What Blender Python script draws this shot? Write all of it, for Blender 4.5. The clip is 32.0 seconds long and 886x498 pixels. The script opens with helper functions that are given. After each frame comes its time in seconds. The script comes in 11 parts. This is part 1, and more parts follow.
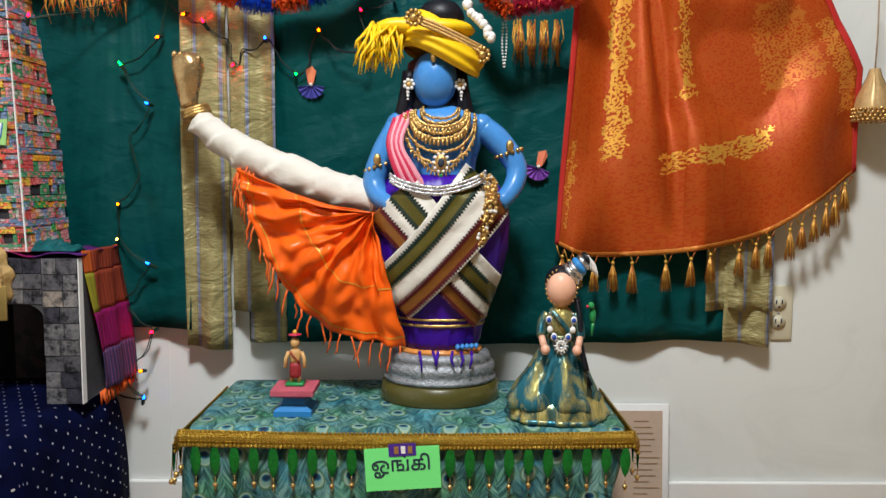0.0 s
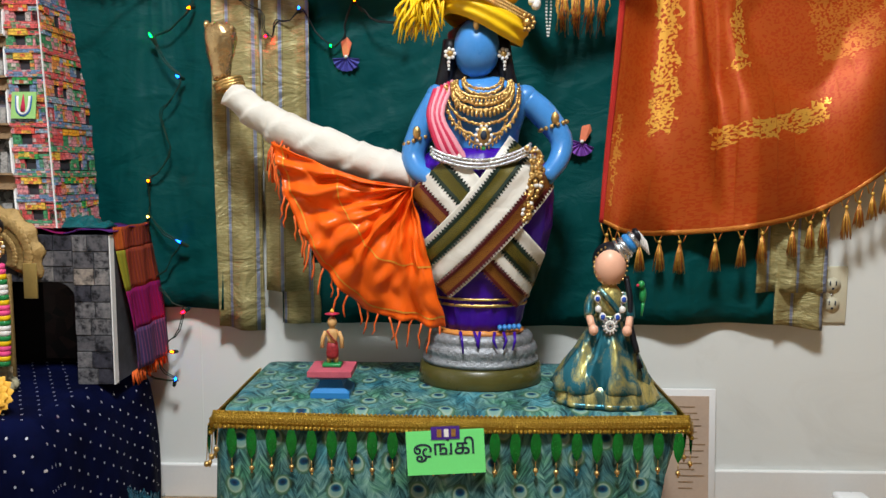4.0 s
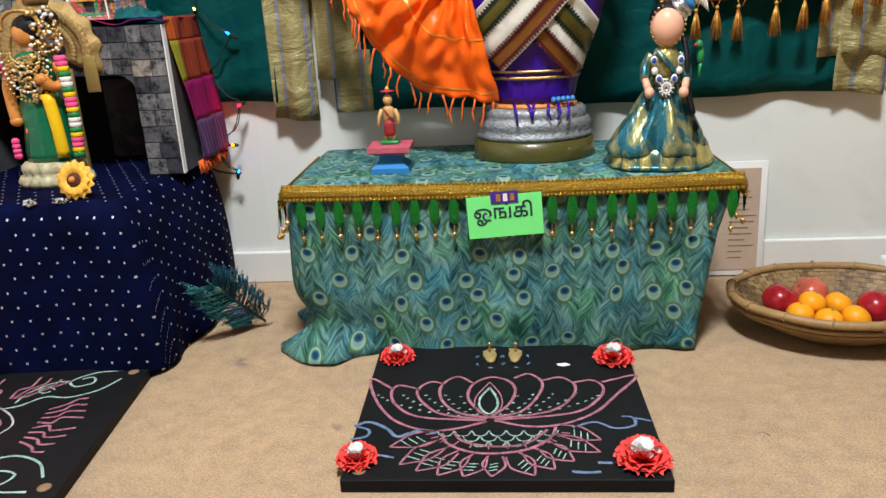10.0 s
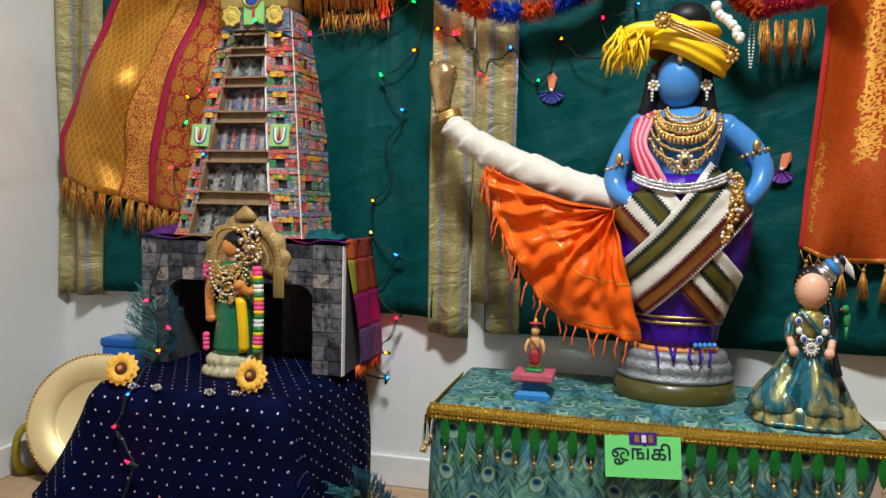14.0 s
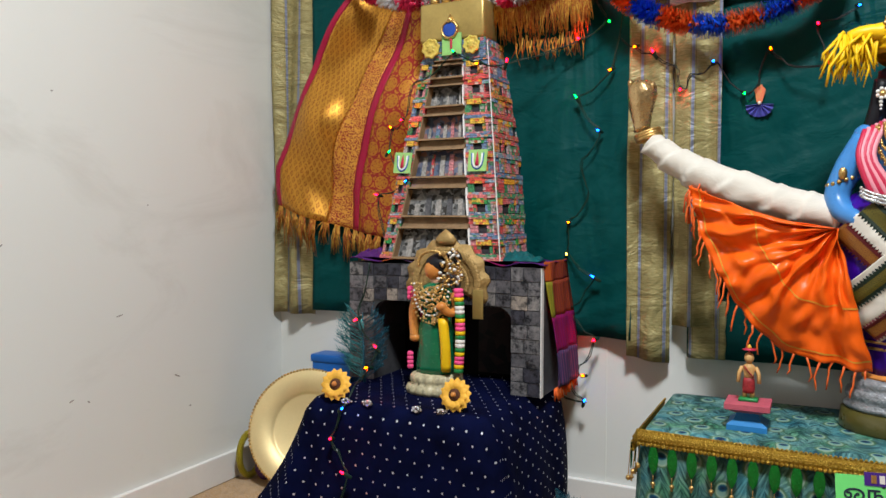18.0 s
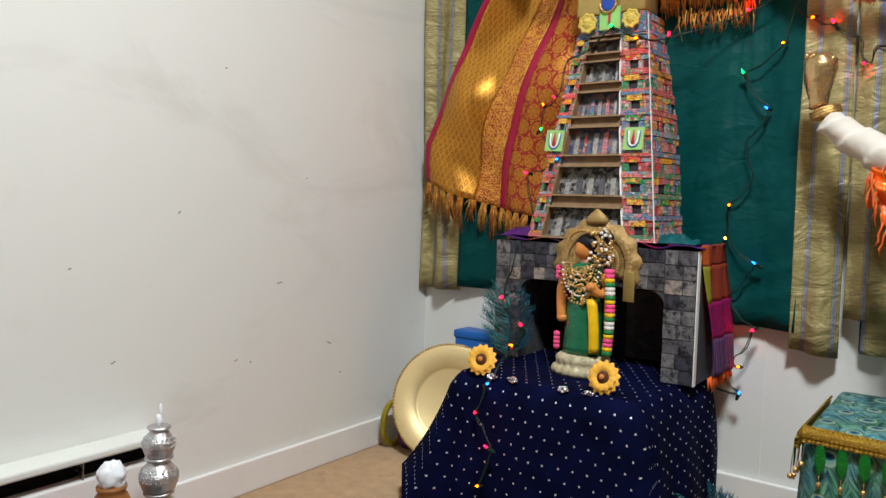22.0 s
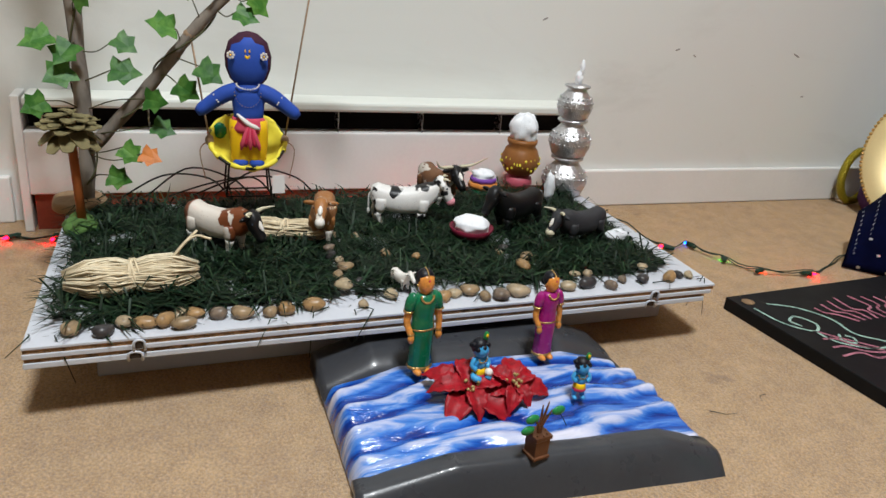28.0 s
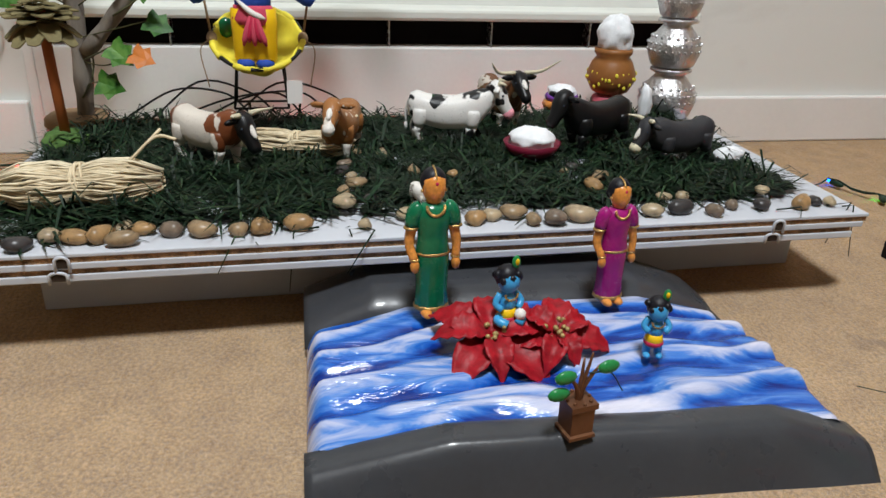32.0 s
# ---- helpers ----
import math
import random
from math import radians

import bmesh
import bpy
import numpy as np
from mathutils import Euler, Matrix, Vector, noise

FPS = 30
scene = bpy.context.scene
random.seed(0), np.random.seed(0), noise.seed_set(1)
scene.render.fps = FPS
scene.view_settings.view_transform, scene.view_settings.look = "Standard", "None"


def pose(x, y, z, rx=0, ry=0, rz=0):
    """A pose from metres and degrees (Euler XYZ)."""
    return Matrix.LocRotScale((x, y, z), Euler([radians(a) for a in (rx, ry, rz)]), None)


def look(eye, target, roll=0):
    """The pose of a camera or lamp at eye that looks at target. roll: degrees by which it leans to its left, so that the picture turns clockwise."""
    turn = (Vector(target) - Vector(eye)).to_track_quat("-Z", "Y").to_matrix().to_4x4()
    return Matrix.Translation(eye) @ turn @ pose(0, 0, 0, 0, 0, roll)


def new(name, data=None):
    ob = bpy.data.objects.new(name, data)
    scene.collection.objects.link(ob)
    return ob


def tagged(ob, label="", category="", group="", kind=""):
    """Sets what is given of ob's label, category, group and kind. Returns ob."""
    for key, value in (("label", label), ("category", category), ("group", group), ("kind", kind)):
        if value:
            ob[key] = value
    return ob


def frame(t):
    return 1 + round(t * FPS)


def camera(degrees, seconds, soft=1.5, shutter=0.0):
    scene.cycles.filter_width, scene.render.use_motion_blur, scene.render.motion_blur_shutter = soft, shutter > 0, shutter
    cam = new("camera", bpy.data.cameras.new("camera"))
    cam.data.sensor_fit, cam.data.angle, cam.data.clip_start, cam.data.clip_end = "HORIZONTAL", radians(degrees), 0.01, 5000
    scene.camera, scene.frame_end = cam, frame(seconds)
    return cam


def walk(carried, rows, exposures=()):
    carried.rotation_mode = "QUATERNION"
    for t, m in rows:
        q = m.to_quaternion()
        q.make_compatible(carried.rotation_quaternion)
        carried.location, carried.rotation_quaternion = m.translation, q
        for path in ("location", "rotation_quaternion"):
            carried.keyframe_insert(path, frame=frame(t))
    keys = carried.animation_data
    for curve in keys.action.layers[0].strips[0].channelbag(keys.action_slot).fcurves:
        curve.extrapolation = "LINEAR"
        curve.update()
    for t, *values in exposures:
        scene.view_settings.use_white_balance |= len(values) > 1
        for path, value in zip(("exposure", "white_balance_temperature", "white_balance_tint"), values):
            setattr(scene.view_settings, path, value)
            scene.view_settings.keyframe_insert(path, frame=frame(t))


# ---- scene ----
cam = camera(61.2, 32.0)
EXPOSURES = [(0.0, 0.0), (6.0, 0.0), (9.0, 0.27), (11.0, 0.30), (13.0, 0.05), (16.0, -0.05), (21.0, -0.05), (22.0, -0.05), (24.0, -0.06), (27.0, -0.08), (32.0, -0.11)]
PATH = [
    (0, (-0.025, 0.083, 0.713), (-0.017, 2.075, 0.532), 0.3),
    (0.5, (-0.026, 0.084, 0.708), (-0.027, 2.074, 0.517), 0.5),
    (1, (-0.033, 0.075, 0.705), (-0.067, 2.067, 0.524), 0.9),
    (1.5, (-0.037, 0.085, 0.694), (-0.092, 2.075, 0.507), 0.9),
    (2, (-0.053, 0.101, 0.696), (-0.092, 2.09, 0.497), 0.6),
    (2.5, (-0.052, 0.117, 0.692), (-0.086, 2.107, 0.492), 0.4),
    (3, (-0.062, 0.122, 0.686), (-0.103, 2.111, 0.477), 0.4),
    (3.5, (-0.062, 0.135, 0.683), (-0.1, 2.122, 0.465), 0.2),
    (5.5, (-0.09, 0.114, 0.694), (-0.138, 2.108, 0.546), 0.6),
    (6, (-0.085, 0.116, 0.687), (-0.139, 2.11, 0.531), 0.3),
    (6.5, (-0.085, 0.112, 0.672), (-0.133, 2.102, 0.479), -0.2),
    (7, (-0.082, 0.112, 0.658), (-0.123, 2.091, 0.373), -0.6),
    (7.5, (-0.08, 0.119, 0.646), (-0.108, 2.076, 0.236), -1.2),
    (8, (-0.084, 0.127, 0.624), (-0.119, 2.053, 0.085), -1.7),
    (8.5, (-0.084, 0.129, 0.608), (-0.14, 2.027, -0.022), -2.3),
    (9, (-0.088, 0.118, 0.609), (-0.16, 2.004, -0.051), -2.9),
    (9.5, (-0.091, 0.1, 0.602), (-0.209, 1.989, -0.044), -3.2),
    (10, (-0.095, 0.085, 0.592), (-0.242, 1.975, -0.045), -2.8),
    (10.5, (-0.094, 0.089, 0.582), (-0.222, 1.981, -0.054), -1.7),
    (11, (-0.091, 0.077, 0.59), (-0.195, 1.984, -0.003), -0.9),
    (11.5, (-0.09, 0.072, 0.608), (-0.204, 2.0, 0.091), -0.6),
    (12, (-0.089, 0.059, 0.623), (-0.233, 2.01, 0.209), 0.1),
    (12.5, (-0.099, 0.046, 0.633), (-0.289, 2.012, 0.318), 0.9),
    (13, (-0.103, 0.031, 0.657), (-0.355, 2.002, 0.427), 1.4),
    (13.5, (-0.112, 0.018, 0.667), (-0.451, 1.981, 0.492), 1.5),
    (14, (-0.124, 0.0, 0.665), (-0.594, 1.94, 0.538), 1.2),
    (14.5, (-0.141, -0.009, 0.668), (-0.737, 1.897, 0.565), 0.9),
    (15, (-0.158, -0.017, 0.664), (-0.845, 1.859, 0.571), 0.9),
    (15.5, (-0.162, -0.02, 0.661), (-0.932, 1.824, 0.577), 0.9),
    (17.5, (-0.174, -0.028, 0.671), (-1.067, 1.76, 0.597), 0.4),
    (18, (-0.176, -0.028, 0.675), (-1.069, 1.759, 0.589), 0.1),
    (18.5, (-0.172, -0.03, 0.676), (-1.079, 1.751, 0.591), 0.2),
    (19, (-0.186, -0.047, 0.678), (-1.124, 1.719, 0.619), 0.4),
    (19.5, (-0.19, -0.043, 0.677), (-1.15, 1.711, 0.627), 0.3),
    (20, (-0.189, -0.033, 0.669), (-1.141, 1.725, 0.609), -0.1),
    (20.5, (-0.188, -0.03, 0.671), (-1.122, 1.738, 0.605), 0.7),
    (21, (-0.196, -0.04, 0.679), (-1.135, 1.725, 0.612), 1.4),
    (21.5, (-0.204, -0.04, 0.668), (-1.23, 1.675, 0.576), 1.5),
    (22, (-0.211, -0.044, 0.66), (-1.399, 1.559, 0.527), 1.5),
    (22.5, (-0.215, -0.055, 0.643), (-1.6, 1.376, 0.462), 2.3),
    (23, (-0.214, -0.062, 0.606), (-1.823, 1.1, 0.347), 3.1),
    (23.5, (-0.196, -0.046, 0.579), (-1.903, 0.936, 0.237), 4.0),
    (24, (-0.197, -0.043, 0.562), (-1.936, 0.861, 0.164), 6.0),
    (24.5, (-0.201, -0.036, 0.547), (-1.985, 0.765, 0.131), 6.1),
    (26.5, (-0.251, 0.043, 0.487), (-2.056, 0.672, -0.099), 5.0),
    (27, (-0.279, 0.065, 0.465), (-2.041, 0.712, -0.224), 5.2),
    (27.5, (-0.296, 0.081, 0.448), (-2.036, 0.75, -0.275), 5.4),
    (28, (-0.31, 0.094, 0.436), (-2.047, 0.751, -0.305), 5.3),
    (28.5, (-0.328, 0.111, 0.413), (-2.065, 0.723, -0.365), 4.3),
    (29, (-0.355, 0.14, 0.393), (-2.086, 0.731, -0.416), 4.0),
    (29.5, (-0.382, 0.16, 0.363), (-2.122, 0.721, -0.449), 4.9),
    (30, (-0.406, 0.182, 0.335), (-2.166, 0.684, -0.47), 3.8),
    (30.5, (-0.423, 0.201, 0.327), (-2.206, 0.649, -0.461), 3.0),
    (31, (-0.437, 0.213, 0.316), (-2.238, 0.603, -0.461), 2.6),
    (31.5, (-0.442, 0.225, 0.308), (-2.243, 0.576, -0.489), 2.2),
    (32, (-0.444, 0.233, 0.306), (-2.248, 0.561, -0.493), 1.9),
]
walk(cam, [(t, look(e, a, r)) for t, e, a, r in PATH], EXPOSURES)

# ---- world and lamps ----
world = bpy.data.worlds.new("room_air")
scene.world = world
world.use_nodes = True
world.node_tree.nodes["Background"].inputs[0].default_value = (1.0, 0.95, 0.9, 1)
world.node_tree.nodes["Background"].inputs[1].default_value = 0.03


def lamp_area(name, eye, target, sx, sy, watts, colour):
    data = bpy.data.lights.new(name, "AREA")
    data.shape, data.size, data.size_y, data.energy, data.color = "RECTANGLE", sx, sy, watts, colour
    ob = new(name, data)
    ob.matrix_world = look(eye, target)
    return ob


LAMP = (-0.12, 0.24)
lamp_area("ceiling_lamp_glow", (*LAMP, 2.31), (*LAMP, 0), 0.34, 0.34, 76, (0.925, 0.973, 1.0))


# ---- materials ----
def shader(name, rough=0.6, metal=0.0, colour=(0.5, 0.5, 0.5), sheen=0.0, coat=0.0, spec=0.3):
    m = bpy.data.materials.new(name)
    m.use_nodes = True
    b = m.node_tree.nodes["Principled BSDF"]
    b.inputs["Base Color"].default_value = (*colour, 1)
    b.inputs["Roughness"].default_value = rough
    b.inputs["Metallic"].default_value = metal
    b.inputs["Sheen Weight"].default_value = sheen
    b.inputs["Coat Weight"].default_value = coat
    b.inputs["Specular IOR Level"].default_value = spec
    return m


class Net:
    """Short ways to wire the nodes of one material."""

    def __init__(self, m):
        self.t = m.node_tree
        self.b = self.t.nodes["Principled BSDF"]

    def node(self, kind, **props):
        n = self.t.nodes.new(kind)
        for k, v in props.items():
            setattr(n, k, v)
        return n

    def link(self, a, b):
        self.t.links.new(a, b)

    def put(self, socket, value):
        if isinstance(value, bpy.types.NodeSocket):
            self.link(value, socket)
        else:
            socket.default_value = value

    def coords(self, kind="Object"):
        return self.node("ShaderNodeTexCoord").outputs[kind]

    def math(self, op, a, b=0.0, c=0.0):
        n = self.node("ShaderNodeMath", operation=op)
        for i, v in enumerate((a, b, c)):
            self.put(n.inputs[i], v)
        return n.outputs[0]

    def noise(self, scale, detail=4.0, rough=0.6, vec=None, out="Fac", distort=0.0):
        n = self.node("ShaderNodeTexNoise")
        n.inputs["Scale"].default_value, n.inputs["Detail"].default_value, n.inputs["Roughness"].default_value = scale, detail, rough
        n.inputs["Distortion"].default_value = distort
        self.link(vec or self.coords(), n.inputs["Vector"])
        return n.outputs[out]

    def voronoi(self, scale, vec=None, out="Distance", feature="F1"):
        n = self.node("ShaderNodeTexVoronoi", feature=feature)
        n.inputs["Scale"].default_value = scale
        self.link(vec or self.coords(), n.inputs["Vector"])
        return n.outputs[out]

    def ramp(self, fac, stops, mode="LINEAR"):
        n = self.node("ShaderNodeValToRGB")
        n.color_ramp.interpolation = mode
        e = n.color_ramp.elements
        while len(e) < len(stops):
            e.new(0.5)
        for i, (p, c) in enumerate(stops):
            e[i].position, e[i].color = p, (*c, 1)
        self.put(n.inputs[0], fac)
        return n.outputs[0]

    def mix(self, fac, a, b, mode="MIX"):
        n = self.node("ShaderNodeMix", data_type="RGBA", blend_type=mode)
        self.put(n.inputs[0], fac)
        for i, v in ((6, a), (7, b)):
            self.put(n.inputs[i], (*v, 1) if isinstance(v, tuple) and len(v) == 3 else v)
        return n.outputs[2]

    def scaled(self, vec, sx, sy, sz, turn=0.0):
        if turn:
            vec = self.turned(vec, turn)
        n = self.node("ShaderNodeMapping")
        n.inputs["Scale"].default_value = (sx, sy, sz)
        self.link(vec, n.inputs["Vector"])
        return n.outputs[0]

    def turned(self, vec, degrees):
        n = self.node("ShaderNodeMapping")
        n.inputs["Rotation"].default_value = (0, 0, math.radians(degrees))
        self.link(vec, n.inputs["Vector"])
        return n.outputs[0]

    def turned_y(self, vec, degrees):
        n = self.node("ShaderNodeMapping")
        n.inputs["Rotation"].default_value = (0, math.radians(degrees), 0)
        self.link(vec, n.inputs["Vector"])
        return n.outputs[0]

    def flowers(self, vec, px, py, petals, size):
        """1 inside a many-petalled flower in each cell of a staggered grid; also the radius in the cell."""
        lx, ly, pick = brick_uv(self, vec, px, py)
        y = self.math("MULTIPLY", ly, py / px)
        r = self.math("SQRT", self.math("ADD", self.math("POWER", lx, 2.0), self.math("POWER", y, 2.0)))
        turn = self.math("ADD", self.math("MULTIPLY", self.math("ARCTAN2", y, lx), float(petals)), self.math("MULTIPLY", pick, 6.28))
        limit = self.math("MULTIPLY", self.math("ADD", self.math("MULTIPLY", self.math("COSINE", turn), 0.34), 0.66), size)
        return self.math("LESS_THAN", r, limit), r

    def colour(self, value):
        self.put(self.b.inputs["Base Color"], value)

    def bump(self, height, strength=0.3, dist=0.002):
        n = self.node("ShaderNodeBump")
        n.inputs["Strength"].default_value, n.inputs["Distance"].default_value = strength, dist
        self.put(n.inputs["Height"], height)
        self.link(n.outputs[0], self.b.inputs["Normal"])


def varied(name, colour, rough=0.6, metal=0.0, amount=0.25, scale=12.0, fine=180.0, bump=0.15, sheen=0.0, coat=0.0, depth=0.001, spec=0.3):
    """A plain surface with stains and grain at two scales."""
    m = shader(name, rough, metal, colour, sheen, coat, spec)
    n = Net(m)
    dark = tuple(c * (1 - amount) for c in colour)
    light = tuple(min(1, c * (1 + amount * 0.6)) for c in colour)
    a = n.ramp(n.noise(scale, 5), [(0.3, dark), (0.7, light)])
    f = n.noise(fine, 3)
    n.colour(n.mix(0.3, a, n.ramp(f, [(0.3, dark), (0.7, light)])))
    n.put(n.b.inputs["Roughness"], n.math("ADD", n.math("MULTIPLY", n.noise(scale * 3), 0.2), rough - 0.1))
    n.bump(f, bump, depth)
    return m


def silk(name, colour, rough=0.35, amount=0.2, weave=900.0, crease=0.0, spec=0.25):
    """Plain woven silk; crease adds pressed folds and pulled wrinkles."""
    m = shader(name, rough, 0.0, colour, spec=spec)
    n = Net(m)
    dark = tuple(c * (1 - amount) for c in colour)
    slub = n.noise(60, 3, vec=n.scaled(n.coords(), 0.6, 1, 3))
    n.colour(n.mix(n.noise(9, 4), n.mix(slub, dark, colour), colour))
    if crease:
        wide = n.noise(4.6, 3, 0.5, vec=n.scaled(n.coords(), 1.2, 1, 0.42), distort=0.7)
        slant = n.noise(7, 2, 0.45, vec=n.scaled(n.turned_y(n.coords(), 24), 0.35, 1, 1.6), distort=0.4)
        n.bump(n.math("ADD", n.math("MULTIPLY", wide, 1.0), n.math("ADD", n.math("ADD", n.math("MULTIPLY", slant, 0.4), n.math("MULTIPLY", n.noise(19, 3, 0.55, vec=n.scaled(n.coords(), 0.7, 1, 1.2), distort=0.8), 0.1)), n.math("MULTIPLY", n.noise(weave, 2), 0.006))), 1.0, crease)
    else:
        n.bump(n.noise(weave, 2), 0.12, 0.0008)
    return m


def brick_uv(n, vec, px, py, shift=0.5, jitter=0.0):
    """Cell coordinates of a staggered grid: local x, local y in -0.5..0.5 and the cell's row and column noise."""
    sep = n.node("ShaderNodeSeparateXYZ")
    n.link(vec, sep.inputs[0])
    v = n.math("DIVIDE", sep.outputs[1], py)
    row = n.math("FLOOR", v)
    odd = n.math("MULTIPLY", n.math("MODULO", n.math("ABSOLUTE", row), 2.0), shift)
    u = n.math("ADD", n.math("DIVIDE", sep.outputs[0], px), odd)
    col = n.math("FLOOR", u)
    comb = n.node("ShaderNodeCombineXYZ")
    n.link(col, comb.inputs[0])
    n.link(row, comb.inputs[1])
    white = n.node("ShaderNodeTexWhiteNoise", noise_dimensions="2D")
    n.link(comb.outputs[0], white.inputs["Vector"])
    rgb = n.node("ShaderNodeSeparateColor")
    n.link(white.outputs["Color"], rgb.inputs[0])
    lx = n.math("SUBTRACT", n.math("SUBTRACT", n.math("SUBTRACT", u, col), 0.5), n.math("MULTIPLY", n.math("SUBTRACT", rgb.outputs[0], 0.5), jitter))
    ly = n.math("SUBTRACT", n.math("SUBTRACT", n.math("SUBTRACT", v, row), 0.5), n.math("MULTIPLY", n.math("SUBTRACT", rgb.outputs[1], 0.5), jitter))
    return lx, ly, rgb.outputs[2]


def peacock_cloth():
    """Printed cotton: swirling barbs and round feather eyes. UVs are in metres."""
    m = shader("peacock_print", 0.6, 0, spec=0.2)
    n = Net(m)
    uv = n.coords("UV")

    def bend(scale, amount):
        v = n.node("ShaderNodeVectorMath", operation="MULTIPLY_ADD")
        n.link(n.noise(scale, 2, vec=uv, out="Color"), v.inputs[0])
        v.inputs[1].default_value = (amount, amount, 0)
        n.link(uv, v.inputs[2])
        return v.outputs[0]
    lx, ly, pick = brick_uv(n, bend(5, 0.034), 0.072, 0.0415, jitter=0.42)
    x, y = n.math("MULTIPLY", lx, 0.072), n.math("MULTIPLY", ly, 0.0415)
    # barbs that sweep up and out from a quill in the middle of each column
    flow = bend(8, 0.07)
    at = n.node("ShaderNodeSeparateXYZ")
    n.link(flow, at.inputs[0])
    half = n.math("GREATER_THAN", n.math("FRACT", n.math("DIVIDE", at.outputs[0], 0.036)), 0.5)
    hair = n.mix(half, n.noise(190, 3, 0.65, vec=n.scaled(flow, 1.0, 0.11, 1, 33)), n.noise(190, 3, 0.65, vec=n.scaled(flow, 1.0, 0.11, 1, -33)))
    band = n.noise(22, 3, 0.6, vec=n.scaled(flow, 1.0, 0.5, 1))
    fade = n.math("ADD", n.math("MULTIPLY", hair, 0.66), n.math("MULTIPLY", band, 0.44))
    barbs = n.ramp(fade, [(0.41, (0.007, 0.028, 0.032)), (0.49, (0.030, 0.085, 0.090)), (0.57, (0.085, 0.185, 0.18)), (0.70, (0.24, 0.36, 0.33))])
    tint = n.ramp(n.noise(13, 3, vec=uv), [(0.34, (0.42, 0.90, 1.15)), (0.5, (0.86, 1.0, 0.98)), (0.66, (0.72, 1.1, 0.68))])
    ground = n.mix(1.0, barbs, tint, "MULTIPLY")

    def radius(sx, sy, dy):
        return n.math("SQRT", n.math("ADD", n.math("POWER", n.math("MULTIPLY", x, sx), 2.0), n.math("POWER", n.math("MULTIPLY", n.math("ADD", y, dy), sy), 2.0)))
    r, r2 = radius(56, 50, 0.0), radius(84, 108, -0.0040)
    eye = n.ramp(r, [(0.0, (0.13, 0.25, 0.22)), (0.45, (0.16, 0.29, 0.25)), (0.60, (0.26, 0.35, 0.27)), (0.70, (0.07, 0.16, 0.09)), (0.85, (0.04, 0.10, 0.06)), (1.0, (0.03, 0.07, 0.05))])
    core = n.mix(n.ramp(r2, [(0.58, (1, 1, 1)), (0.80, (0, 0, 0))]), eye, n.ramp(r2, [(0.0, (0.005, 0.012, 0.03)), (0.40, (0.006, 0.040, 0.095)), (0.75, (0.015, 0.15, 0.19))]))
    tail = n.math("MULTIPLY", n.math("LESS_THAN", y, 0.0), n.math("LESS_THAN", n.math("ABSOLUTE", x), n.math("MULTIPLY", n.math("ADD", n.math("DIVIDE", y, 0.021), 1.0), 0.0125)))
    ground = n.mix(n.math("MULTIPLY", n.math("MULTIPLY", tail, n.math("GREATER_THAN", pick, 0.2)), 0.55), ground, n.mix(hair, (0.03, 0.06, 0.025), (0.11, 0.17, 0.08)))
    fray = n.math("ADD", r, n.math("MULTIPLY", n.math("SUBTRACT", hair, 0.5), 0.6))
    mask = n.ramp(fray, [(0.78, (1, 1, 1)), (0.98, (0, 0, 0))])
    keep = n.math("MULTIPLY", mask, n.math("GREATER_THAN", pick, 0.2))
    n.colour(n.mix(keep, ground, core))
    n.bump(n.math("ADD", n.noise(14, 4, 0.5), n.math("MULTIPLY", n.noise(700, 2), 0.02)), 0.6, 0.012)
    return m


def dotted_velvet():
    m = shader("navy_velvet", 0.95, 0, spec=0.04)
    n = Net(m)
    lx, ly, rnd = brick_uv(n, n.coords("UV"), 0.030, 0.0245, jitter=0.06)
    r = n.math("SQRT", n.math("ADD", n.math("POWER", n.math("MULTIPLY", lx, 1.25), 2.0), n.math("POWER", ly, 2.0)))
    dot = n.math("LESS_THAN", r, 0.088)
    base = n.ramp(n.noise(14, 5), [(0.3, (0.0008, 0.0014, 0.010)), (0.7, (0.0024, 0.0044, 0.032))])
    n.colour(n.mix(dot, base, (0.72, 0.72, 0.78)))
    n.put(n.b.inputs["Metallic"], n.math("MULTIPLY", dot, 0.7))
    n.put(n.b.inputs["Roughness"], n.math("SUBTRACT", 0.85, n.math("MULTIPLY", dot, 0.5)))
    n.bump(n.noise(900, 2), 0.3, 0.001)
    return m


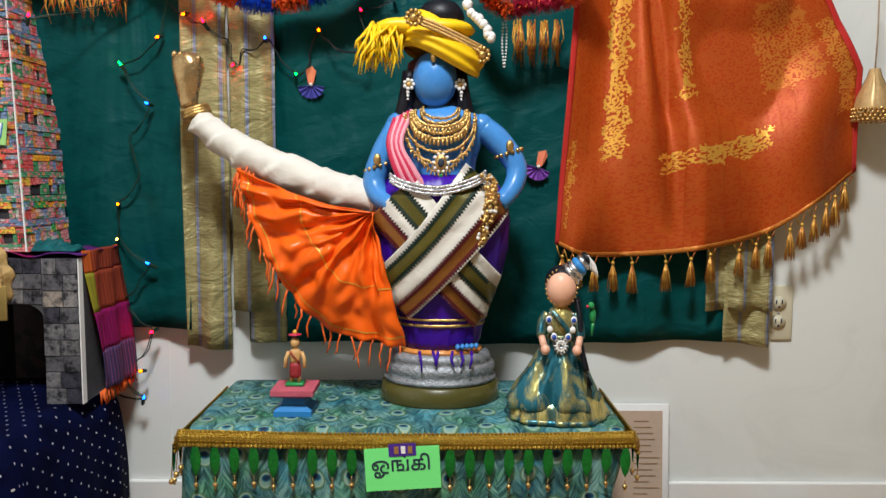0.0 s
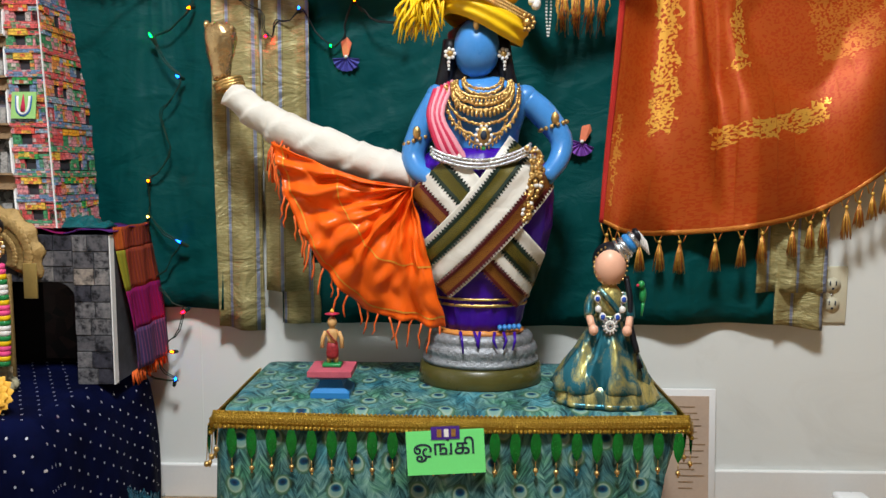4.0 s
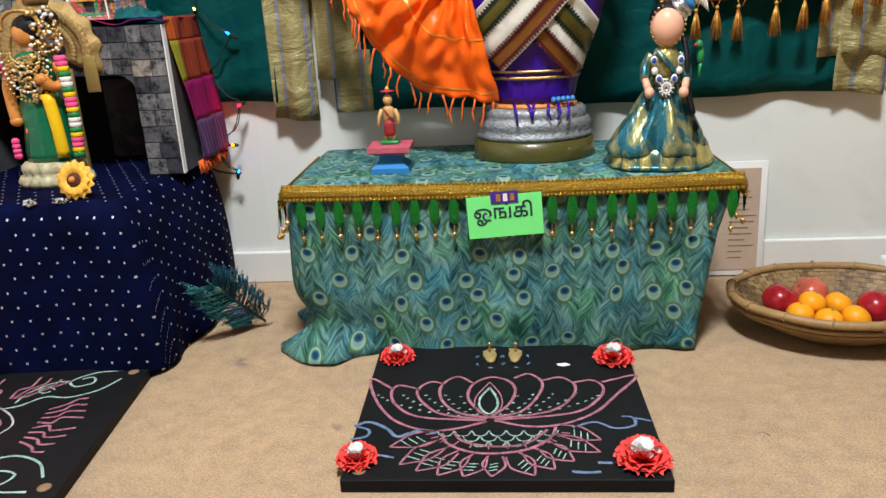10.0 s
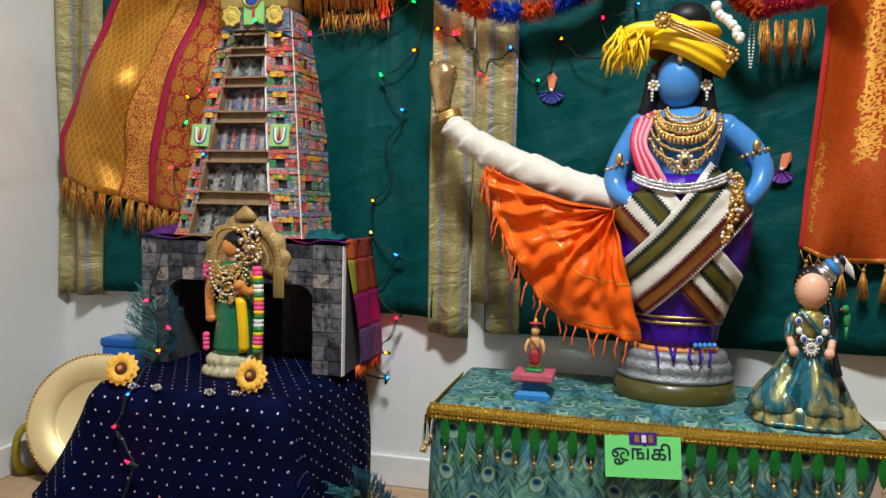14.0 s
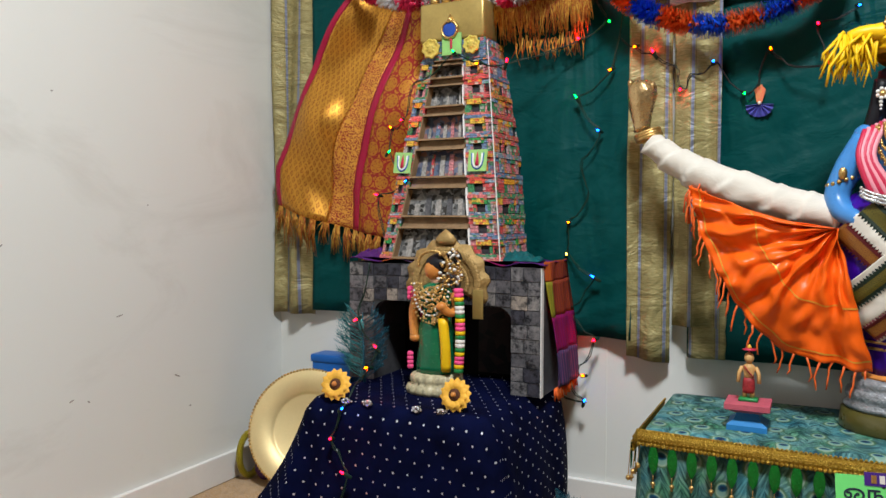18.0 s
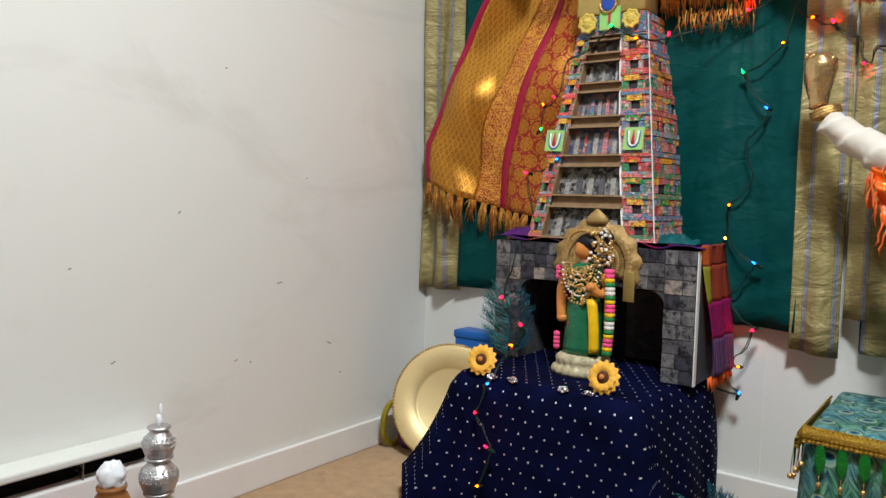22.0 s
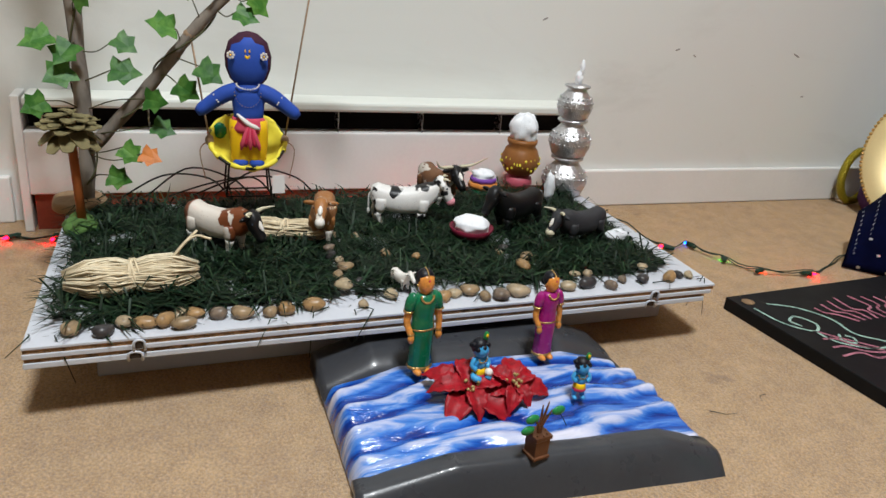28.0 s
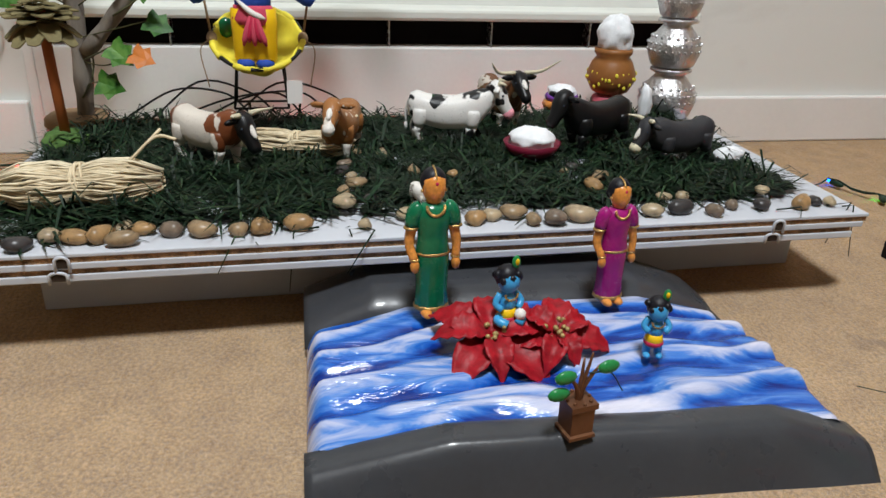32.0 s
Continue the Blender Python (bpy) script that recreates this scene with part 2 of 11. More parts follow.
def zari(name, warm=1.0):
    """Gold tissue border: fine metal threads, pairs of blue stripes and pressed creases."""
    m = shader(name, 0.5, 0.2)
    n = Net(m)
    uv = n.coords("UV")
    threads = n.noise(260, 3, vec=n.scaled(uv, 0.25, 1.4, 1))
    sheen = n.noise(9, 4, 0.6, vec=n.scaled(uv, 0.8, 1.6, 1))
    sep = n.node("ShaderNodeSeparateXYZ")
    n.link(uv, sep.inputs[0])
    wave = n.math("SINE", n.math("MULTIPLY", sep.outputs[0], 118.0))
    stripe = n.math("GREATER_THAN", wave, 0.94)
    line = n.math("MULTIPLY", n.math("GREATER_THAN", wave, 0.80), n.math("LESS_THAN", wave, 0.88))
    cross = n.math("GREATER_THAN", n.math("SINE", n.math("MULTIPLY", sep.outputs[1], 34.0)), 0.97)
    gold = n.mix(sheen, n.ramp(threads, [(0.3, (0.20 * warm, 0.17, 0.065)), (0.7, (0.34 * warm, 0.29, 0.13))]), n.ramp(threads, [(0.3, (0.30 * warm, 0.255, 0.105)), (0.7, (0.48 * warm, 0.41, 0.20))]))
    base = n.mix(n.math("MULTIPLY", cross, 0.35), gold, (0.16, 0.12, 0.05))
    n.colour(n.mix(n.math("MULTIPLY", line, 0.6), n.mix(n.math("MULTIPLY", stripe, 0.75), base, (0.14, 0.18, 0.33)), (0.12, 0.09, 0.04)))
    n.bump(n.math("ADD", n.noise(10, 4, 0.6, vec=n.scaled(n.coords(), 1, 1, 1.9), distort=0.6), n.math("MULTIPLY", threads, 0.03)), 1.0, 0.015)
    return m


def brocade(name, base, dark, cover=0.5, size=26.0, bands=(), space="UV", low=0.14, ground_metal=0.15):
    """Silk with woven metal motifs; bands are (from, to, amount) across the width where the motifs grow dense."""
    m = shader(name, 0.48, 0.0)
    n = Net(m)
    uv = n.coords(space)
    step = 0.8 / size
    bent = n.node("ShaderNodeVectorMath", operation="MULTIPLY_ADD")
    n.link(n.noise(size * 0.7, 1, vec=uv, out="Color"), bent.inputs[0])
    bent.inputs[1].default_value = (0.4 * step, 0.4 * step, 0)
    n.link(uv, bent.inputs[2])
    petal, r = n.flowers(bent.outputs[0], step, step * 0.9, 5, 0.46)
    leaf, _ = n.flowers(n.scaled(bent.outputs[0], 1, 1, 1, 40), step * 0.62, step * 0.5, 2, 0.5)
    vine = n.math("LESS_THAN", n.math("ABSOLUTE", n.math("SUBTRACT", n.noise(size * 1.1, 1, vec=uv, distort=0.8), 0.5)), 0.025 + 0.02 * cover)
    heart = n.math("GREATER_THAN", r, 0.13)
    motif = n.math("MAXIMUM", vine, n.math("MAXIMUM", n.math("MULTIPLY", petal, heart), n.math("MULTIPLY", leaf, n.math("GREATER_THAN", r, 0.4))))
    sep = n.node("ShaderNodeSeparateXYZ")
    n.link(uv, sep.inputs[0])
    where = low
    ragged = n.math("MULTIPLY", n.math("SUBTRACT", n.noise(34, 2, vec=uv), 0.5), 0.06)
    across, along = n.math("ADD", sep.outputs[0], ragged), n.math("ADD", sep.outputs[1], ragged)
    for lo, hi, amount, *rest in bands:
        inside = n.math("MULTIPLY", n.math("GREATER_THAN", across, lo), n.math("LESS_THAN", across, hi))
        if rest:
            inside = n.math("MULTIPLY", inside, n.math("MULTIPLY", n.math("GREATER_THAN", along, rest[0]), n.math("LESS_THAN", along, rest[1])))
        where = n.math("MAXIMUM", where, n.math("MULTIPLY", inside, amount))
    fac = n.math("MULTIPLY", motif, where)
    ground = n.mix(n.noise(7, 4, vec=uv), dark, base)
    n.colour(n.mix(fac, ground, (0.84, 0.44, 0.07)))
    n.put(n.b.inputs["Metallic"], n.math("ADD", n.math("MULTIPLY", fac, 0.4), ground_metal))
    n.put(n.b.inputs["Roughness"], n.math("SUBTRACT", 0.5, n.math("MULTIPLY", fac, 0.16)))
    n.bump(n.math("ADD", n.math("MULTIPLY", motif, 0.5), n.noise(600, 2)), 0.15, 0.0008)
    return m


def checks(name, lo, hi, size, metal=0.78):
    m = shader(name, 0.33, 0.5)
    n = Net(m)
    uv = n.coords("UV")
    lx, ly, rnd = brick_uv(n, uv, size, size, 0.5)
    line = n.math("LESS_THAN", n.math("ABSOLUTE", n.math("SUBTRACT", n.math("ADD", n.math("ABSOLUTE", n.math("MULTIPLY", lx, 2.0)), n.math("ABSOLUTE", ly)), 0.5)), 0.075)
    dot = n.math("LESS_THAN", n.math("ADD", n.math("ABSOLUTE", n.math("MULTIPLY", lx, 2.0)), n.math("ABSOLUTE", ly)), 0.12)
    n.colour(n.mix(n.math("MAXIMUM", line, dot), n.mix(n.noise(8, 3, vec=uv), hi, tuple(c * 0.75 for c in hi)), lo))
    n.put(n.b.inputs["Metallic"], n.math("SUBTRACT", metal, n.math("MULTIPLY", line, 0.5 * metal)))
    n.bump(n.noise(500, 2), 0.15, 0.0008)
    return m


def medallions(name, base, gold, size):
    """Silk with rows of woven gold rings, a flower in each and leaves between."""
    m = shader(name, 0.4)
    n = Net(m)
    uv = n.coords("UV")
    flower, r = n.flowers(uv, size, size * 0.9, 6, 0.26)
    leaf, _ = n.flowers(n.scaled(uv, 1, 1, 1, 30), size * 0.4, size * 0.35, 3, 0.46)
    ring = n.math("MULTIPLY", n.math("GREATER_THAN", r, 0.40), n.math("LESS_THAN", r, 0.46))
    rim, _ = n.flowers(uv, size, size * 0.9, 6, 0.33)
    edge = n.math("SUBTRACT", rim, flower)
    outer = n.math("MULTIPLY", n.math("SUBTRACT", 1.0, leaf), n.math("GREATER_THAN", r, 0.46))
    f = n.math("SUBTRACT", 1.0, n.math("MAXIMUM", edge, n.math("MAXIMUM", ring, outer)))
    n.colour(n.mix(f, n.mix(n.noise(9, 3, vec=uv), base, tuple(c * 0.7 for c in base)), gold))
    n.put(n.b.inputs["Metallic"], n.math("MULTIPLY", f, 0.7))
    n.bump(n.math("ADD", n.math("MULTIPLY", f, 0.5), n.noise(600, 2)), 0.15, 0.0008)
    return m


def tile_random(name, stops, rough=0.6, fine=90.0, coat=0.0, mixed=0.0, soft=0.0):
    """A colour for each piece out of stops, with printed detail on it."""
    m = shader(name, rough, 0, coat=coat)
    n = Net(m)
    info = n.node("ShaderNodeObjectInfo")
    pick = n.ramp(info.outputs["Random"], stops, "CONSTANT")
    blot = n.ramp(n.noise(fine, 4, 0.7), [(0.38, (0.08, 0.08, 0.1)), (0.49, (0.75, 0.75, 0.75)), (0.68, (1.35, 1.3, 1.25))])
    if mixed:
        # rows of small painted niches with a dark opening and a pale cornice each
        at = n.node("ShaderNodeSeparateXYZ")
        n.link(n.coords(), at.inputs[0])
        flat = n.node("ShaderNodeCombineXYZ")
        n.link(n.math("ADD", at.outputs[0], at.outputs[1]), flat.inputs[0])
        n.link(at.outputs[2], flat.inputs[1])
        lx, ly, tone = brick_uv(n, flat.outputs[0], 0.021, 0.0165, 0.5)
        pick = n.mix(mixed, pick, n.ramp(tone, stops, "CONSTANT"))
        niche = n.math("MULTIPLY", n.math("LESS_THAN", n.math("ABSOLUTE", lx), 0.2), n.math("LESS_THAN", n.math("ABSOLUTE", n.math("ADD", ly, 0.06)), 0.27))
        pick = n.mix(n.math("MULTIPLY", niche, 0.85), pick, (0.02, 0.02, 0.028))
        cornice = n.math("MULTIPLY", n.math("GREATER_THAN", ly, 0.34), n.math("GREATER_THAN", tone, 0.3))
        pick = n.mix(n.math("MULTIPLY", cornice, 0.4), pick, (0.5, 0.46, 0.4))
        blot = n.mix(0.35, blot, (1.0, 1.0, 1.0))
    if soft:
        blot = n.mix(soft, blot, (1.0, 1.0, 1.0))
    n.colour(n.mix(1.0, pick, blot, "MULTIPLY"))
    n.bump(n.noise(fine * 2, 3), 0.1, 0.0006)
    return m


def island_random(name, stops, rough=0.6, fine=120.0, metal=0.0, spec=0.3):
    m = shader(name, rough, metal, spec=spec)
    n = Net(m)
    g = n.node("ShaderNodeNewGeometry")
    pick = n.ramp(g.outputs["Random Per Island"], stops)
    n.colour(n.mix(0.35, pick, n.ramp(n.noise(fine, 3), [(0.3, tuple(c * 0.5 for c in stops[0][1])), (0.7, stops[-1][1])])))
    return m


def photo_print(name, a, b, c, fine=75.0):
    m = shader(name, 0.45)
    n = Net(m)
    v = n.voronoi(fine, n.scaled(n.coords("Object"), 1, 1, 1.2), "Color")
    sep = n.node("ShaderNodeSeparateColor")
    n.link(v, sep.inputs[0])
    n.colour(n.mix(n.noise(fine * 1.5, 5, 0.75), n.ramp(sep.outputs[0], [(0.2, a), (0.5, b), (0.85, c)]), a))
    return m


def water_paint():
    """Glossy poured paint: white on the ridges, two blues in the grooves. UV: ridge height, way along the stream."""
    m = shader("stream_paint", 0.2, 0, coat=0.35)
    n = Net(m)
    sep = n.node("ShaderNodeSeparateXYZ")
    n.link(n.coords("UV"), sep.inputs[0])
    streak = n.noise(42, 4, 0.6, vec=n.scaled(n.coords(), 1.5, 0.34, 0.2), distort=1.2)
    pool = n.noise(9, 3, 0.5, vec=n.scaled(n.coords(), 1.0, 0.6, 0.3))
    f = n.math("ADD", n.math("MULTIPLY", sep.outputs[0], 0.36), n.math("ADD", n.math("MULTIPLY", streak, 0.52), n.math("MULTIPLY", pool, 0.17)))
    n.colour(n.ramp(f, [(0.40, (0.003, 0.025, 0.20)), (0.475, (0.012, 0.10, 0.46)), (0.54, (0.07, 0.21, 0.58)), (0.60, (0.34, 0.41, 0.64)), (0.72, (0.62, 0.62, 0.73))]))
    n.bump(n.math("ADD", streak, n.math("MULTIPLY", n.noise(120, 3, 0.6, vec=n.scaled(n.coords(), 1.4, 0.4, 0.3)), 0.4)), 0.7, 0.004)
    return m


def foam_wall(name, colour):
    """Painted plaster with roller texture and a few grey scuffs."""
    m = shader(name, 0.6, 0, colour)
    n = Net(m)
    big = n.noise(1.3, 4)
    scuff = n.ramp(n.noise(9, 6, 0.75, vec=n.scaled(n.coords(), 1, 1, 2.5)), [(0.70, (1, 1, 1)), (0.78, (0.82, 0.8, 0.78))])
    base = n.mix(big, tuple(c * 0.95 for c in colour), tuple(min(1, c * 1.03) for c in colour))
    smudge = n.ramp(n.noise(3.2, 6, 0.65, vec=n.scaled(n.coords(), 1, 0.6, 1.4), distort=0.8), [(0.52, (1, 1, 1)), (0.74, (0.88, 0.87, 0.86))])
    n.colour(n.mix(1.0, n.mix(1.0, base, smudge, "MULTIPLY"), scuff, "MULTIPLY"))
    n.bump(n.math("ADD", n.noise(260, 3), n.math("MULTIPLY", n.noise(14, 3), 1.2)), 0.1, 0.0012)
    return m


def carpet():
    m = shader("carpet_pile", 0.95, 0, sheen=0.3)
    n = Net(m)
    tuft = n.noise(330, 4, 0.85)
    mid = n.noise(34, 4, 0.65)
    big = n.noise(3.5, 5, 0.6)
    a = n.ramp(n.math("ADD", n.math("MULTIPLY", tuft, 0.78), n.math("MULTIPLY", mid, 0.22)), [(0.37, (0.27, 0.14, 0.045)), (0.5, (0.54, 0.31, 0.115)), (0.62, (0.76, 0.48, 0.21))])
    dirt = n.ramp(big, [(0.3, (0.84, 0.83, 0.82)), (0.55, (1, 1, 1)), (0.75, (1.06, 1.05, 1.02))])
    spots = n.ramp(n.noise(14, 3, 0.5), [(0.25, (0.6, 0.55, 0.5)), (0.32, (1, 1, 1))])
    n.colour(n.mix(1.0, n.mix(1.0, a, dirt, "MULTIPLY"), spots, "MULTIPLY"))
    n.bump(n.math("ADD", tuft, n.math("MULTIPLY", mid, 0.35)), 1.0, 0.005)
    return m


def wood(name, a, b, scale=30.0, rough=0.6, along=(1, 1, 0.12)):
    m = shader(name, rough)
    n = Net(m)
    g = n.noise(scale, 5, 0.6, vec=n.scaled(n.coords(), *along), distort=0.8)
    n.colour(n.mix(n.noise(9, 3), n.ramp(g, [(0.3, a), (0.7, b)]), a))
    n.bump(g, 0.5, 0.002)
    return m


def leaf_skin():
    """Printed cloth leaf: pale veins from the stalk, darker towards the rim, one tone for each leaf."""
    m = shader("ivy_leaf", 0.5)
    n = Net(m)
    tone = n.node("ShaderNodeObjectInfo").outputs["Random"]
    base = n.ramp(tone, [(0.0, (0.012, 0.065, 0.008)), (0.5, (0.025, 0.11, 0.012)), (1.0, (0.055, 0.175, 0.022))])
    light = n.ramp(tone, [(0.0, (0.03, 0.115, 0.018)), (1.0, (0.115, 0.26, 0.045))])
    n.colour(n.mix(n.ramp(n.noise(75, 3, 0.55), [(0.42, (0, 0, 0)), (0.6, (1, 1, 1))]), base, light))
    n.bump(n.noise(160, 3), 0.3, 0.001)
    return m


def glow(name, colour, strength):
    m = shader(name, 0.2, 0, colour)
    b = m.node_tree.nodes["Principled BSDF"]
    b.inputs["Emission Color"].default_value = (*colour, 1)
    b.inputs["Emission Strength"].default_value = strength
    return m


def glitter(name, lo, hi, metal=0.6):
    m = shader(name, 0.3, metal)
    n = Net(m)
    n.colour(n.ramp(n.voronoi(900), [(0.1, hi), (0.5, lo)]))
    n.bump(n.voronoi(900), 0.6, 0.002)
    return m


WALL = foam_wall("wall_paint", (0.725, 0.735, 0.705))
PANEL = foam_wall("panel_paint", (0.725, 0.745, 0.695))
TRIM = varied("trim_paint", (0.76, 0.75, 0.73), 0.4, amount=0.06, scale=6, bump=0.04)
CARPET = carpet()
GREEN = silk("green_silk", (0.0006, 0.056, 0.055), 0.5, 0.25, crease=0.04, spec=0.1)
ZARI = zari("gold_tissue")
ORANGE = silk("orange_silk", (0.9, 0.125, 0.008), 0.3, 0.15, crease=0.014)
ORANGE_EDGE = varied("orange_gold_band", (0.8, 0.36, 0.05), 0.35, 0.4)
PURPLE = silk("purple_silk", (0.045, 0.004, 0.30), 0.3, 0.4, crease=0.02)
YELLOW = silk("yellow_silk", (0.85, 0.52, 0.01), 0.4, 0.2, crease=0.01)
SCARLET = silk("pink_red_silk", (0.55, 0.03, 0.08), 0.4, 0.3)
PINK = silk("pink_stripe_silk", (0.75, 0.3, 0.36), 0.45, 0.2)
CREAM = silk("cream_cotton", (0.66, 0.62, 0.55), 0.75, 0.1, crease=0.03)
OLIVE = checks("olive_woven_band", (0.010, 0.016, 0.006), (0.12, 0.095, 0.014), 0.0085, 0.2)
BROWN_BAND = checks("brown_woven_band", (0.09, 0.012, 0.007), (0.24, 0.095, 0.016), 0.0085, 0.2)
BAND_EDGE = {OLIVE: varied("dark_green_edge", (0.006, 0.018, 0.010), 0.6, amount=0.2), BROWN_BAND: varied("maroon_edge", (0.085, 0.006, 0.008), 0.6, amount=0.2)}
GOLD = varied("gold_metal", (0.66, 0.42, 0.15), 0.34, 0.9, 0.5, 260, 700, 0.6)
LACE = glitter("gold_lace", (0.30, 0.17, 0.015), (0.85, 0.6, 0.12), 0.7)
SILVER_POT = varied("embossed_silver_paint", (0.62, 0.62, 0.64), 0.34, 0.9, 0.2, 90, 190, 0.9, depth=0.0022)
GOLD_PAINT = varied("gold_paint", (0.42, 0.31, 0.13), 0.5, 0.25, 0.3, 60, 300, 0.2)
GOLD_FOIL = varied("gold_foil", (0.62, 0.42, 0.2), 0.25, 0.85, 0.3, 25, 120, 0.5, depth=0.003)
SILVER = varied("silver_metal", (0.62, 0.62, 0.64), 0.26, 0.95, 0.2, 60, 260, 0.4)
SILVER_PAINT = varied("silver_glitter_paint", (0.30, 0.31, 0.33), 0.4, 0.45, 0.45, 90, 170, 0.9, depth=0.003)
BLUE_SKIN = varied("blue_enamel", (0.055, 0.23, 0.56), 0.3, 0, 0.15, 15, 200, 0.04, coat=0.25)
BLUE_DOLL = varied("blue_cotton", (0.02, 0.07, 0.38), 0.7, 0, 0.15, 15, 400, 0.1)
BLUE_TOY = varied("blue_toy_paint", (0.05, 0.32, 0.62), 0.3, 0, 0.15, 30, 400, 0.05, coat=0.3)
HAIR = varied("dark_hair", (0.006, 0.006, 0.010), 0.45, 0, 0.3, 60, 400, 0.3)
SKIN = varied("peach_vinyl", (0.75, 0.4, 0.27), 0.4, 0, 0.08, 20, 300, 0.03, coat=0.2)
TERRA = varied("orange_brown_paint", (0.62, 0.23, 0.05), 0.3, 0, 0.2, 60, 300, 0.08, coat=0.3)
OLIVE_PAINT = varied("olive_plinth_paint", (0.075, 0.065, 0.015), 0.3, 0, 0.2, 12, 200, 0.05, coat=0.3)
RUST = brocade("rust_brocade", (0.50, 0.060, 0.004), (0.33, 0.034, 0.003), 0.9, 32.0, ((0.098, 0.138, 0.95, 0.24, 2.0), (0.2, 0.40, 0.95, 0.195, 0.240), (0.240, 0.264, 0.8, 0.36, 2.0), (0.40, 0.53, 0.28, 0.33, 0.56), (0.02, 0.034, 0.5, 0.05, 0.3), (0.545, 0.585, 0.45, 0.2, 0.5)), low=0.07, ground_metal=0.22)
RUST_EDGE = silk("red_selvedge", (0.5, 0.03, 0.025), 0.35, 0.3)
GOLD_EDGE = brocade("gold_woven_edge", (0.45, 0.075, 0.01), (0.36, 0.055, 0.008), 0.6, 70.0, ((-1, 2, 0.45),))
CHECK_GOLD = checks("gold_checked_silk", (0.22, 0.02, 0.006), (0.70, 0.34, 0.05), 0.0135)
MAGENTA = silk("crimson_silk", (0.38, 0.01, 0.05), 0.4, 0.3)
BROCADE_L = medallions("gold_medallion_silk", (0.34, 0.022, 0.014), (0.50, 0.21, 0.03), 0.040)
BROCADE_F = brocade("gold_floral_silk", (0.36, 0.03, 0.022), (0.28, 0.022, 0.016), 0.6, 52.0, ((-1, 9, 0.8),))
FRINGE = island_random("gold_fringe", [(0.0, (0.22, 0.015, 0.015)), (0.3, (0.42, 0.06, 0.012)), (0.55, (0.5, 0.2, 0.02)), (1.0, (0.72, 0.44, 0.08))], 0.38, metal=0.35)
FRINGE_O = island_random("orange_fringe", [(0.0, (0.7, 0.07, 0.02)), (1.0, (0.9, 0.2, 0.03))], 0.5)
PEACOCK = peacock_cloth()
NAVY = dotted_velvet()
BLACK = varied("black_board_paint", (0.0075, 0.0078, 0.009), 0.55, amount=0.4, scale=7, fine=90, bump=0.1, spec=0.15)
def chalk(name, colour):
    """Dry chalk dragged over rough paint: the board shows through in grains."""
    m = shader(name, 0.9, spec=0.1)
    n = Net(m)
    grain = n.math("ADD", n.math("MULTIPLY", n.noise(750, 3, 0.7), 0.7), n.math("MULTIPLY", n.noise(60, 3), 0.3))
    n.colour(n.ramp(grain, [(0.36, (0.012, 0.012, 0.013)), (0.48, tuple(c * 0.6 for c in colour)), (0.62, colour)]))
    return m


CHALK_PINK = chalk("pink_chalk", (0.50, 0.2, 0.26))
CHALK_GREEN = chalk("mint_chalk", (0.42, 0.62, 0.54))
CHALK_BLUE = chalk("blue_chalk", (0.18, 0.26, 0.44))
CHALK_WHITE = chalk("white_chalk", (0.6, 0.6, 0.58))
STONE = tile_random("stone_print", [(0.0, (0.04, 0.04, 0.055)), (0.2, (0.09, 0.088, 0.1)), (0.45, (0.15, 0.145, 0.155)), (0.7, (0.2, 0.19, 0.19)), (0.86, (0.28, 0.24, 0.21))], 0.5, 75)
STONE_BACK = varied("stone_print_joints", (0.06, 0.06, 0.065), 0.7, amount=0.4, scale=40)
CARD = varied("brown_cardboard", (0.27, 0.17, 0.09), 0.7, amount=0.35, scale=40)
def striped_print(name, stops, pitch, dark):
    """Card printed with thin painted cornice lines; one colour for each piece, run over by lines of others."""
    m = shader(name, 0.42)
    n = Net(m)
    info = n.node("ShaderNodeObjectInfo")
    at = n.node("ShaderNodeSeparateXYZ")
    n.link(n.coords(), at.inputs[0])
    row = n.math("DIVIDE", n.math("ADD", at.outputs[2], n.math("MULTIPLY", n.noise(30, 1), 0.004)), pitch)
    pick = n.node("ShaderNodeTexWhiteNoise", noise_dimensions="2D")
    cell = n.node("ShaderNodeCombineXYZ")
    n.link(n.math("FLOOR", row), cell.inputs[0])
    n.link(n.math("FLOOR", n.math("DIVIDE", n.math("ADD", at.outputs[0], at.outputs[1]), 0.0085)), cell.inputs[1])
    n.link(cell.outputs[0], pick.inputs["Vector"])
    base = n.ramp(info.outputs["Random"], stops, "CONSTANT")
    other = n.ramp(pick.outputs["Value"], stops[1:] + [(0.95, (0.5, 0.46, 0.42))], "CONSTANT")
    line = n.math("GREATER_THAN", n.math("FRACT", row), 0.74)
    c = n.mix(n.math("MULTIPLY", n.math("GREATER_THAN", pick.outputs["Value"], 0.6), 0.8), base, other)
    c = n.mix(n.math("MULTIPLY", line, dark), c, (0.03, 0.025, 0.03))
    blot = n.ramp(n.noise(230, 4, 0.8), [(0.36, (0.18, 0.17, 0.19)), (0.48, (0.85, 0.80, 0.80)), (0.66, (1.55, 1.45, 1.4))])
    n.colour(n.mix(1.0, c, blot, "MULTIPLY"))
    n.bump(n.noise(200, 3), 0.1, 0.0006)
    return m


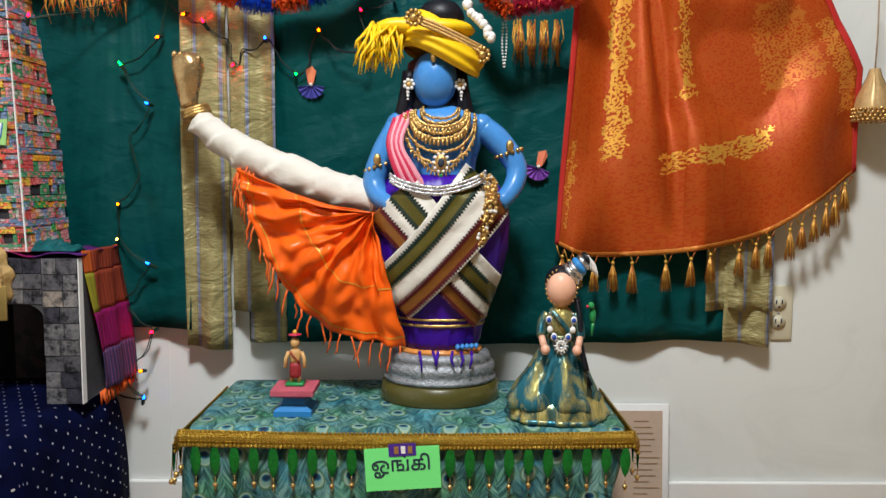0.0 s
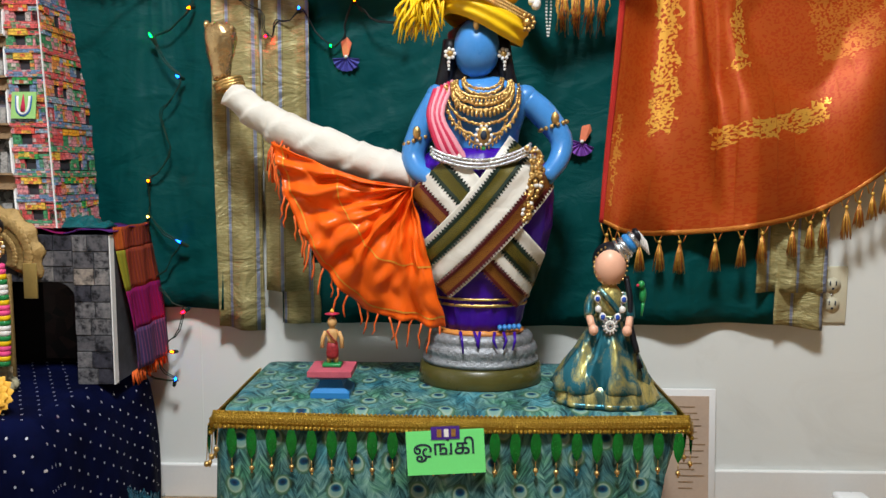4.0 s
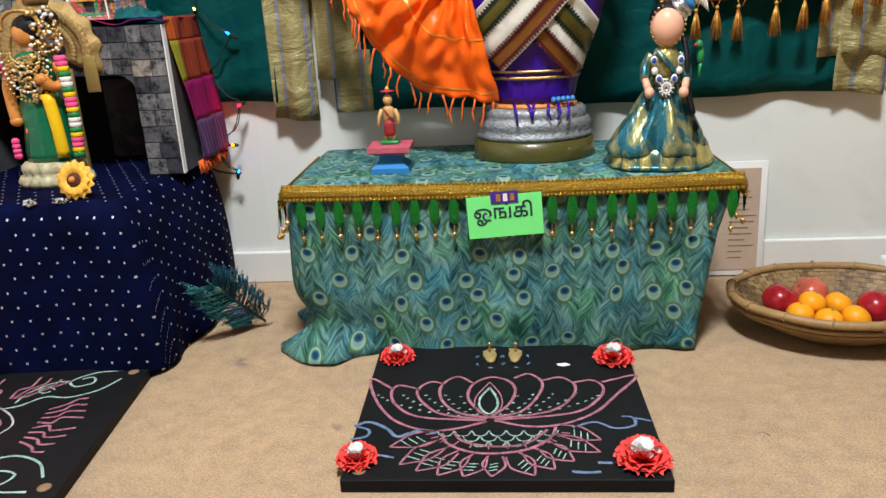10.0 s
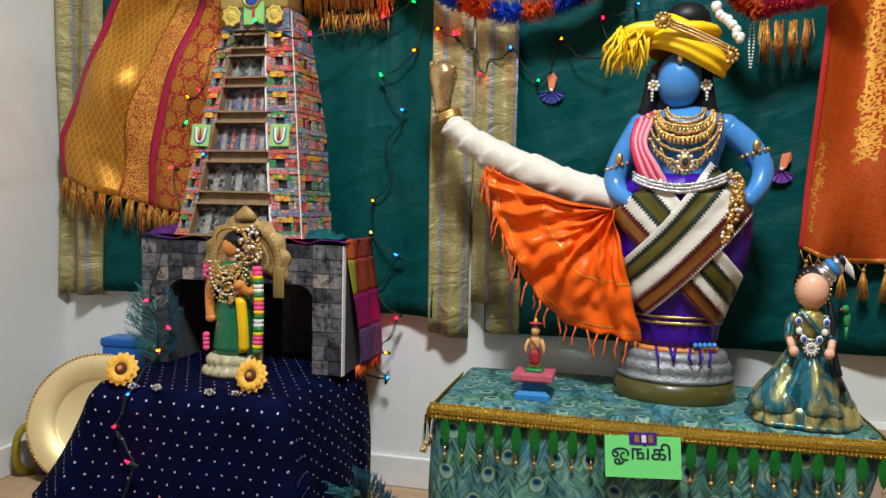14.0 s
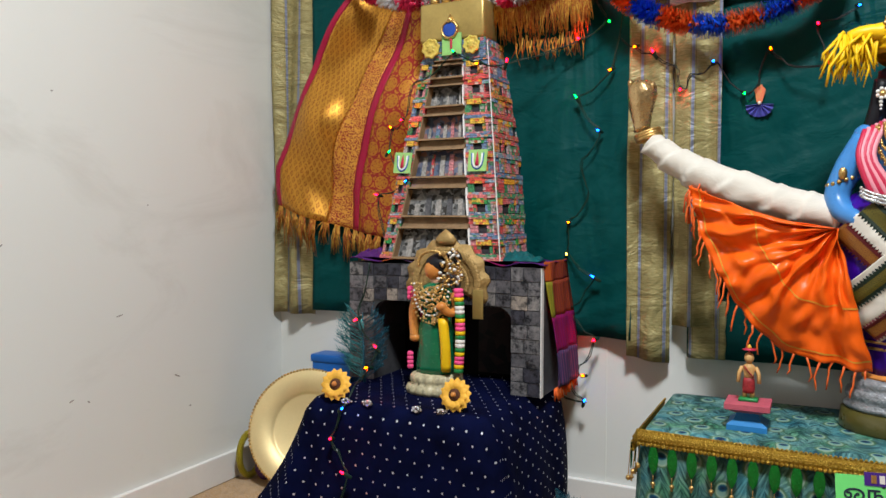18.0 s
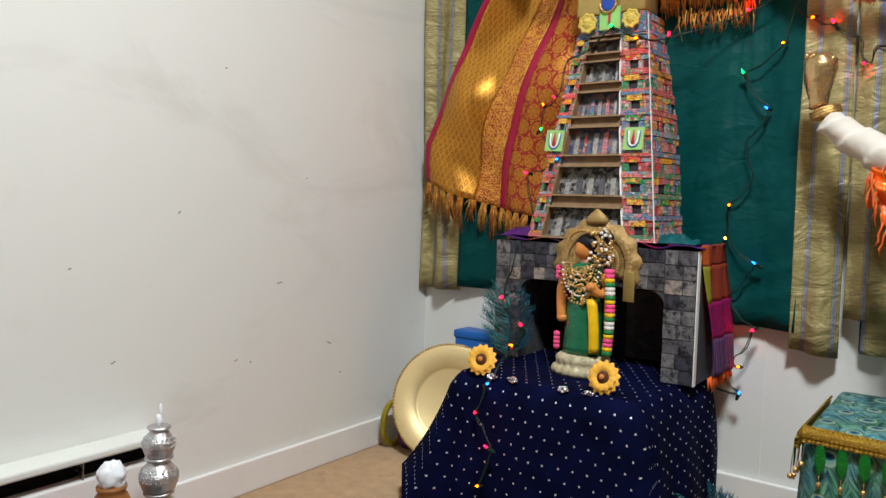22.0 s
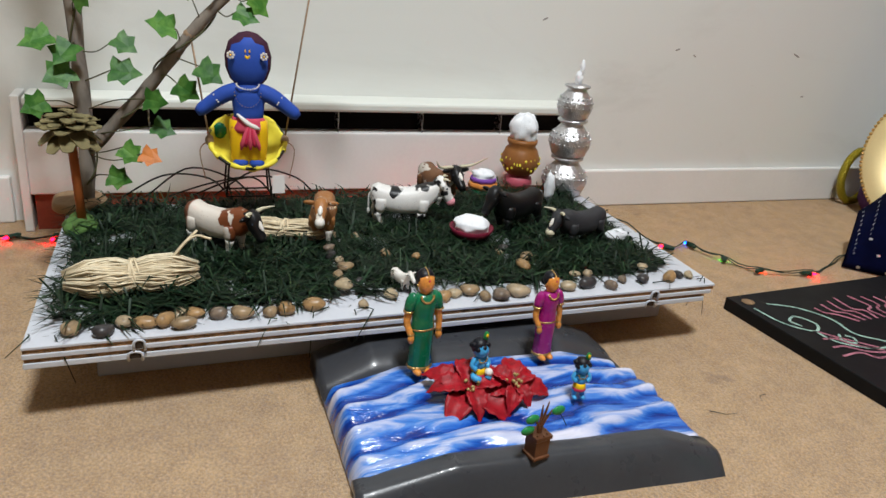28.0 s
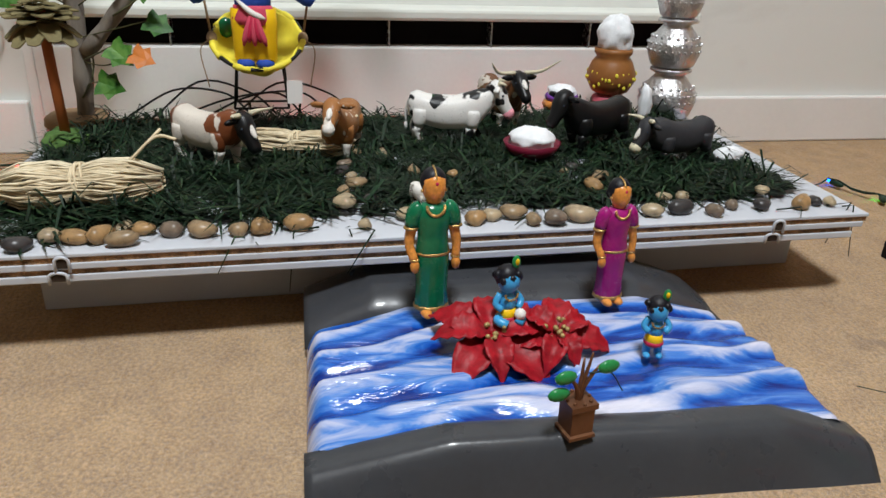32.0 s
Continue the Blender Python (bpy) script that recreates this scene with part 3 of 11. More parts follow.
CORNICE = striped_print("cornice_print", [(0.0, (0.13, 0.22, 0.36)), (0.24, (0.58, 0.09, 0.09)), (0.44, (0.24, 0.34, 0.42)), (0.58, (0.6, 0.17, 0.17)), (0.78, (0.07, 0.27, 0.14)), (0.9, (0.62, 0.26, 0.05))], 0.0042, 0.5)
PILASTER = striped_print("pilaster_print", [(0.0, (0.5, 0.07, 0.07)), (0.25, (0.14, 0.22, 0.36)), (0.42, (0.6, 0.24, 0.06)), (0.58, (0.05, 0.24, 0.1)), (0.72, (0.55, 0.22, 0.24)), (0.88, (0.4, 0.36, 0.34))], 0.0075, 0.4)
ROOF = striped_print("shrine_roof_print", [(0.0, (0.7, 0.32, 0.02)), (0.34, (0.03, 0.3, 0.07)), (0.6, (0.66, 0.42, 0.05)), (0.82, (0.6, 0.08, 0.05))], 0.006, 0.35)
NICHE = varied("dark_niche_print", (0.030, 0.027, 0.034), 0.5, amount=0.5, scale=120)
CARVING_PALE = varied("pale_carving_print", (0.36, 0.34, 0.32), 0.5, amount=0.7, scale=150, fine=420)
CARVING_GREY = varied("grey_carving_print", (0.10, 0.10, 0.11), 0.5, amount=0.7, scale=150, fine=420)
PHOTO = photo_print("carving_photo", (0.03, 0.028, 0.025), (0.16, 0.17, 0.18), (0.45, 0.44, 0.43), 110)
PHOTO_B = photo_print("painted_carving_photo", (0.05, 0.06, 0.1), (0.15, 0.22, 0.34), (0.45, 0.2, 0.12))
MINT = varied("mint_card", (0.30, 0.55, 0.18), 0.6, amount=0.12)
LIME = varied("green_paper", (0.17, 0.74, 0.2), 0.65, amount=0.05, scale=4)
INK = varied("dark_ink", (0.02, 0.03, 0.05), 0.6)
WHITE = varied("white_melamine", (0.53, 0.55, 0.60), 0.35, amount=0.05, scale=10)
PAPER = varied("white_paper", (0.78, 0.77, 0.76), 0.7, amount=0.04)
KRAFT = varied("aged_paper", (0.5, 0.37, 0.28), 0.75, amount=0.12, scale=9)
CHIP = varied("chipboard", (0.33, 0.19, 0.095), 0.85, amount=0.9, scale=95, fine=420, bump=0.8, depth=0.002)
GREY = varied("grey_paint", (0.042, 0.044, 0.05), 0.3, amount=0.2, coat=0.2)
WATER = water_paint()
GRASS = island_random("plastic_grass", [(0.0, (0.001, 0.004, 0.003)), (0.6, (0.003, 0.012, 0.008)), (0.88, (0.007, 0.030, 0.014)), (1.0, (0.04, 0.075, 0.03))], 0.48, spec=0.14)
PEBBLE = tile_random("river_pebble", [(0.0, (0.30, 0.21, 0.12)), (0.22, (0.40, 0.31, 0.2)), (0.42, (0.05, 0.045, 0.045)), (0.56, (0.36, 0.22, 0.10)), (0.72, (0.2, 0.15, 0.11)), (0.86, (0.42, 0.33, 0.21))], 0.32, 55, soft=0.55)
RAFFIA = island_random("raffia_straw", [(0.0, (0.60, 0.46, 0.27)), (1.0, (0.90, 0.80, 0.59))], 0.7)
WICKER = island_random("wicker", [(0.0, (0.08, 0.04, 0.018)), (0.6, (0.25, 0.14, 0.06)), (1.0, (0.38, 0.26, 0.12))], 0.55)
CANE = wood("cane_rim", (0.26, 0.145, 0.055), (0.46, 0.30, 0.14), 60, 0.45, (1, 1, 1))
TOWER_GOLD = varied("gold_card", (0.5, 0.36, 0.12), 0.38, 0.6, 0.2, 20, 200)
ARCH_WOOD = varied("antique_gold_resin", (0.42, 0.27, 0.1), 0.45, 0.3, 0.35, 60, 260, 0.6, depth=0.003)
BARK = wood("grey_bark", (0.15, 0.13, 0.11), (0.36, 0.31, 0.26), 70, 0.85, (1, 1, 0.3))
SLICE = wood("wood_slice", (0.25, 0.15, 0.08), (0.5, 0.36, 0.22), 40, 0.8, (1, 1, 1))
ORANGE_STICK = wood("orange_stick", (0.3, 0.08, 0.02), (0.45, 0.13, 0.03), 60, 0.6)
IVY = leaf_skin()
IVY_AUTUMN = varied("autumn_leaf", (0.5, 0.15, 0.02), 0.5)
VINE = varied("vine_stem", (0.07, 0.07, 0.03), 0.6)
SUCCULENT = varied("felt_green_brown", (0.19, 0.16, 0.075), 0.8, amount=0.35, scale=60)
ROPE = varied("jute_twine", (0.36, 0.25, 0.16), 0.9, amount=0.3, scale=200)
DISC_YELLOW = varied("yellow_foam_disc", (0.62, 0.45, 0.09), 0.55, amount=0.3, scale=90)
YELLOW_PL = varied("yellow_felt", (0.8, 0.68, 0.06), 0.6, amount=0.12)
# near-black backing for recesses; the heater slot's shade is in this colour
DARK = varied("painted_recess_dark", (0.006, 0.004, 0.0035), 0.7, amount=0.3, spec=0.1)
RED_GAP = varied("copper_red_base", (0.30, 0.06, 0.035), 0.5, amount=0.3)
WIRE = varied("green_wire", (0.008, 0.03, 0.018), 0.45)
WIRE_DARK = varied("dark_wire", (0.01, 0.012, 0.012), 0.45)
RED_PAPER = varied("red_tissue_paper", (0.86, 0.07, 0.06), 0.8, amount=0.25, scale=60)
POINSETTIA = varied("red_velvet_petal", (0.33, 0.006, 0.014), 0.5, amount=0.55, scale=90, fine=260, bump=0.5)
ORANGE_FRUIT = varied("orange_peel", (0.85, 0.33, 0.01), 0.4, amount=0.1, scale=20, fine=500, bump=0.4)
APPLE = varied("apple_skin", (0.36, 0.012, 0.02), 0.25, amount=0.55, scale=35, fine=120, bump=0.03, coat=0.2)
APPLE_PINK = varied("pink_apple_skin", (0.5, 0.1, 0.06), 0.25, amount=0.5, scale=35, fine=120, bump=0.03, coat=0.2)
SUN_PETAL = varied("sunflower_petal", (0.9, 0.47, 0.06), 0.55, amount=0.25, scale=60)
SUN_HEART = varied("sunflower_heart", (0.10, 0.035, 0.015), 0.8, amount=0.5, scale=200)
TEAL_GLIT = glitter("teal_glitter", (0.012, 0.15, 0.17), (0.25, 0.8, 0.8), 0.4)
BLUE_GLIT = glitter("blue_glitter", (0.006, 0.09, 0.15), (0.1, 0.5, 0.7), 0.4)
GREEN_SEQ = varied("green_sequin_leaf", (0.004, 0.16, 0.022), 0.25, 0.3, 0.4, 90, 300, 0.3)
def shot_silk(name, warp, weft, cover):
    """Two-tone silk: the gold sheen of the weft is painted into the colour as soft streaks."""
    m = shader(name, 0.3, 0.6, spec=0.6)
    n = Net(m)
    streak = n.noise(26, 3, 0.6, vec=n.scaled(n.coords(), 1.3, 1.3, 0.45), distort=0.9)
    weave = n.noise(520, 2, vec=n.scaled(n.coords(), 1, 1, 0.5))
    f = n.ramp(n.math("ADD", streak, n.math("MULTIPLY", n.math("SUBTRACT", weave, 0.5), 0.25)), [(1 - cover - 0.08, (0, 0, 0)), (1 - cover + 0.12, (1, 1, 1))])
    n.colour(n.mix(f, warp, weft))
    n.bump(n.math("ADD", n.noise(34, 3, 0.5, vec=n.scaled(n.coords(), 1, 1, 0.5), distort=0.6), n.math("MULTIPLY", weave, 0.02)), 0.8, 0.006)
    return m


TEAL_BROC = shot_silk("teal_gold_silk", (0.014, 0.125, 0.17), (0.46, 0.40, 0.13), 0.46)
TEAL_DEEP = shot_silk("gold_shot_hem", (0.05, 0.10, 0.08), (0.62, 0.50, 0.16), 0.52)
FAN_BLUE = varied("blue_violet_paper", (0.06, 0.06, 0.3), 0.6, amount=0.15)
FAN_PURPLE = varied("purple_paper", (0.2, 0.06, 0.36), 0.6, amount=0.15)
FAN_ORANGE = varied("coral_paper", (0.75, 0.2, 0.1), 0.6, amount=0.15)
TINSEL_O = island_random("orange_tinsel", [(0.0, (0.85, 0.09, 0.012)), (1.0, (0.98, 0.24, 0.05))], 0.4)
TINSEL_B = island_random("blue_tinsel", [(0.0, (0.008, 0.05, 0.6)), (1.0, (0.03, 0.18, 0.95))], 0.3)
TINSEL_R = island_random("red_tinsel", [(0.0, (0.5, 0.01, 0.05)), (1.0, (0.85, 0.06, 0.15))], 0.35)
TINSEL_W = island_random("white_tinsel", [(0.0, (0.6, 0.55, 0.55)), (1.0, (0.85, 0.85, 0.85))], 0.35)
COTTON = varied("cotton_wool", (0.80, 0.82, 0.85), 0.95, amount=0.06, scale=60, fine=240, bump=0.35, depth=0.0015)
CLAY = varied("brown_clay", (0.28, 0.11, 0.03), 0.45, amount=0.25)
BLUE_PL = varied("blue_plastic", (0.01, 0.12, 0.45), 0.4, amount=0.1)
SKY_BLUE = varied("sky_blue_paint", (0.03, 0.2, 0.48), 0.4, amount=0.12)
ROSE = varied("rose_paint", (0.5, 0.1, 0.14), 0.45, amount=0.2, scale=60)


def ribbed(name, a, b, pitch):
    """Handwoven cotton with warp stripes of two colours."""
    m = shader(name, 0.8, spec=0.15)
    n = Net(m)
    uv = n.coords("UV")
    sep = n.node("ShaderNodeSeparateXYZ")
    n.link(uv, sep.inputs[0])
    s = n.math("SINE", n.math("MULTIPLY", sep.outputs[0], 6.2832 / pitch))
    n.colour(n.mix(n.ramp(s, [(0.45, (0, 0, 0)), (0.55, (1, 1, 1))]), n.mix(n.noise(90, 3, vec=uv), a, tuple(c * 0.6 for c in a)), b))
    n.bump(n.math("ADD", s, n.noise(700, 2)), 0.3, 0.001)
    return m


WEAVE_O = ribbed("orange_weave", (0.5, 0.10, 0.015), (0.38, 0.07, 0.02), 0.009)
WEAVE_R = ribbed("rust_weave", (0.3, 0.05, 0.015), (0.2, 0.03, 0.025), 0.009)
WEAVE_M = ribbed("magenta_weave", (0.26, 0.006, 0.075), (0.17, 0.006, 0.10), 0.009)
WEAVE_N = ribbed("navy_weave", (0.05, 0.035, 0.11), (0.16, 0.05, 0.12), 0.009)
WEAVE_P = ribbed("violet_weave", (0.10, 0.015, 0.16), (0.05, 0.02, 0.13), 0.008)
WEAVE_Y = ribbed("yellow_green_weave", (0.28, 0.24, 0.02), (0.2, 0.2, 0.02), 0.009)
COW_WHITE = varied("white_toy_paint", (0.72, 0.69, 0.64), 0.45, amount=0.15, scale=80)
COW_BLACK = varied("black_toy_paint", (0.007, 0.007, 0.008), 0.4, amount=0.3)
COW_GREY = varied("grey_toy_paint", (0.032, 0.032, 0.036), 0.6, amount=0.3)
HORN = varied("horn_paint", (0.6, 0.55, 0.4), 0.5)
GREEN_TOY = varied("green_glaze", (0.005, 0.14, 0.06), 0.25, amount=0.3, scale=40, coat=0.4)
MAGENTA_TOY = varied("magenta_glaze", (0.3, 0.008, 0.15), 0.25, amount=0.3, scale=40, coat=0.4)
LEAF_TOY = varied("green_toy_leaf", (0.02, 0.22, 0.06), 0.3)
BRONZE = varied("bronze_paint", (0.16, 0.07, 0.035), 0.35, 0.5, 0.3, 60)
PINK_G = varied("pink_flower", (0.85, 0.08, 0.25), 0.6, amount=0.2, scale=90)
LOTUS = varied("cream_lotus_paint", (0.5, 0.44, 0.28), 0.4, amount=0.45, scale=90)
IVORY = varied("ivory_plastic", (0.62, 0.57, 0.42), 0.35, amount=0.05)
PLUG = varied("white_plastic", (0.78, 0.78, 0.78), 0.3, amount=0.04)
PEARL = varied("pearl_bead", (0.75, 0.72, 0.68), 0.25, amount=0.05)
GAUZE = varied("gold_organza", (0.55, 0.36, 0.16), 0.4, 0.3, 0.3, 30)
BULBS = [glow("bulb_red", (1.0, 0.0005, 0.004), 130), glow("bulb_orange", (1.0, 0.045, 0.0), 60), glow("bulb_green", (0.0, 0.9, 0.03), 34),
         glow("bulb_blue", (0.002, 0.06, 1.0), 30), glow("bulb_yellow", (1.0, 0.5, 0.06), 20)]


# ---- mesh helpers ----
def obj(name, bm, material, parent=None, label="", smooth=True):
    me = bpy.data.meshes.new(name)
    bmesh.ops.recalc_face_normals(bm, faces=bm.faces[:])
    bm.to_mesh(me)
    bm.free()
    for mt in material if isinstance(material, (list, tuple)) else [material]:
        me.materials.append(mt)
    if smooth:
        me.polygons.foreach_set("use_smooth", [True] * len(me.polygons))
    ob = new(name, me)
    if parent:
        ob.parent = parent
    if label:
        tagged(ob, label)
    return ob


def part(name, bm, material, parent, label="", smooth=True):
    return obj(name, bm, material, parent, label, smooth)


def thing(name, label, category, at=(0, 0, 0), group="", kind=""):
    ob = new(name)
    ob.empty_display_size = 0.05
    ob.matrix_world = at if isinstance(at, Matrix) else Matrix.Translation(at)
    return tagged(ob, label, category, group, kind)


def box(bm, x0, x1, y0, y1, z0, z1, bevel=0.0):
    made = bmesh.ops.create_cube(bm, size=1.0, matrix=Matrix.LocRotScale(((x0 + x1) / 2, (y0 + y1) / 2, (z0 + z1) / 2), None, (x1 - x0, y1 - y0, z1 - z0)))
    if bevel:
        edges = {e for v in made["verts"] for e in v.link_edges}
        bmesh.ops.bevel(bm, geom=list(edges), offset=bevel, segments=2, affect="EDGES", profile=0.5)
    return bm


def boxed(*a, bevel=0.0):
    return box(bmesh.new(), *a, bevel=bevel)


def sheet(bm, nu, nv, f, closed=False):
    """A grid of nu x nv cells through f(u, v), with u and v from 0 to 1 and UVs in the same."""
    uv = bm.loops.layers.uv.verify()
    g = [[bm.verts.new(f(i / nu, j / nv)) for i in range(nu + (0 if closed else 1))] for j in range(nv + 1)]
    for j in range(nv):
        for i in range(nu):
            k = (i + 1) % len(g[0])
            face = bm.faces.new((g[j][i], g[j][k], g[j + 1][k], g[j + 1][i]))
            for loop, (a, b) in zip(face.loops, ((i, j), (i + 1, j), (i + 1, j + 1), (i, j + 1))):
                loop[uv].uv = (a / nu, b / nv)
    return g


def lathe(bm, profile, seg=32, sx=1.0, sy=1.0, at=(0, 0, 0), wobble=None):
    """A turned body from (radius, height) pairs, closed at both ends."""
    rings = []
    for r, z in profile:
        rings.append([bm.verts.new((at[0] + (r + (wobble(a, z) if wobble else 0)) * sx * math.cos(a), at[1] + (r + (wobble(a, z) if wobble else 0)) * sy * math.sin(a), at[2] + z))
                      for a in (2 * math.pi * k / seg for k in range(seg))])
    for lo, hi in zip(rings, rings[1:]):
        for k in range(seg):
            bm.faces.new((lo[k], lo[(k + 1) % seg], hi[(k + 1) % seg], hi[k]))
    bm.faces.new(rings[0][::-1])
    bm.faces.new(rings[-1])
    return bm


def tube(bm, pts, radius, seg=8):
    """A round bar along pts; radius is one number or one for each point."""
    pts = [Vector(p) for p in pts]
    radii = radius if isinstance(radius, (list, tuple)) else [radius] * len(pts)
    rings, a = [], None
    for i, p in enumerate(pts):
        d = (pts[min(i + 1, len(pts) - 1)] - pts[max(i - 1, 0)]).normalized()
        if a is None:
            a = d.orthogonal()
        a = a - d * a.dot(d)
        a = a.normalized() if a.length > 1e-6 else d.orthogonal().normalized()
        b = d.cross(a)
        rings.append([bm.verts.new(p + radii[i] * (math.cos(t) * a + math.sin(t) * b)) for t in (2 * math.pi * k / seg for k in range(seg))])
    for lo, hi in zip(rings, rings[1:]):
        for k in range(seg):
            bm.faces.new((lo[k], lo[(k + 1) % seg], hi[(k + 1) % seg], hi[k]))
    bm.faces.new(rings[0][::-1])
    bm.faces.new(rings[-1])
    return bm


def curve_pts(ctrl, n=24):
    """Points along a smooth line through ctrl."""
    c = [Vector(p) for p in ctrl]
    c = [2 * c[0] - c[1]] + c + [2 * c[-1] - c[-2]]
    out, spans = [], len(c) - 3
    for k in range(n + 1):
        s = min(k / n * spans, spans - 1e-6)
        i, t = int(s), s - int(s)
        p0, p1, p2, p3 = c[i:i + 4]
        out.append(0.5 * (2 * p1 + (p2 - p0) * t + (2 * p0 - 5 * p1 + 4 * p2 - p3) * t * t + (3 * p1 - p0 - 3 * p2 + p3) * t ** 3))
    return out


UNIT = {}


def unit_ball(u, v):
    """Points and faces of a unit sphere of u by v cells."""
    if (u, v) not in UNIT:
        pts = [(0, 0, -1)] + [(math.sin(math.pi * j / v) * math.cos(2 * math.pi * i / u), math.sin(math.pi * j / v) * math.sin(2 * math.pi * i / u), -math.cos(math.pi * j / v))
                              for j in range(1, v) for i in range(u)] + [(0, 0, 1)]
        at = lambda j, i: 1 + (j - 1) * u + i % u
        faces = [(0, at(1, i + 1), at(1, i)) for i in range(u)] + [(len(pts) - 1, at(v - 1, i), at(v - 1, i + 1)) for i in range(u)]
        faces += [(at(j, i), at(j, i + 1), at(j + 1, i + 1), at(j + 1, i)) for j in range(1, v - 1) for i in range(u)]
        UNIT[u, v] = pts, faces
    return UNIT[u, v]


def ball(bm, at, r, sx=1, sy=1, sz=1, u=12, v=8, m=None):
    pts, faces = unit_ball(u, v)
    vs = []
    for x, y, z in pts:
        p = Vector((at[0] + x * r * sx, at[1] + y * r * sy, at[2] + z * r * sz))
        vs.append(bm.verts.new(m @ p if m else p))
    for f in faces:
        bm.faces.new([vs[k] for k in f])
    return bm


def thick(ob, t, offset=0.0):
    mod = ob.modifiers.new("thickness", "SOLIDIFY")
    mod.thickness, mod.offset = t, offset
    return ob



class Merge:
    """Gathers pieces with materials of their own into one mesh."""

    def __init__(self):
        self.verts, self.faces, self.index, self.flat, self.mats = [], [], [], [], []

    def add(self, piece, material, smooth=True):
        if material not in self.mats:
            self.mats.append(material)
        bmesh.ops.recalc_face_normals(piece, faces=piece.faces[:])
        n, k = len(self.verts), self.mats.index(material)
        piece.verts.index_update()
        self.verts.extend(v.co[:] for v in piece.verts)
        for f in piece.faces:
            self.faces.append([n + v.index for v in f.verts])
            self.index.append(k)
            self.flat.append(smooth)
        piece.free()
        return self

    def done(self, name, label, category, at=None, group=""):
        me = bpy.data.meshes.new(name)
        me.from_pydata(self.verts, [], self.faces)
        me.polygons.foreach_set("material_index", self.index)
        me.polygons.foreach_set("use_smooth", self.flat)
        for mt in self.mats:
            me.materials.append(mt)
        ob = new(name, me)
        if at:
            ob.matrix_world = at
        return tagged(ob, label, category, group)


def V(*a):
    return Vector(a)


def rnd(a, b):
    return random.uniform(a, b)


def wave_noise(x, y, z=0.0):
    return noise.noise(Vector((x, y, z)))


# ---- room shell ----
WX, WY, CEIL = -1.52, 1.645, 2.40
tagged(obj("floor", boxed(WX - 0.1, 4.6, -4.6, WY + 0.1, -0.1, 0), CARPET, smooth=False), "tan cut-pile carpet floor with faint stains", "floor", kind="structure")
tagged(obj("wall_back", boxed(WX - 0.1, 4.6, WY, WY + 0.1, 0.0, CEIL), WALL, smooth=False), "off-white painted wall behind the display", "wall", kind="structure")
tagged(obj("wall_left", boxed(WX - 0.1, WX, -4.6, WY, 0.0, CEIL), WALL, smooth=False), "off-white painted side wall with grey scuffs", "wall", kind="structure")
# two unseen walls, set far out so that less light bounces back in
tagged(obj("wall_right", boxed(4.6, 4.7, -4.6, WY, 0.0, CEIL), WALL, smooth=False), "unseen off-white painted wall, set far off to weaken bounce light", "wall", kind="structure")
tagged(obj("wall_front", boxed(WX, 4.6, -4.7, -4.6, 0.0, CEIL), WALL, smooth=False), "unseen off-white painted wall, set far off to weaken bounce light", "wall", kind="structure")
tagged(obj("ceiling", boxed(WX - 0.1, 4.7, -4.7, WY + 0.1, CEIL, CEIL + 0.1), WALL, smooth=False), "flat white ceiling", "ceiling", kind="structure")
for x0, x1, y0, y1 in ((WX, WX + 0.012, 0.78, WY), (WX, WX + 0.012, -4.6, -0.14), (WX + 0.012, 4.6, WY - 0.012, WY)):
    tagged(obj("baseboard", boxed(x0, x1, y0, y1, 0.0, 0.072, bevel=0.003), TRIM, smooth=False), "white painted baseboard along the carpet", "baseboard", kind="structure")
# hairline joint in the plaster between the hangings
tagged(obj("trim", boxed(-0.598, -0.596, WY - 0.0012, WY + 0.001, 0.07, 1.2), PANEL, smooth=False), "thin vertical seam in the wall paint", "trim", kind="structure")

wl = bpy.data.objects["wall_left"]
SCUFF = varied("grey_scuff", (0.33, 0.31, 0.29), 0.7, amount=0.3)
for y_, z_, l_, tilt_ in ((0.98, 0.30, 0.012, 20), (1.02, 0.29, 0.008, -30), (1.26, 0.30, 0.02, -25), (0.62, 0.52, 0.008, 10), (0.95, 0.92, 0.006, 0), (1.1, 0.46, 0.02, 12), (0.84, 0.62, 0.010, 40), (1.3, 0.22, 0.008, 0), (0.7, 0.34, 0.012, 25), (1.18, 0.7, 0.005, 0)):
    sc = part("scuff_mark", ball(bmesh.new(), (0, 0, 0), 1.0, 0.0006, l_ / 2, 0.0016, 10, 6), SCUFF, wl)
    sc.matrix_local = pose(WX + 0.0002, y_, z_, tilt_, 0, 0)
# ceiling lamp, above the camera
lamp = thing("ceiling_lamp", "round white ceiling lamp with glass bowl", "lamp", (LAMP[0], LAMP[1], CEIL))
part("base", lathe(bmesh.new(), [(0.17, -0.03), (0.17, 0.0)], 32), TRIM, lamp)
part("bowl", lathe(bmesh.new(), [(0.02, -0.075), (0.09, -0.066), (0.14, -0.045), (0.16, -0.03)], 32), glow("lamp_glass", (1.0, 0.93, 0.85), 1.5), lamp)

# ---- wall heater with panel above ----
heater = thing("wall_heater", "white baseboard heater with dark slot and reddish base", "heater", (WX, 0.3, 0))
Y0, Y1 = -0.405, 0.475
part("top_ledge", boxed(0.0, 0.062, Y0, Y1, 0.186, 0.201, bevel=0.004), PANEL, heater, smooth=False)
# the slot's shade is painted onto its back
part("slot_back", boxed(0.0, 0.02, Y0, Y1, 0.14, 0.186), DARK, heater, "back of the air slot, painted dark for its shade", smooth=False)
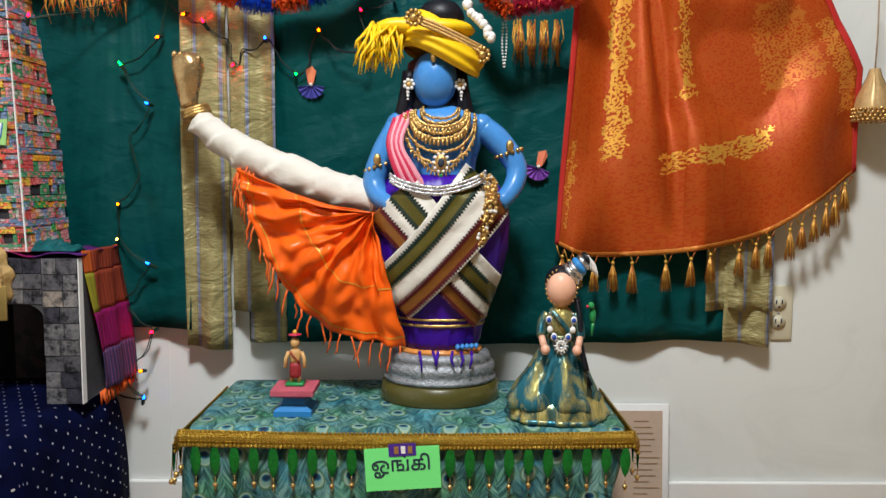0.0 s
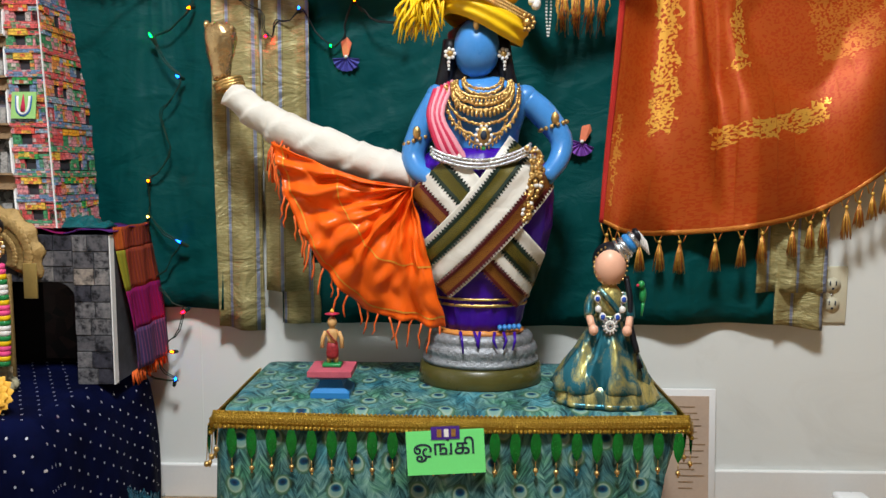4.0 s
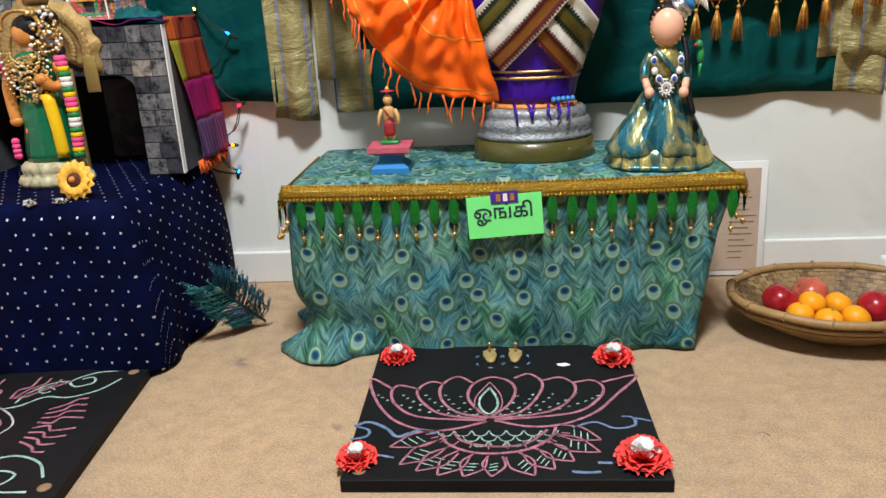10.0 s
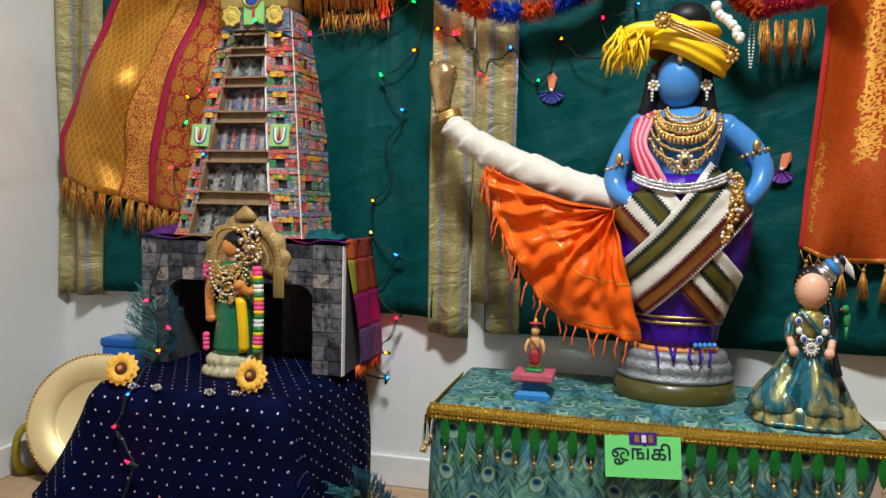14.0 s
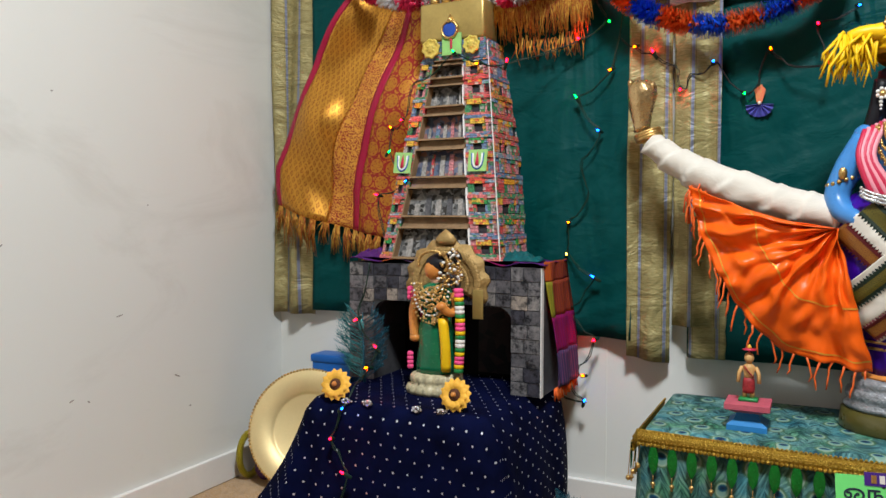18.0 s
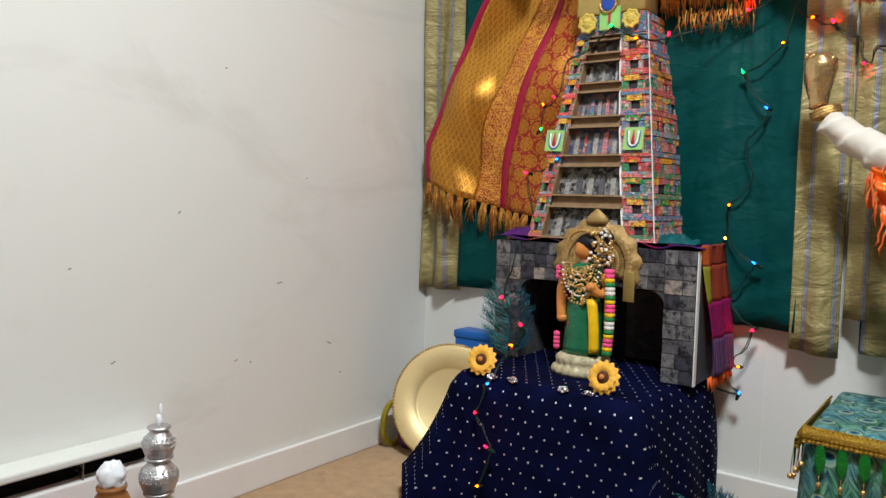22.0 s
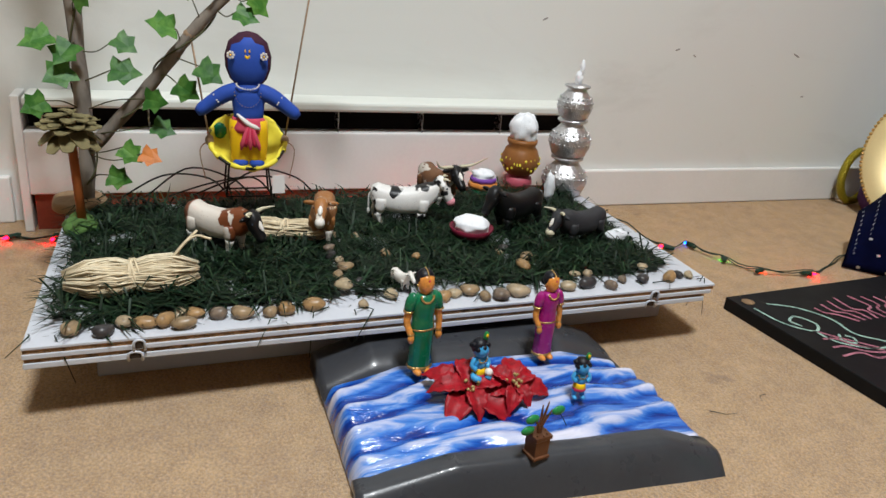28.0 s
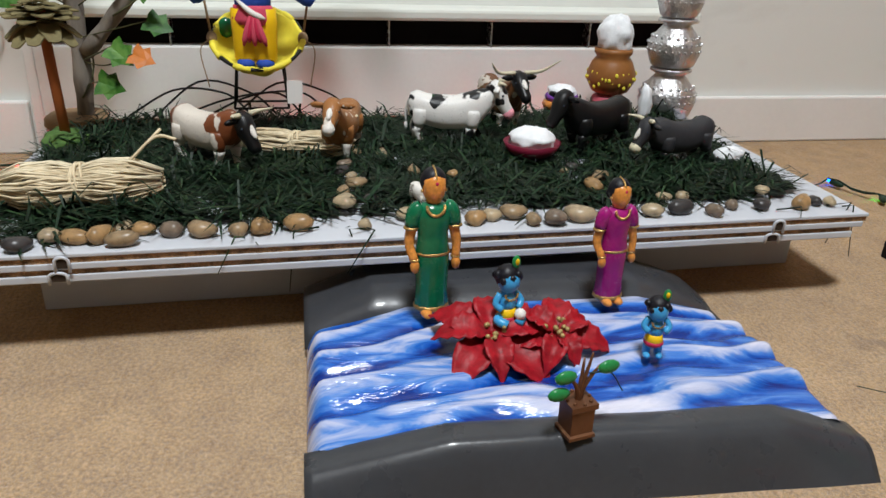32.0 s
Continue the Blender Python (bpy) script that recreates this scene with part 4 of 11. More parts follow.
part("front_panel", boxed(0.0, 0.05, Y0 - 0.004, Y1, 0.056, 0.150, bevel=0.002), TRIM, heater, smooth=False)
part("base_channel", boxed(0.0, 0.042, Y0, Y1, 0.0, 0.056), RED_GAP, heater, "copper-red lower channel", smooth=False)
for k in range(7):
    part("bracket", boxed(0.02, 0.046, Y0 + 0.02 + k * 0.1405, Y0 + 0.022 + k * 0.1405, 0.15, 0.186), SILVER, heater, smooth=False)
part("end_cap", boxed(0.0, 0.052, Y0 - 0.016, Y0 - 0.004, 0.0, 0.2, bevel=0.002), TRIM, heater, smooth=False)


# ---- hangings on the back wall ----
def cloth_sheet(x0, x1, z1, hem, y, folds=6.0, amp=0.012, nu=60, nv=30, seed=0.0, flip=1.0):
    """A hanging cloth from z1 down to hem(u); UVs in metres."""
    bm = bmesh.new()

    def f(u, v):
        x = x0 + (x1 - x0) * u
        z = hem(u) + (z1 - hem(u)) * v
        w = math.sin(u * folds * 6.28 + seed + 0.7 * math.sin(v * 3 + seed)) * 0.6 + wave_noise(u * folds, v * 2.2, seed) * 0.9
        return V(x + 0.004 * wave_noise(v * 5, seed, u * 3), y - amp * (0.35 + 0.65 * (1 - v)) * (w + 0.6), z)
    sheet(bm, nu, nv, f)
    uv = bm.loops.layers.uv.verify()
    for face in bm.faces:
        for l in face.loops:
            l[uv].uv = (l.vert.co.x, l.vert.co.z)
    return bm


sari_a = thing("green_sari", "dark green silk sari with gold tissue borders pinned to the wall", "sari", (0, 0, 0), "green saris")
thick(part("cloth", cloth_sheet(-1.385, -0.536, 1.75, lambda u: 0.425 - 0.02 * u, 1.625, 5, 0.014, 70, 36, 1.0), GREEN, sari_a), 0.0015)
thick(part("border", cloth_sheet(-1.512, -1.383, 1.75, lambda u: 0.412, 1.623, 1.5, 0.022, 24, 30, 2.0), ZARI, sari_a, "gold tissue border"), 0.0015)
thick(part("border", cloth_sheet((-0.545, 1.610, 0.503)[0], (-0.455, 1.610, 0.503)[0], 1.75, lambda u: 0.372 - 0.01 * u, 1.618, 1.2, 0.016, 20, 30, 3.0), ZARI, sari_a, "gold tissue border with blue stripes"), 0.0015)
sari_b = thing("green_sari", "dark green silk sari with wide gold borders pinned to the wall", "sari", (0, 0, 0), "green saris")
thick(part("cloth", cloth_sheet(-0.42, 0.60, 1.75, lambda u: 0.378 + 0.006 * math.sin(u * 9) * u, 1.628, 6, 0.012, 80, 36, 4.0), GREEN, sari_b), 0.0015)
thick(part("border", cloth_sheet((-0.450, 1.610, 0.734)[0], (-0.356, 1.610, 0.735)[0], 1.75, lambda u: 0.445, 1.614, 1.4, 0.014, 20, 30, 5.0), ZARI, sari_b, "gold tissue border"), 0.0015)
thick(part("fold", cloth_sheet((-0.417, 1.610, 0.386)[0], (-0.342, 1.610, 0.386)[0], 0.50, lambda u: 0.377, 1.622, 1.0, 0.008, 12, 8, 6.0), ZARI, sari_b, "lower gold fold"), 0.0015)
thick(part("border", cloth_sheet(0.518, 0.655, 0.80, lambda u: 0.45, 1.612, 2.0, 0.014, 20, 14, 7.0), ZARI, sari_b, "folded gold border"), 0.0015)
thick(part("fold", cloth_sheet(0.56, 0.655, 0.55, lambda u: 0.385 - 0.012 * u, 1.616, 1.0, 0.01, 14, 8, 8.0), ZARI, sari_b, "lower gold fold"), 0.0015)


def tassel(bm, p, length, spread=0.008, strands=12, lean=(0, 0)):
    """A bunch of threads hanging from p, with a knot."""
    p = V(*p)
    ball(bm, p, 0.0042, u=6, v=4)
    for k in range(strands):
        a = 6.28 * k / strands + rnd(-0.3, 0.3)
        e = p + V(math.cos(a) * spread * rnd(0.4, 1) + lean[0], math.sin(a) * spread * 0.5 + lean[1], -length * rnd(0.85, 1.05))
        q = p.lerp(e, 0.45) + V(math.cos(a) * spread * 0.12, 0, 0)
        tube(bm, [p, q, e], [0.0013, 0.0014, 0.0007], 3)


def cuts(edges):
    """Interpolation through (v, point) pairs."""
    def f(v):
        for (a, p), (b, q) in zip(edges, edges[1:]):
            if v <= b:
                return V(*p).lerp(V(*q), (v - a) / (b - a))
        return V(*edges[-1][1])
    return f


# rust shawl with gold brocade, gathered at the top
shawl = thing("brocade_shawl", "rust orange silk shawl with gold brocade and tassels", "shawl", (0, 0, 0), "silk shawls")
TOPL, TOPR = (0.229, 1.575, 1.065), (0.748, 1.575, 1.068)
L1, L2 = (0.216, 1.575, 0.815), (0.205, 1.575, 0.589)
R1, R2 = (0.812, 1.575, 0.939), (0.810, 1.575, 0.735)
HEM = [(0.205, 1.575, 0.589), (0.282, 1.575, 0.563), (0.463, 1.575, 0.573), (0.620, 1.575, 0.607), (0.719, 1.575, 0.667), (0.810, 1.575, 0.737)]
hem_line = curve_pts(HEM, 60)
left_edge = cuts([(0.0, L2), (0.45, L1), (0.75, TOPL), (1.0, (TOPL[0] + 0.05, 1.575, TOPL[2] + 0.3))])
right_edge = cuts([(0.0, R2), (0.40, R1), (0.75, TOPR), (1.0, (TOPR[0] - 0.15, 1.575, TOPR[2] + 0.3))])


def shawl_point(u, v):
    """The cloth hangs in loose swags from two gathered corners."""
    h = hem_line[min(60, int(u * 60 + 0.5))]
    side = left_edge(v).lerp(right_edge(v), u)
    base = left_edge(0).lerp(right_edge(0), u)
    p = side + (h - base) * (1 - v) ** 2.2
    swag = math.sin(u * 17 + 1.4 * math.sin(v * 2.6)) * (0.010 + 0.014 * v) + 0.03 * wave_noise(u * 5, v * 2.2, 2.0) * (0.5 + 0.5 * v)
    deep = 0.05 * math.exp(-((u - 0.40 + 0.10 * v) / 0.035) ** 2) * min(1, v * 2) - 0.035 * math.exp(-((u - 0.27) / 0.07) ** 2) * v
    # a slack loop hanging from the far corner
    bow = (u - 0.62) / 0.30
    deep += 0.034 * math.sin(9 * (v - 0.32 - 0.25 * bow * bow)) * math.exp(-bow * bow) * min(1, 1.6 * v)
    return V(p.x, min(1.600, 1.575 + 0.016 * u * u - swag * (1 - 0.4 * u) + deep), p.z)


def span_sheet(fn, u0, u1, nu, nv, scale=0.6):
    bm = bmesh.new()
    sheet(bm, nu, nv, lambda u, v: fn(u0 + (u1 - u0) * u, v))
    uv = bm.loops.layers.uv.verify()
    for f in bm.faces:
        for l in f.loops:
            l[uv].uv = ((u0 + (u1 - u0) * l[uv].uv.x) * scale, l[uv].uv.y * 0.75)
    return bm


thick(part("cloth", span_sheet(shawl_point, 0.0, 1.0, 140, 60), RUST, shawl), 0.0012)
thick(part("selvedge", span_sheet(lambda u, v: shawl_point(u, v) + V(0, -0.003, 0), 0.0, 0.022, 3, 50), RUST_EDGE, shawl, "red selvedge"), 0.001)
thick(part("selvedge", span_sheet(lambda u, v: shawl_point(u, v) + V(0, -0.003, 0), 0.975, 1.0, 3, 50), RUST_EDGE, shawl, "red selvedge"), 0.001)
thick(part("hem", span_sheet(lambda u, v: shawl_point(u, v * 0.015) + V(0, -0.0016, 0), 0.0, 1.0, 140, 2), GOLD_EDGE, shawl, "gold woven hem"), 0.001)
for k in range(18):
    u = (k + 0.5) / 18
    p = shawl_point(u, 0.0)
    bm = bmesh.new()
    drop_ = rnd(0.012, 0.022)
    tassel(bm, (p.x + rnd(-0.005, 0.005), p.y, p.z - drop_), rnd(0.048, 0.062), 0.0125, 26)
    for side in (-1, 1):
        tube(bm, [p + V(side * 0.009, 0, 0.002), p + V(side * 0.002, 0, -drop_)], 0.0012, 4)
    part("tassel", bm, FRINGE, shawl)

# gold and crimson shawl beside the tower
shawl2 = thing("gold_shawl", "gold checked and crimson bordered silk shawl with fringe", "shawl", (0, 0, 0), "silk shawls")
S_L = cuts([(0.0, (-1.479, 1.585, 0.708)), (0.12, (-1.472, 1.585, 0.810)), (0.5, (-1.334, 1.585, 1.095)), (0.7, (-1.231, 1.585, 1.244)), (1.0, (-1.219, 1.585, 1.426))])
S_R = cuts([(0.0, (-1.091, 1.585, 0.618)), (0.2, (-1.071, 1.585, 0.771)), (0.5, (-1.001, 1.585, 1.015)), (0.7, (-0.932, 1.585, 1.209)), (1.0, (-0.908, 1.585, 1.375))])


def shawl2_point(u, v):
    p = S_L(v).lerp(S_R(v), u)
    dip = math.sin(u * 3.1) * 0.014 * (1 - v)
    fold = 0.016 * math.sin(u * 9 + v * 3.5) + 0.030 * wave_noise(u * 3.0, v * 4.5, 1.0)
    bulge = 0.032 * math.sin(3.1416 * min(1, max(0, (v - 0.02) / 0.5))) * math.exp(-((u - 0.2 - 0.2 * v) / 0.2) ** 2) + 0.012 * math.sin(v * 22 + u * 7) * math.exp(-((u - 0.25) / 0.3) ** 2)
    return V(p.x, min(1.606, 1.584 - fold - bulge), p.z - dip)


for a, b, mt, lab in ((0.0, 0.045, MAGENTA, "crimson border"), (0.045, 0.40, CHECK_GOLD, "gold checked field"), (0.40, 0.58, BROCADE_F, "floral band"), (0.58, 0.645, MAGENTA, "crimson border"), (0.645, 1.0, BROCADE_L, "gold medallion field")):
    thick(part("panel", span_sheet(shawl2_point, a, b, max(3, int(60 * (b - a))), 50, 0.35), mt, shawl2, lab), 0.0012)
bm = bmesh.new()
for k in range(420):
    p = shawl2_point(min(0.99, max(0.01, (int(k / 420 * 14) + 0.5) / 14 + rnd(-0.018, 0.018))), 0)
    e = p + V(rnd(-0.014, 0.014) + 0.008 * math.sin(int(k / 30)), rnd(-0.010, 0.006), -rnd(0.02, 0.07) * (1.15 + 0.3 * math.sin(int(k / 30) * 2.1)))
    tube(bm, [p, p.lerp(e, 0.5) + V(rnd(-0.006, 0.006), -0.003, 0), e], [0.0016, 0.0013, 0.0006], 3)
part("fringe", bm, FRINGE, shawl2, "gold and rust thread fringe")

# brocade swag with long fringe above the tower
swag = thing("gold_swag", "gold brocade swag with long metallic fringe", "swag", (0, 0, 0), "silk shawls")
G0, G1 = (-0.925, 1.570, 1.191), (-0.623, 1.570, 1.174)
thick(part("panel", cloth_sheet(G0[0], G1[0], 1.5, lambda u: G0[2] - 0.02 + 0.03 * u, 1.59, 2, 0.02, 24, 12, 3.0), BROCADE_L, swag), 0.001)
bm = bmesh.new()
for k in range(420):
    x = G0[0] + (G1[0] - G0[0]) * (0.28 + 0.72 * (int(k / 420 * 9) + 0.5) / 9) + rnd(-0.011, 0.011)
    p = V(x, 1.575, G0[2] + rnd(-0.01, 0.02))
    tube(bm, [p, p + V(rnd(-0.008, 0.008), -0.004, -0.05), p + V(rnd(-0.012, 0.012), 0, -rnd(0.07, 0.125))], [0.0018, 0.0016, 0.0006], 3)
part("fringe", bm, FRINGE, swag)
bm = bmesh.new()
for k in range(70):
    x = (0.112, 1.575, 1.000)[0] + 0.105 * (int(k / 70 * 4) + 0.5) / 4 + rnd(-0.008, 0.008)
    p = V(x, 1.585, (0.112, 1.575, 1.021)[2] + rnd(-0.008, 0.01))
    tube(bm, [p, p + V(rnd(-0.008, 0.008), -0.004, -0.035), p + V(rnd(-0.01, 0.01), 0, -rnd(0.045, 0.085))], [0.0016, 0.0015, 0.0006], 3)
part("fringe", bm, FRINGE, swag)
bm = bmesh.new()
for k in range(46):
    x = (-0.798, 1.575, 1.058)[0] + 0.16 * k / 46
    p = V(x, 1.585, (-0.715, 1.575, 1.075)[2] + rnd(-0.008, 0.01))
    tube(bm, [p, p + V(rnd(-0.008, 0.008), -0.004, -0.02), p + V(rnd(-0.01, 0.01), 0, -rnd(0.03, 0.055))], [0.0016, 0.0015, 0.0006], 3)
part("fringe", bm, FRINGE, swag)


# ---- tinsel garlands ----
def garland(label, ctrl, radius, mats, n=130, band=9):
    """A bushy tinsel rope; the colours change every few turns."""
    g = thing("garland", label, "garland", (0, 0, 0), "tinsel garlands")
    pts = curve_pts(ctrl, n)
    for m_i, mt in enumerate(mats):
        bm = bmesh.new()
        for i in range(n):
            if (i // band) % len(mats) != m_i:
                continue
            d = (pts[i + 1] - pts[i]).normalized()
            for k in range(40):
                w = V(rnd(-1, 1), rnd(-1, 1), rnd(-1, 1))
                w = (w - w.dot(d) * d).normalized()
                p = pts[i] + d * rnd(-0.006, 0.006)
                q = p + w * radius * rnd(0.75, 1.1) + d * rnd(-0.3, 0.3) * radius
                s = d.cross(w) * radius * 0.16
                bm.faces.new([bm.verts.new(c) for c in (p - s, p + s, q + s * 0.5, q - s * 0.5)])
        part("tinsel", bm, mt, g, smooth=False)
    part("core", tube(bmesh.new(), pts[::3], radius * 0.3, 6), mats[0], g)
    return g


garland("orange and blue tinsel garland hanging in a swag", [(-0.630, 1.550, 1.235), (-0.568, 1.550, 1.156), (-0.492, 1.550, 1.093), (-0.378, 1.550, 1.055), (-0.268, 1.550, 1.066), (-0.185, 1.550, 1.106), (-0.151, 1.550, 1.158)], 0.027, (TINSEL_O, TINSEL_B), 150, 14)
garland("red and white tinsel garland over the tower", [(-1.215, 1.540, 1.270), (-1.176, 1.535, 1.225), (-1.115, 1.530, 1.196), (-1.035, 1.535, 1.174), (-0.975, 1.580, 1.186), (-0.905, 1.612, 1.190), (-0.842, 1.580, 1.180), (-0.790, 1.535, 1.160), (-0.735, 1.535, 1.170), (-0.690, 1.540, 1.205)], 0.023, (TINSEL_R, TINSEL_W), 110, 8)
garland("small red and white tinsel garland", [(-0.476, 1.570, 1.174), (-0.436, 1.570, 1.135), (-0.394, 1.570, 1.164)], 0.017, (TINSEL_R, TINSEL_W), 50, 8)
garland("orange and pink tinsel garland above the statue", [(0.047, 1.500, 1.076), (0.084, 1.500, 1.030), (0.141, 1.500, 1.038), (0.214, 1.500, 1.053), (0.265, 1.500, 1.098)], 0.021, (TINSEL_O, TINSEL_R), 70, 24)
frame_ = thing("picture_frame", "pale grey picture frame hung on the sari", "picture", (-0.362, 1.600, 1.213))
part("frame", boxed(-0.1, 0.1, 0.0, 0.015, -0.095, -0.075, bevel=0.003), PLUG, frame_)
part("backing", boxed(-0.1, 0.1, 0.004, 0.015, -0.075, 0.2), KRAFT, frame_, smooth=False)
beads = thing("bead_string", "looped string of small white pearls", "beads", (0.094, 1.520, 1.030))
bm = bmesh.new()
for k in range(36):
    a = k / 35 * 2 - 1
    ball(bm, (0.004 * a * (1 - abs(a)) * 4, 0, -0.105 * (1 - abs(a))), 0.0022, u=6, v=4)
part("pearls", bm, PEARL, beads)


# ---- paper fans pinned to the green cloth ----
def paper_fan(label, at, paper, tip, spin=0.0):
    fan = thing("paper_fan", label, "decoration", pose(at[0], at[1], at[2], 0, spin, 0), "paper fans")
    bm = bmesh.new()
    n = 14
    c0 = [bm.verts.new((0.002 * math.cos(math.pi * k / n + math.pi), 0.0 if k % 2 else -0.004, 0.002 * math.sin(math.pi * k / n + math.pi))) for k in range(n + 1)]
    c1 = [bm.verts.new((0.026 * math.cos(math.pi * k / n + math.pi), 0.0 if k % 2 else -0.006, 0.024 * math.sin(math.pi * k / n + math.pi) - 0.002)) for k in range(n + 1)]
    for k in range(n):
        bm.faces.new((c0[k], c0[k + 1], c1[k + 1], c1[k]))
    thick(part("fan", bm, paper, fan, smooth=False), 0.0008)
    bm = bmesh.new()
    ring = [bm.verts.new((0.011 * sx, -0.004 - 0.004 * (i % 2), z)) for i, (sx, z) in enumerate(((-0.5, 0.004), (0.5, 0.004), (1, 0.028), (0.3, 0.038), (-0.9, 0.030)))]
    bm.faces.new(ring)
    thick(part("petal", bm, tip, fan, "coral paper tip", smooth=False), 0.0015)
    part("knot", ball(bmesh.new(), (0, -0.005, 0.002), 0.004, u=8, v=6), PEARL, fan)


paper_fan("blue pleated paper fan with coral tip pinned to green silk", (-0.285, 1.612, 0.902), FAN_BLUE, FAN_ORANGE)
paper_fan("purple pleated paper fan with coral tip pinned to green silk", (0.173, 1.612, 0.741), FAN_PURPLE, FAN_ORANGE, 18)

# ---- wall socket, framed sheet, plug ----
socket = thing("wall_socket", "ivory double wall socket with cover plate", "socket", (0.688, WY, 0.44))
part("plate", boxed(-0.031, 0.031, -0.006, 0.0, -0.058, 0.058, bevel=0.003), IVORY, socket)
for s in (-0.02, 0.02):
    part("outlet", lathe(bmesh.new(), [(0.0155, 0.0), (0.0155, 0.0025)], 20, at=(0, 0, 0)), IVORY, socket).matrix_local = pose(0, -0.006, s, 90)
    for dx in (-0.006, 0.006):
        part("slot", boxed(dx - 0.0012, dx + 0.0012, -0.0095, -0.006, s - 0.001, s + 0.008), INK, socket)
    part("slot", boxed(-0.002, 0.002, -0.0095, -0.006, s - 0.009, s - 0.005), INK, socket)
part("screw", lathe(bmesh.new(), [(0.003, 0), (0.003, 0.001)], 10), SILVER, socket).matrix_local = pose(0, -0.006, 0, 90)
doc = thing("framed_sheet", "white-mounted sheet of brown handwritten paper leaning on wall", "framed sheet", pose(0.417, 1.612, 0.003, -5))
part("mount", boxed(-0.10, 0.045, 0.0, 0.006, 0.0, 0.242, bevel=0.001), PAPER, doc)
part("page", boxed(-0.095, 0.031, -0.002, 0.0, 0.013, 0.228), KRAFT, doc, "aged brown page", smooth=False)
for k in range(14):
    w = rnd(0.02, 0.05)
    part("text_line", boxed(-0.03, -0.03 + w + 0.008, -0.0028, -0.002, 0.205 - 0.0128 * k, 0.2065 - 0.0128 * k + 0.0006), CARD, doc, smooth=False)
plug = thing("plug_adapter", "white plastic plug adapter block on the carpet", "adapter", ((0.719, 1.585, 0.000)[0], 1.575, 0.0))
part("body", boxed(-0.032, 0.032, -0.022, 0.022, 0.0, 0.05, bevel=0.008), PLUG, plug)
part("switch", boxed(-0.006, 0.006, -0.024, -0.022, 0.02, 0.036, bevel=0.0008), IVORY, plug)

# gauze bag hung beside the shawl
bag = thing("gauze_bag", "gold organza gift bag with beaded rim hanging on wall", "bag", (0.832, 1.585, 0.863))
part("pouch", lathe(bmesh.new(), [(0.008, 0.075), (0.012, 0.06), (0.03, 0.02), (0.036, -0.01), (0.034, -0.025), (0.02, -0.028)], 28, wobble=lambda a, z: 0.002 * math.sin(a * 11)), GAUZE, bag)
for k in range(4):
    bm = bmesh.new()
    for j in range(26):
        a = 6.28 * (j + 0.5 * (k % 2)) / 26
        ball(bm, (0.037 * math.cos(a), 0.037 * math.sin(a), -0.005 - 0.007 * k), 0.004, u=6, v=4)
    part("bead_row", bm, GOLD, bag)
part("cord", tube(bmesh.new(), [(0, 0, 0.07), (0.004, 0.004, 0.14), (0.006, 0.01, 0.22)], 0.0016, 5), ROPE, bag)

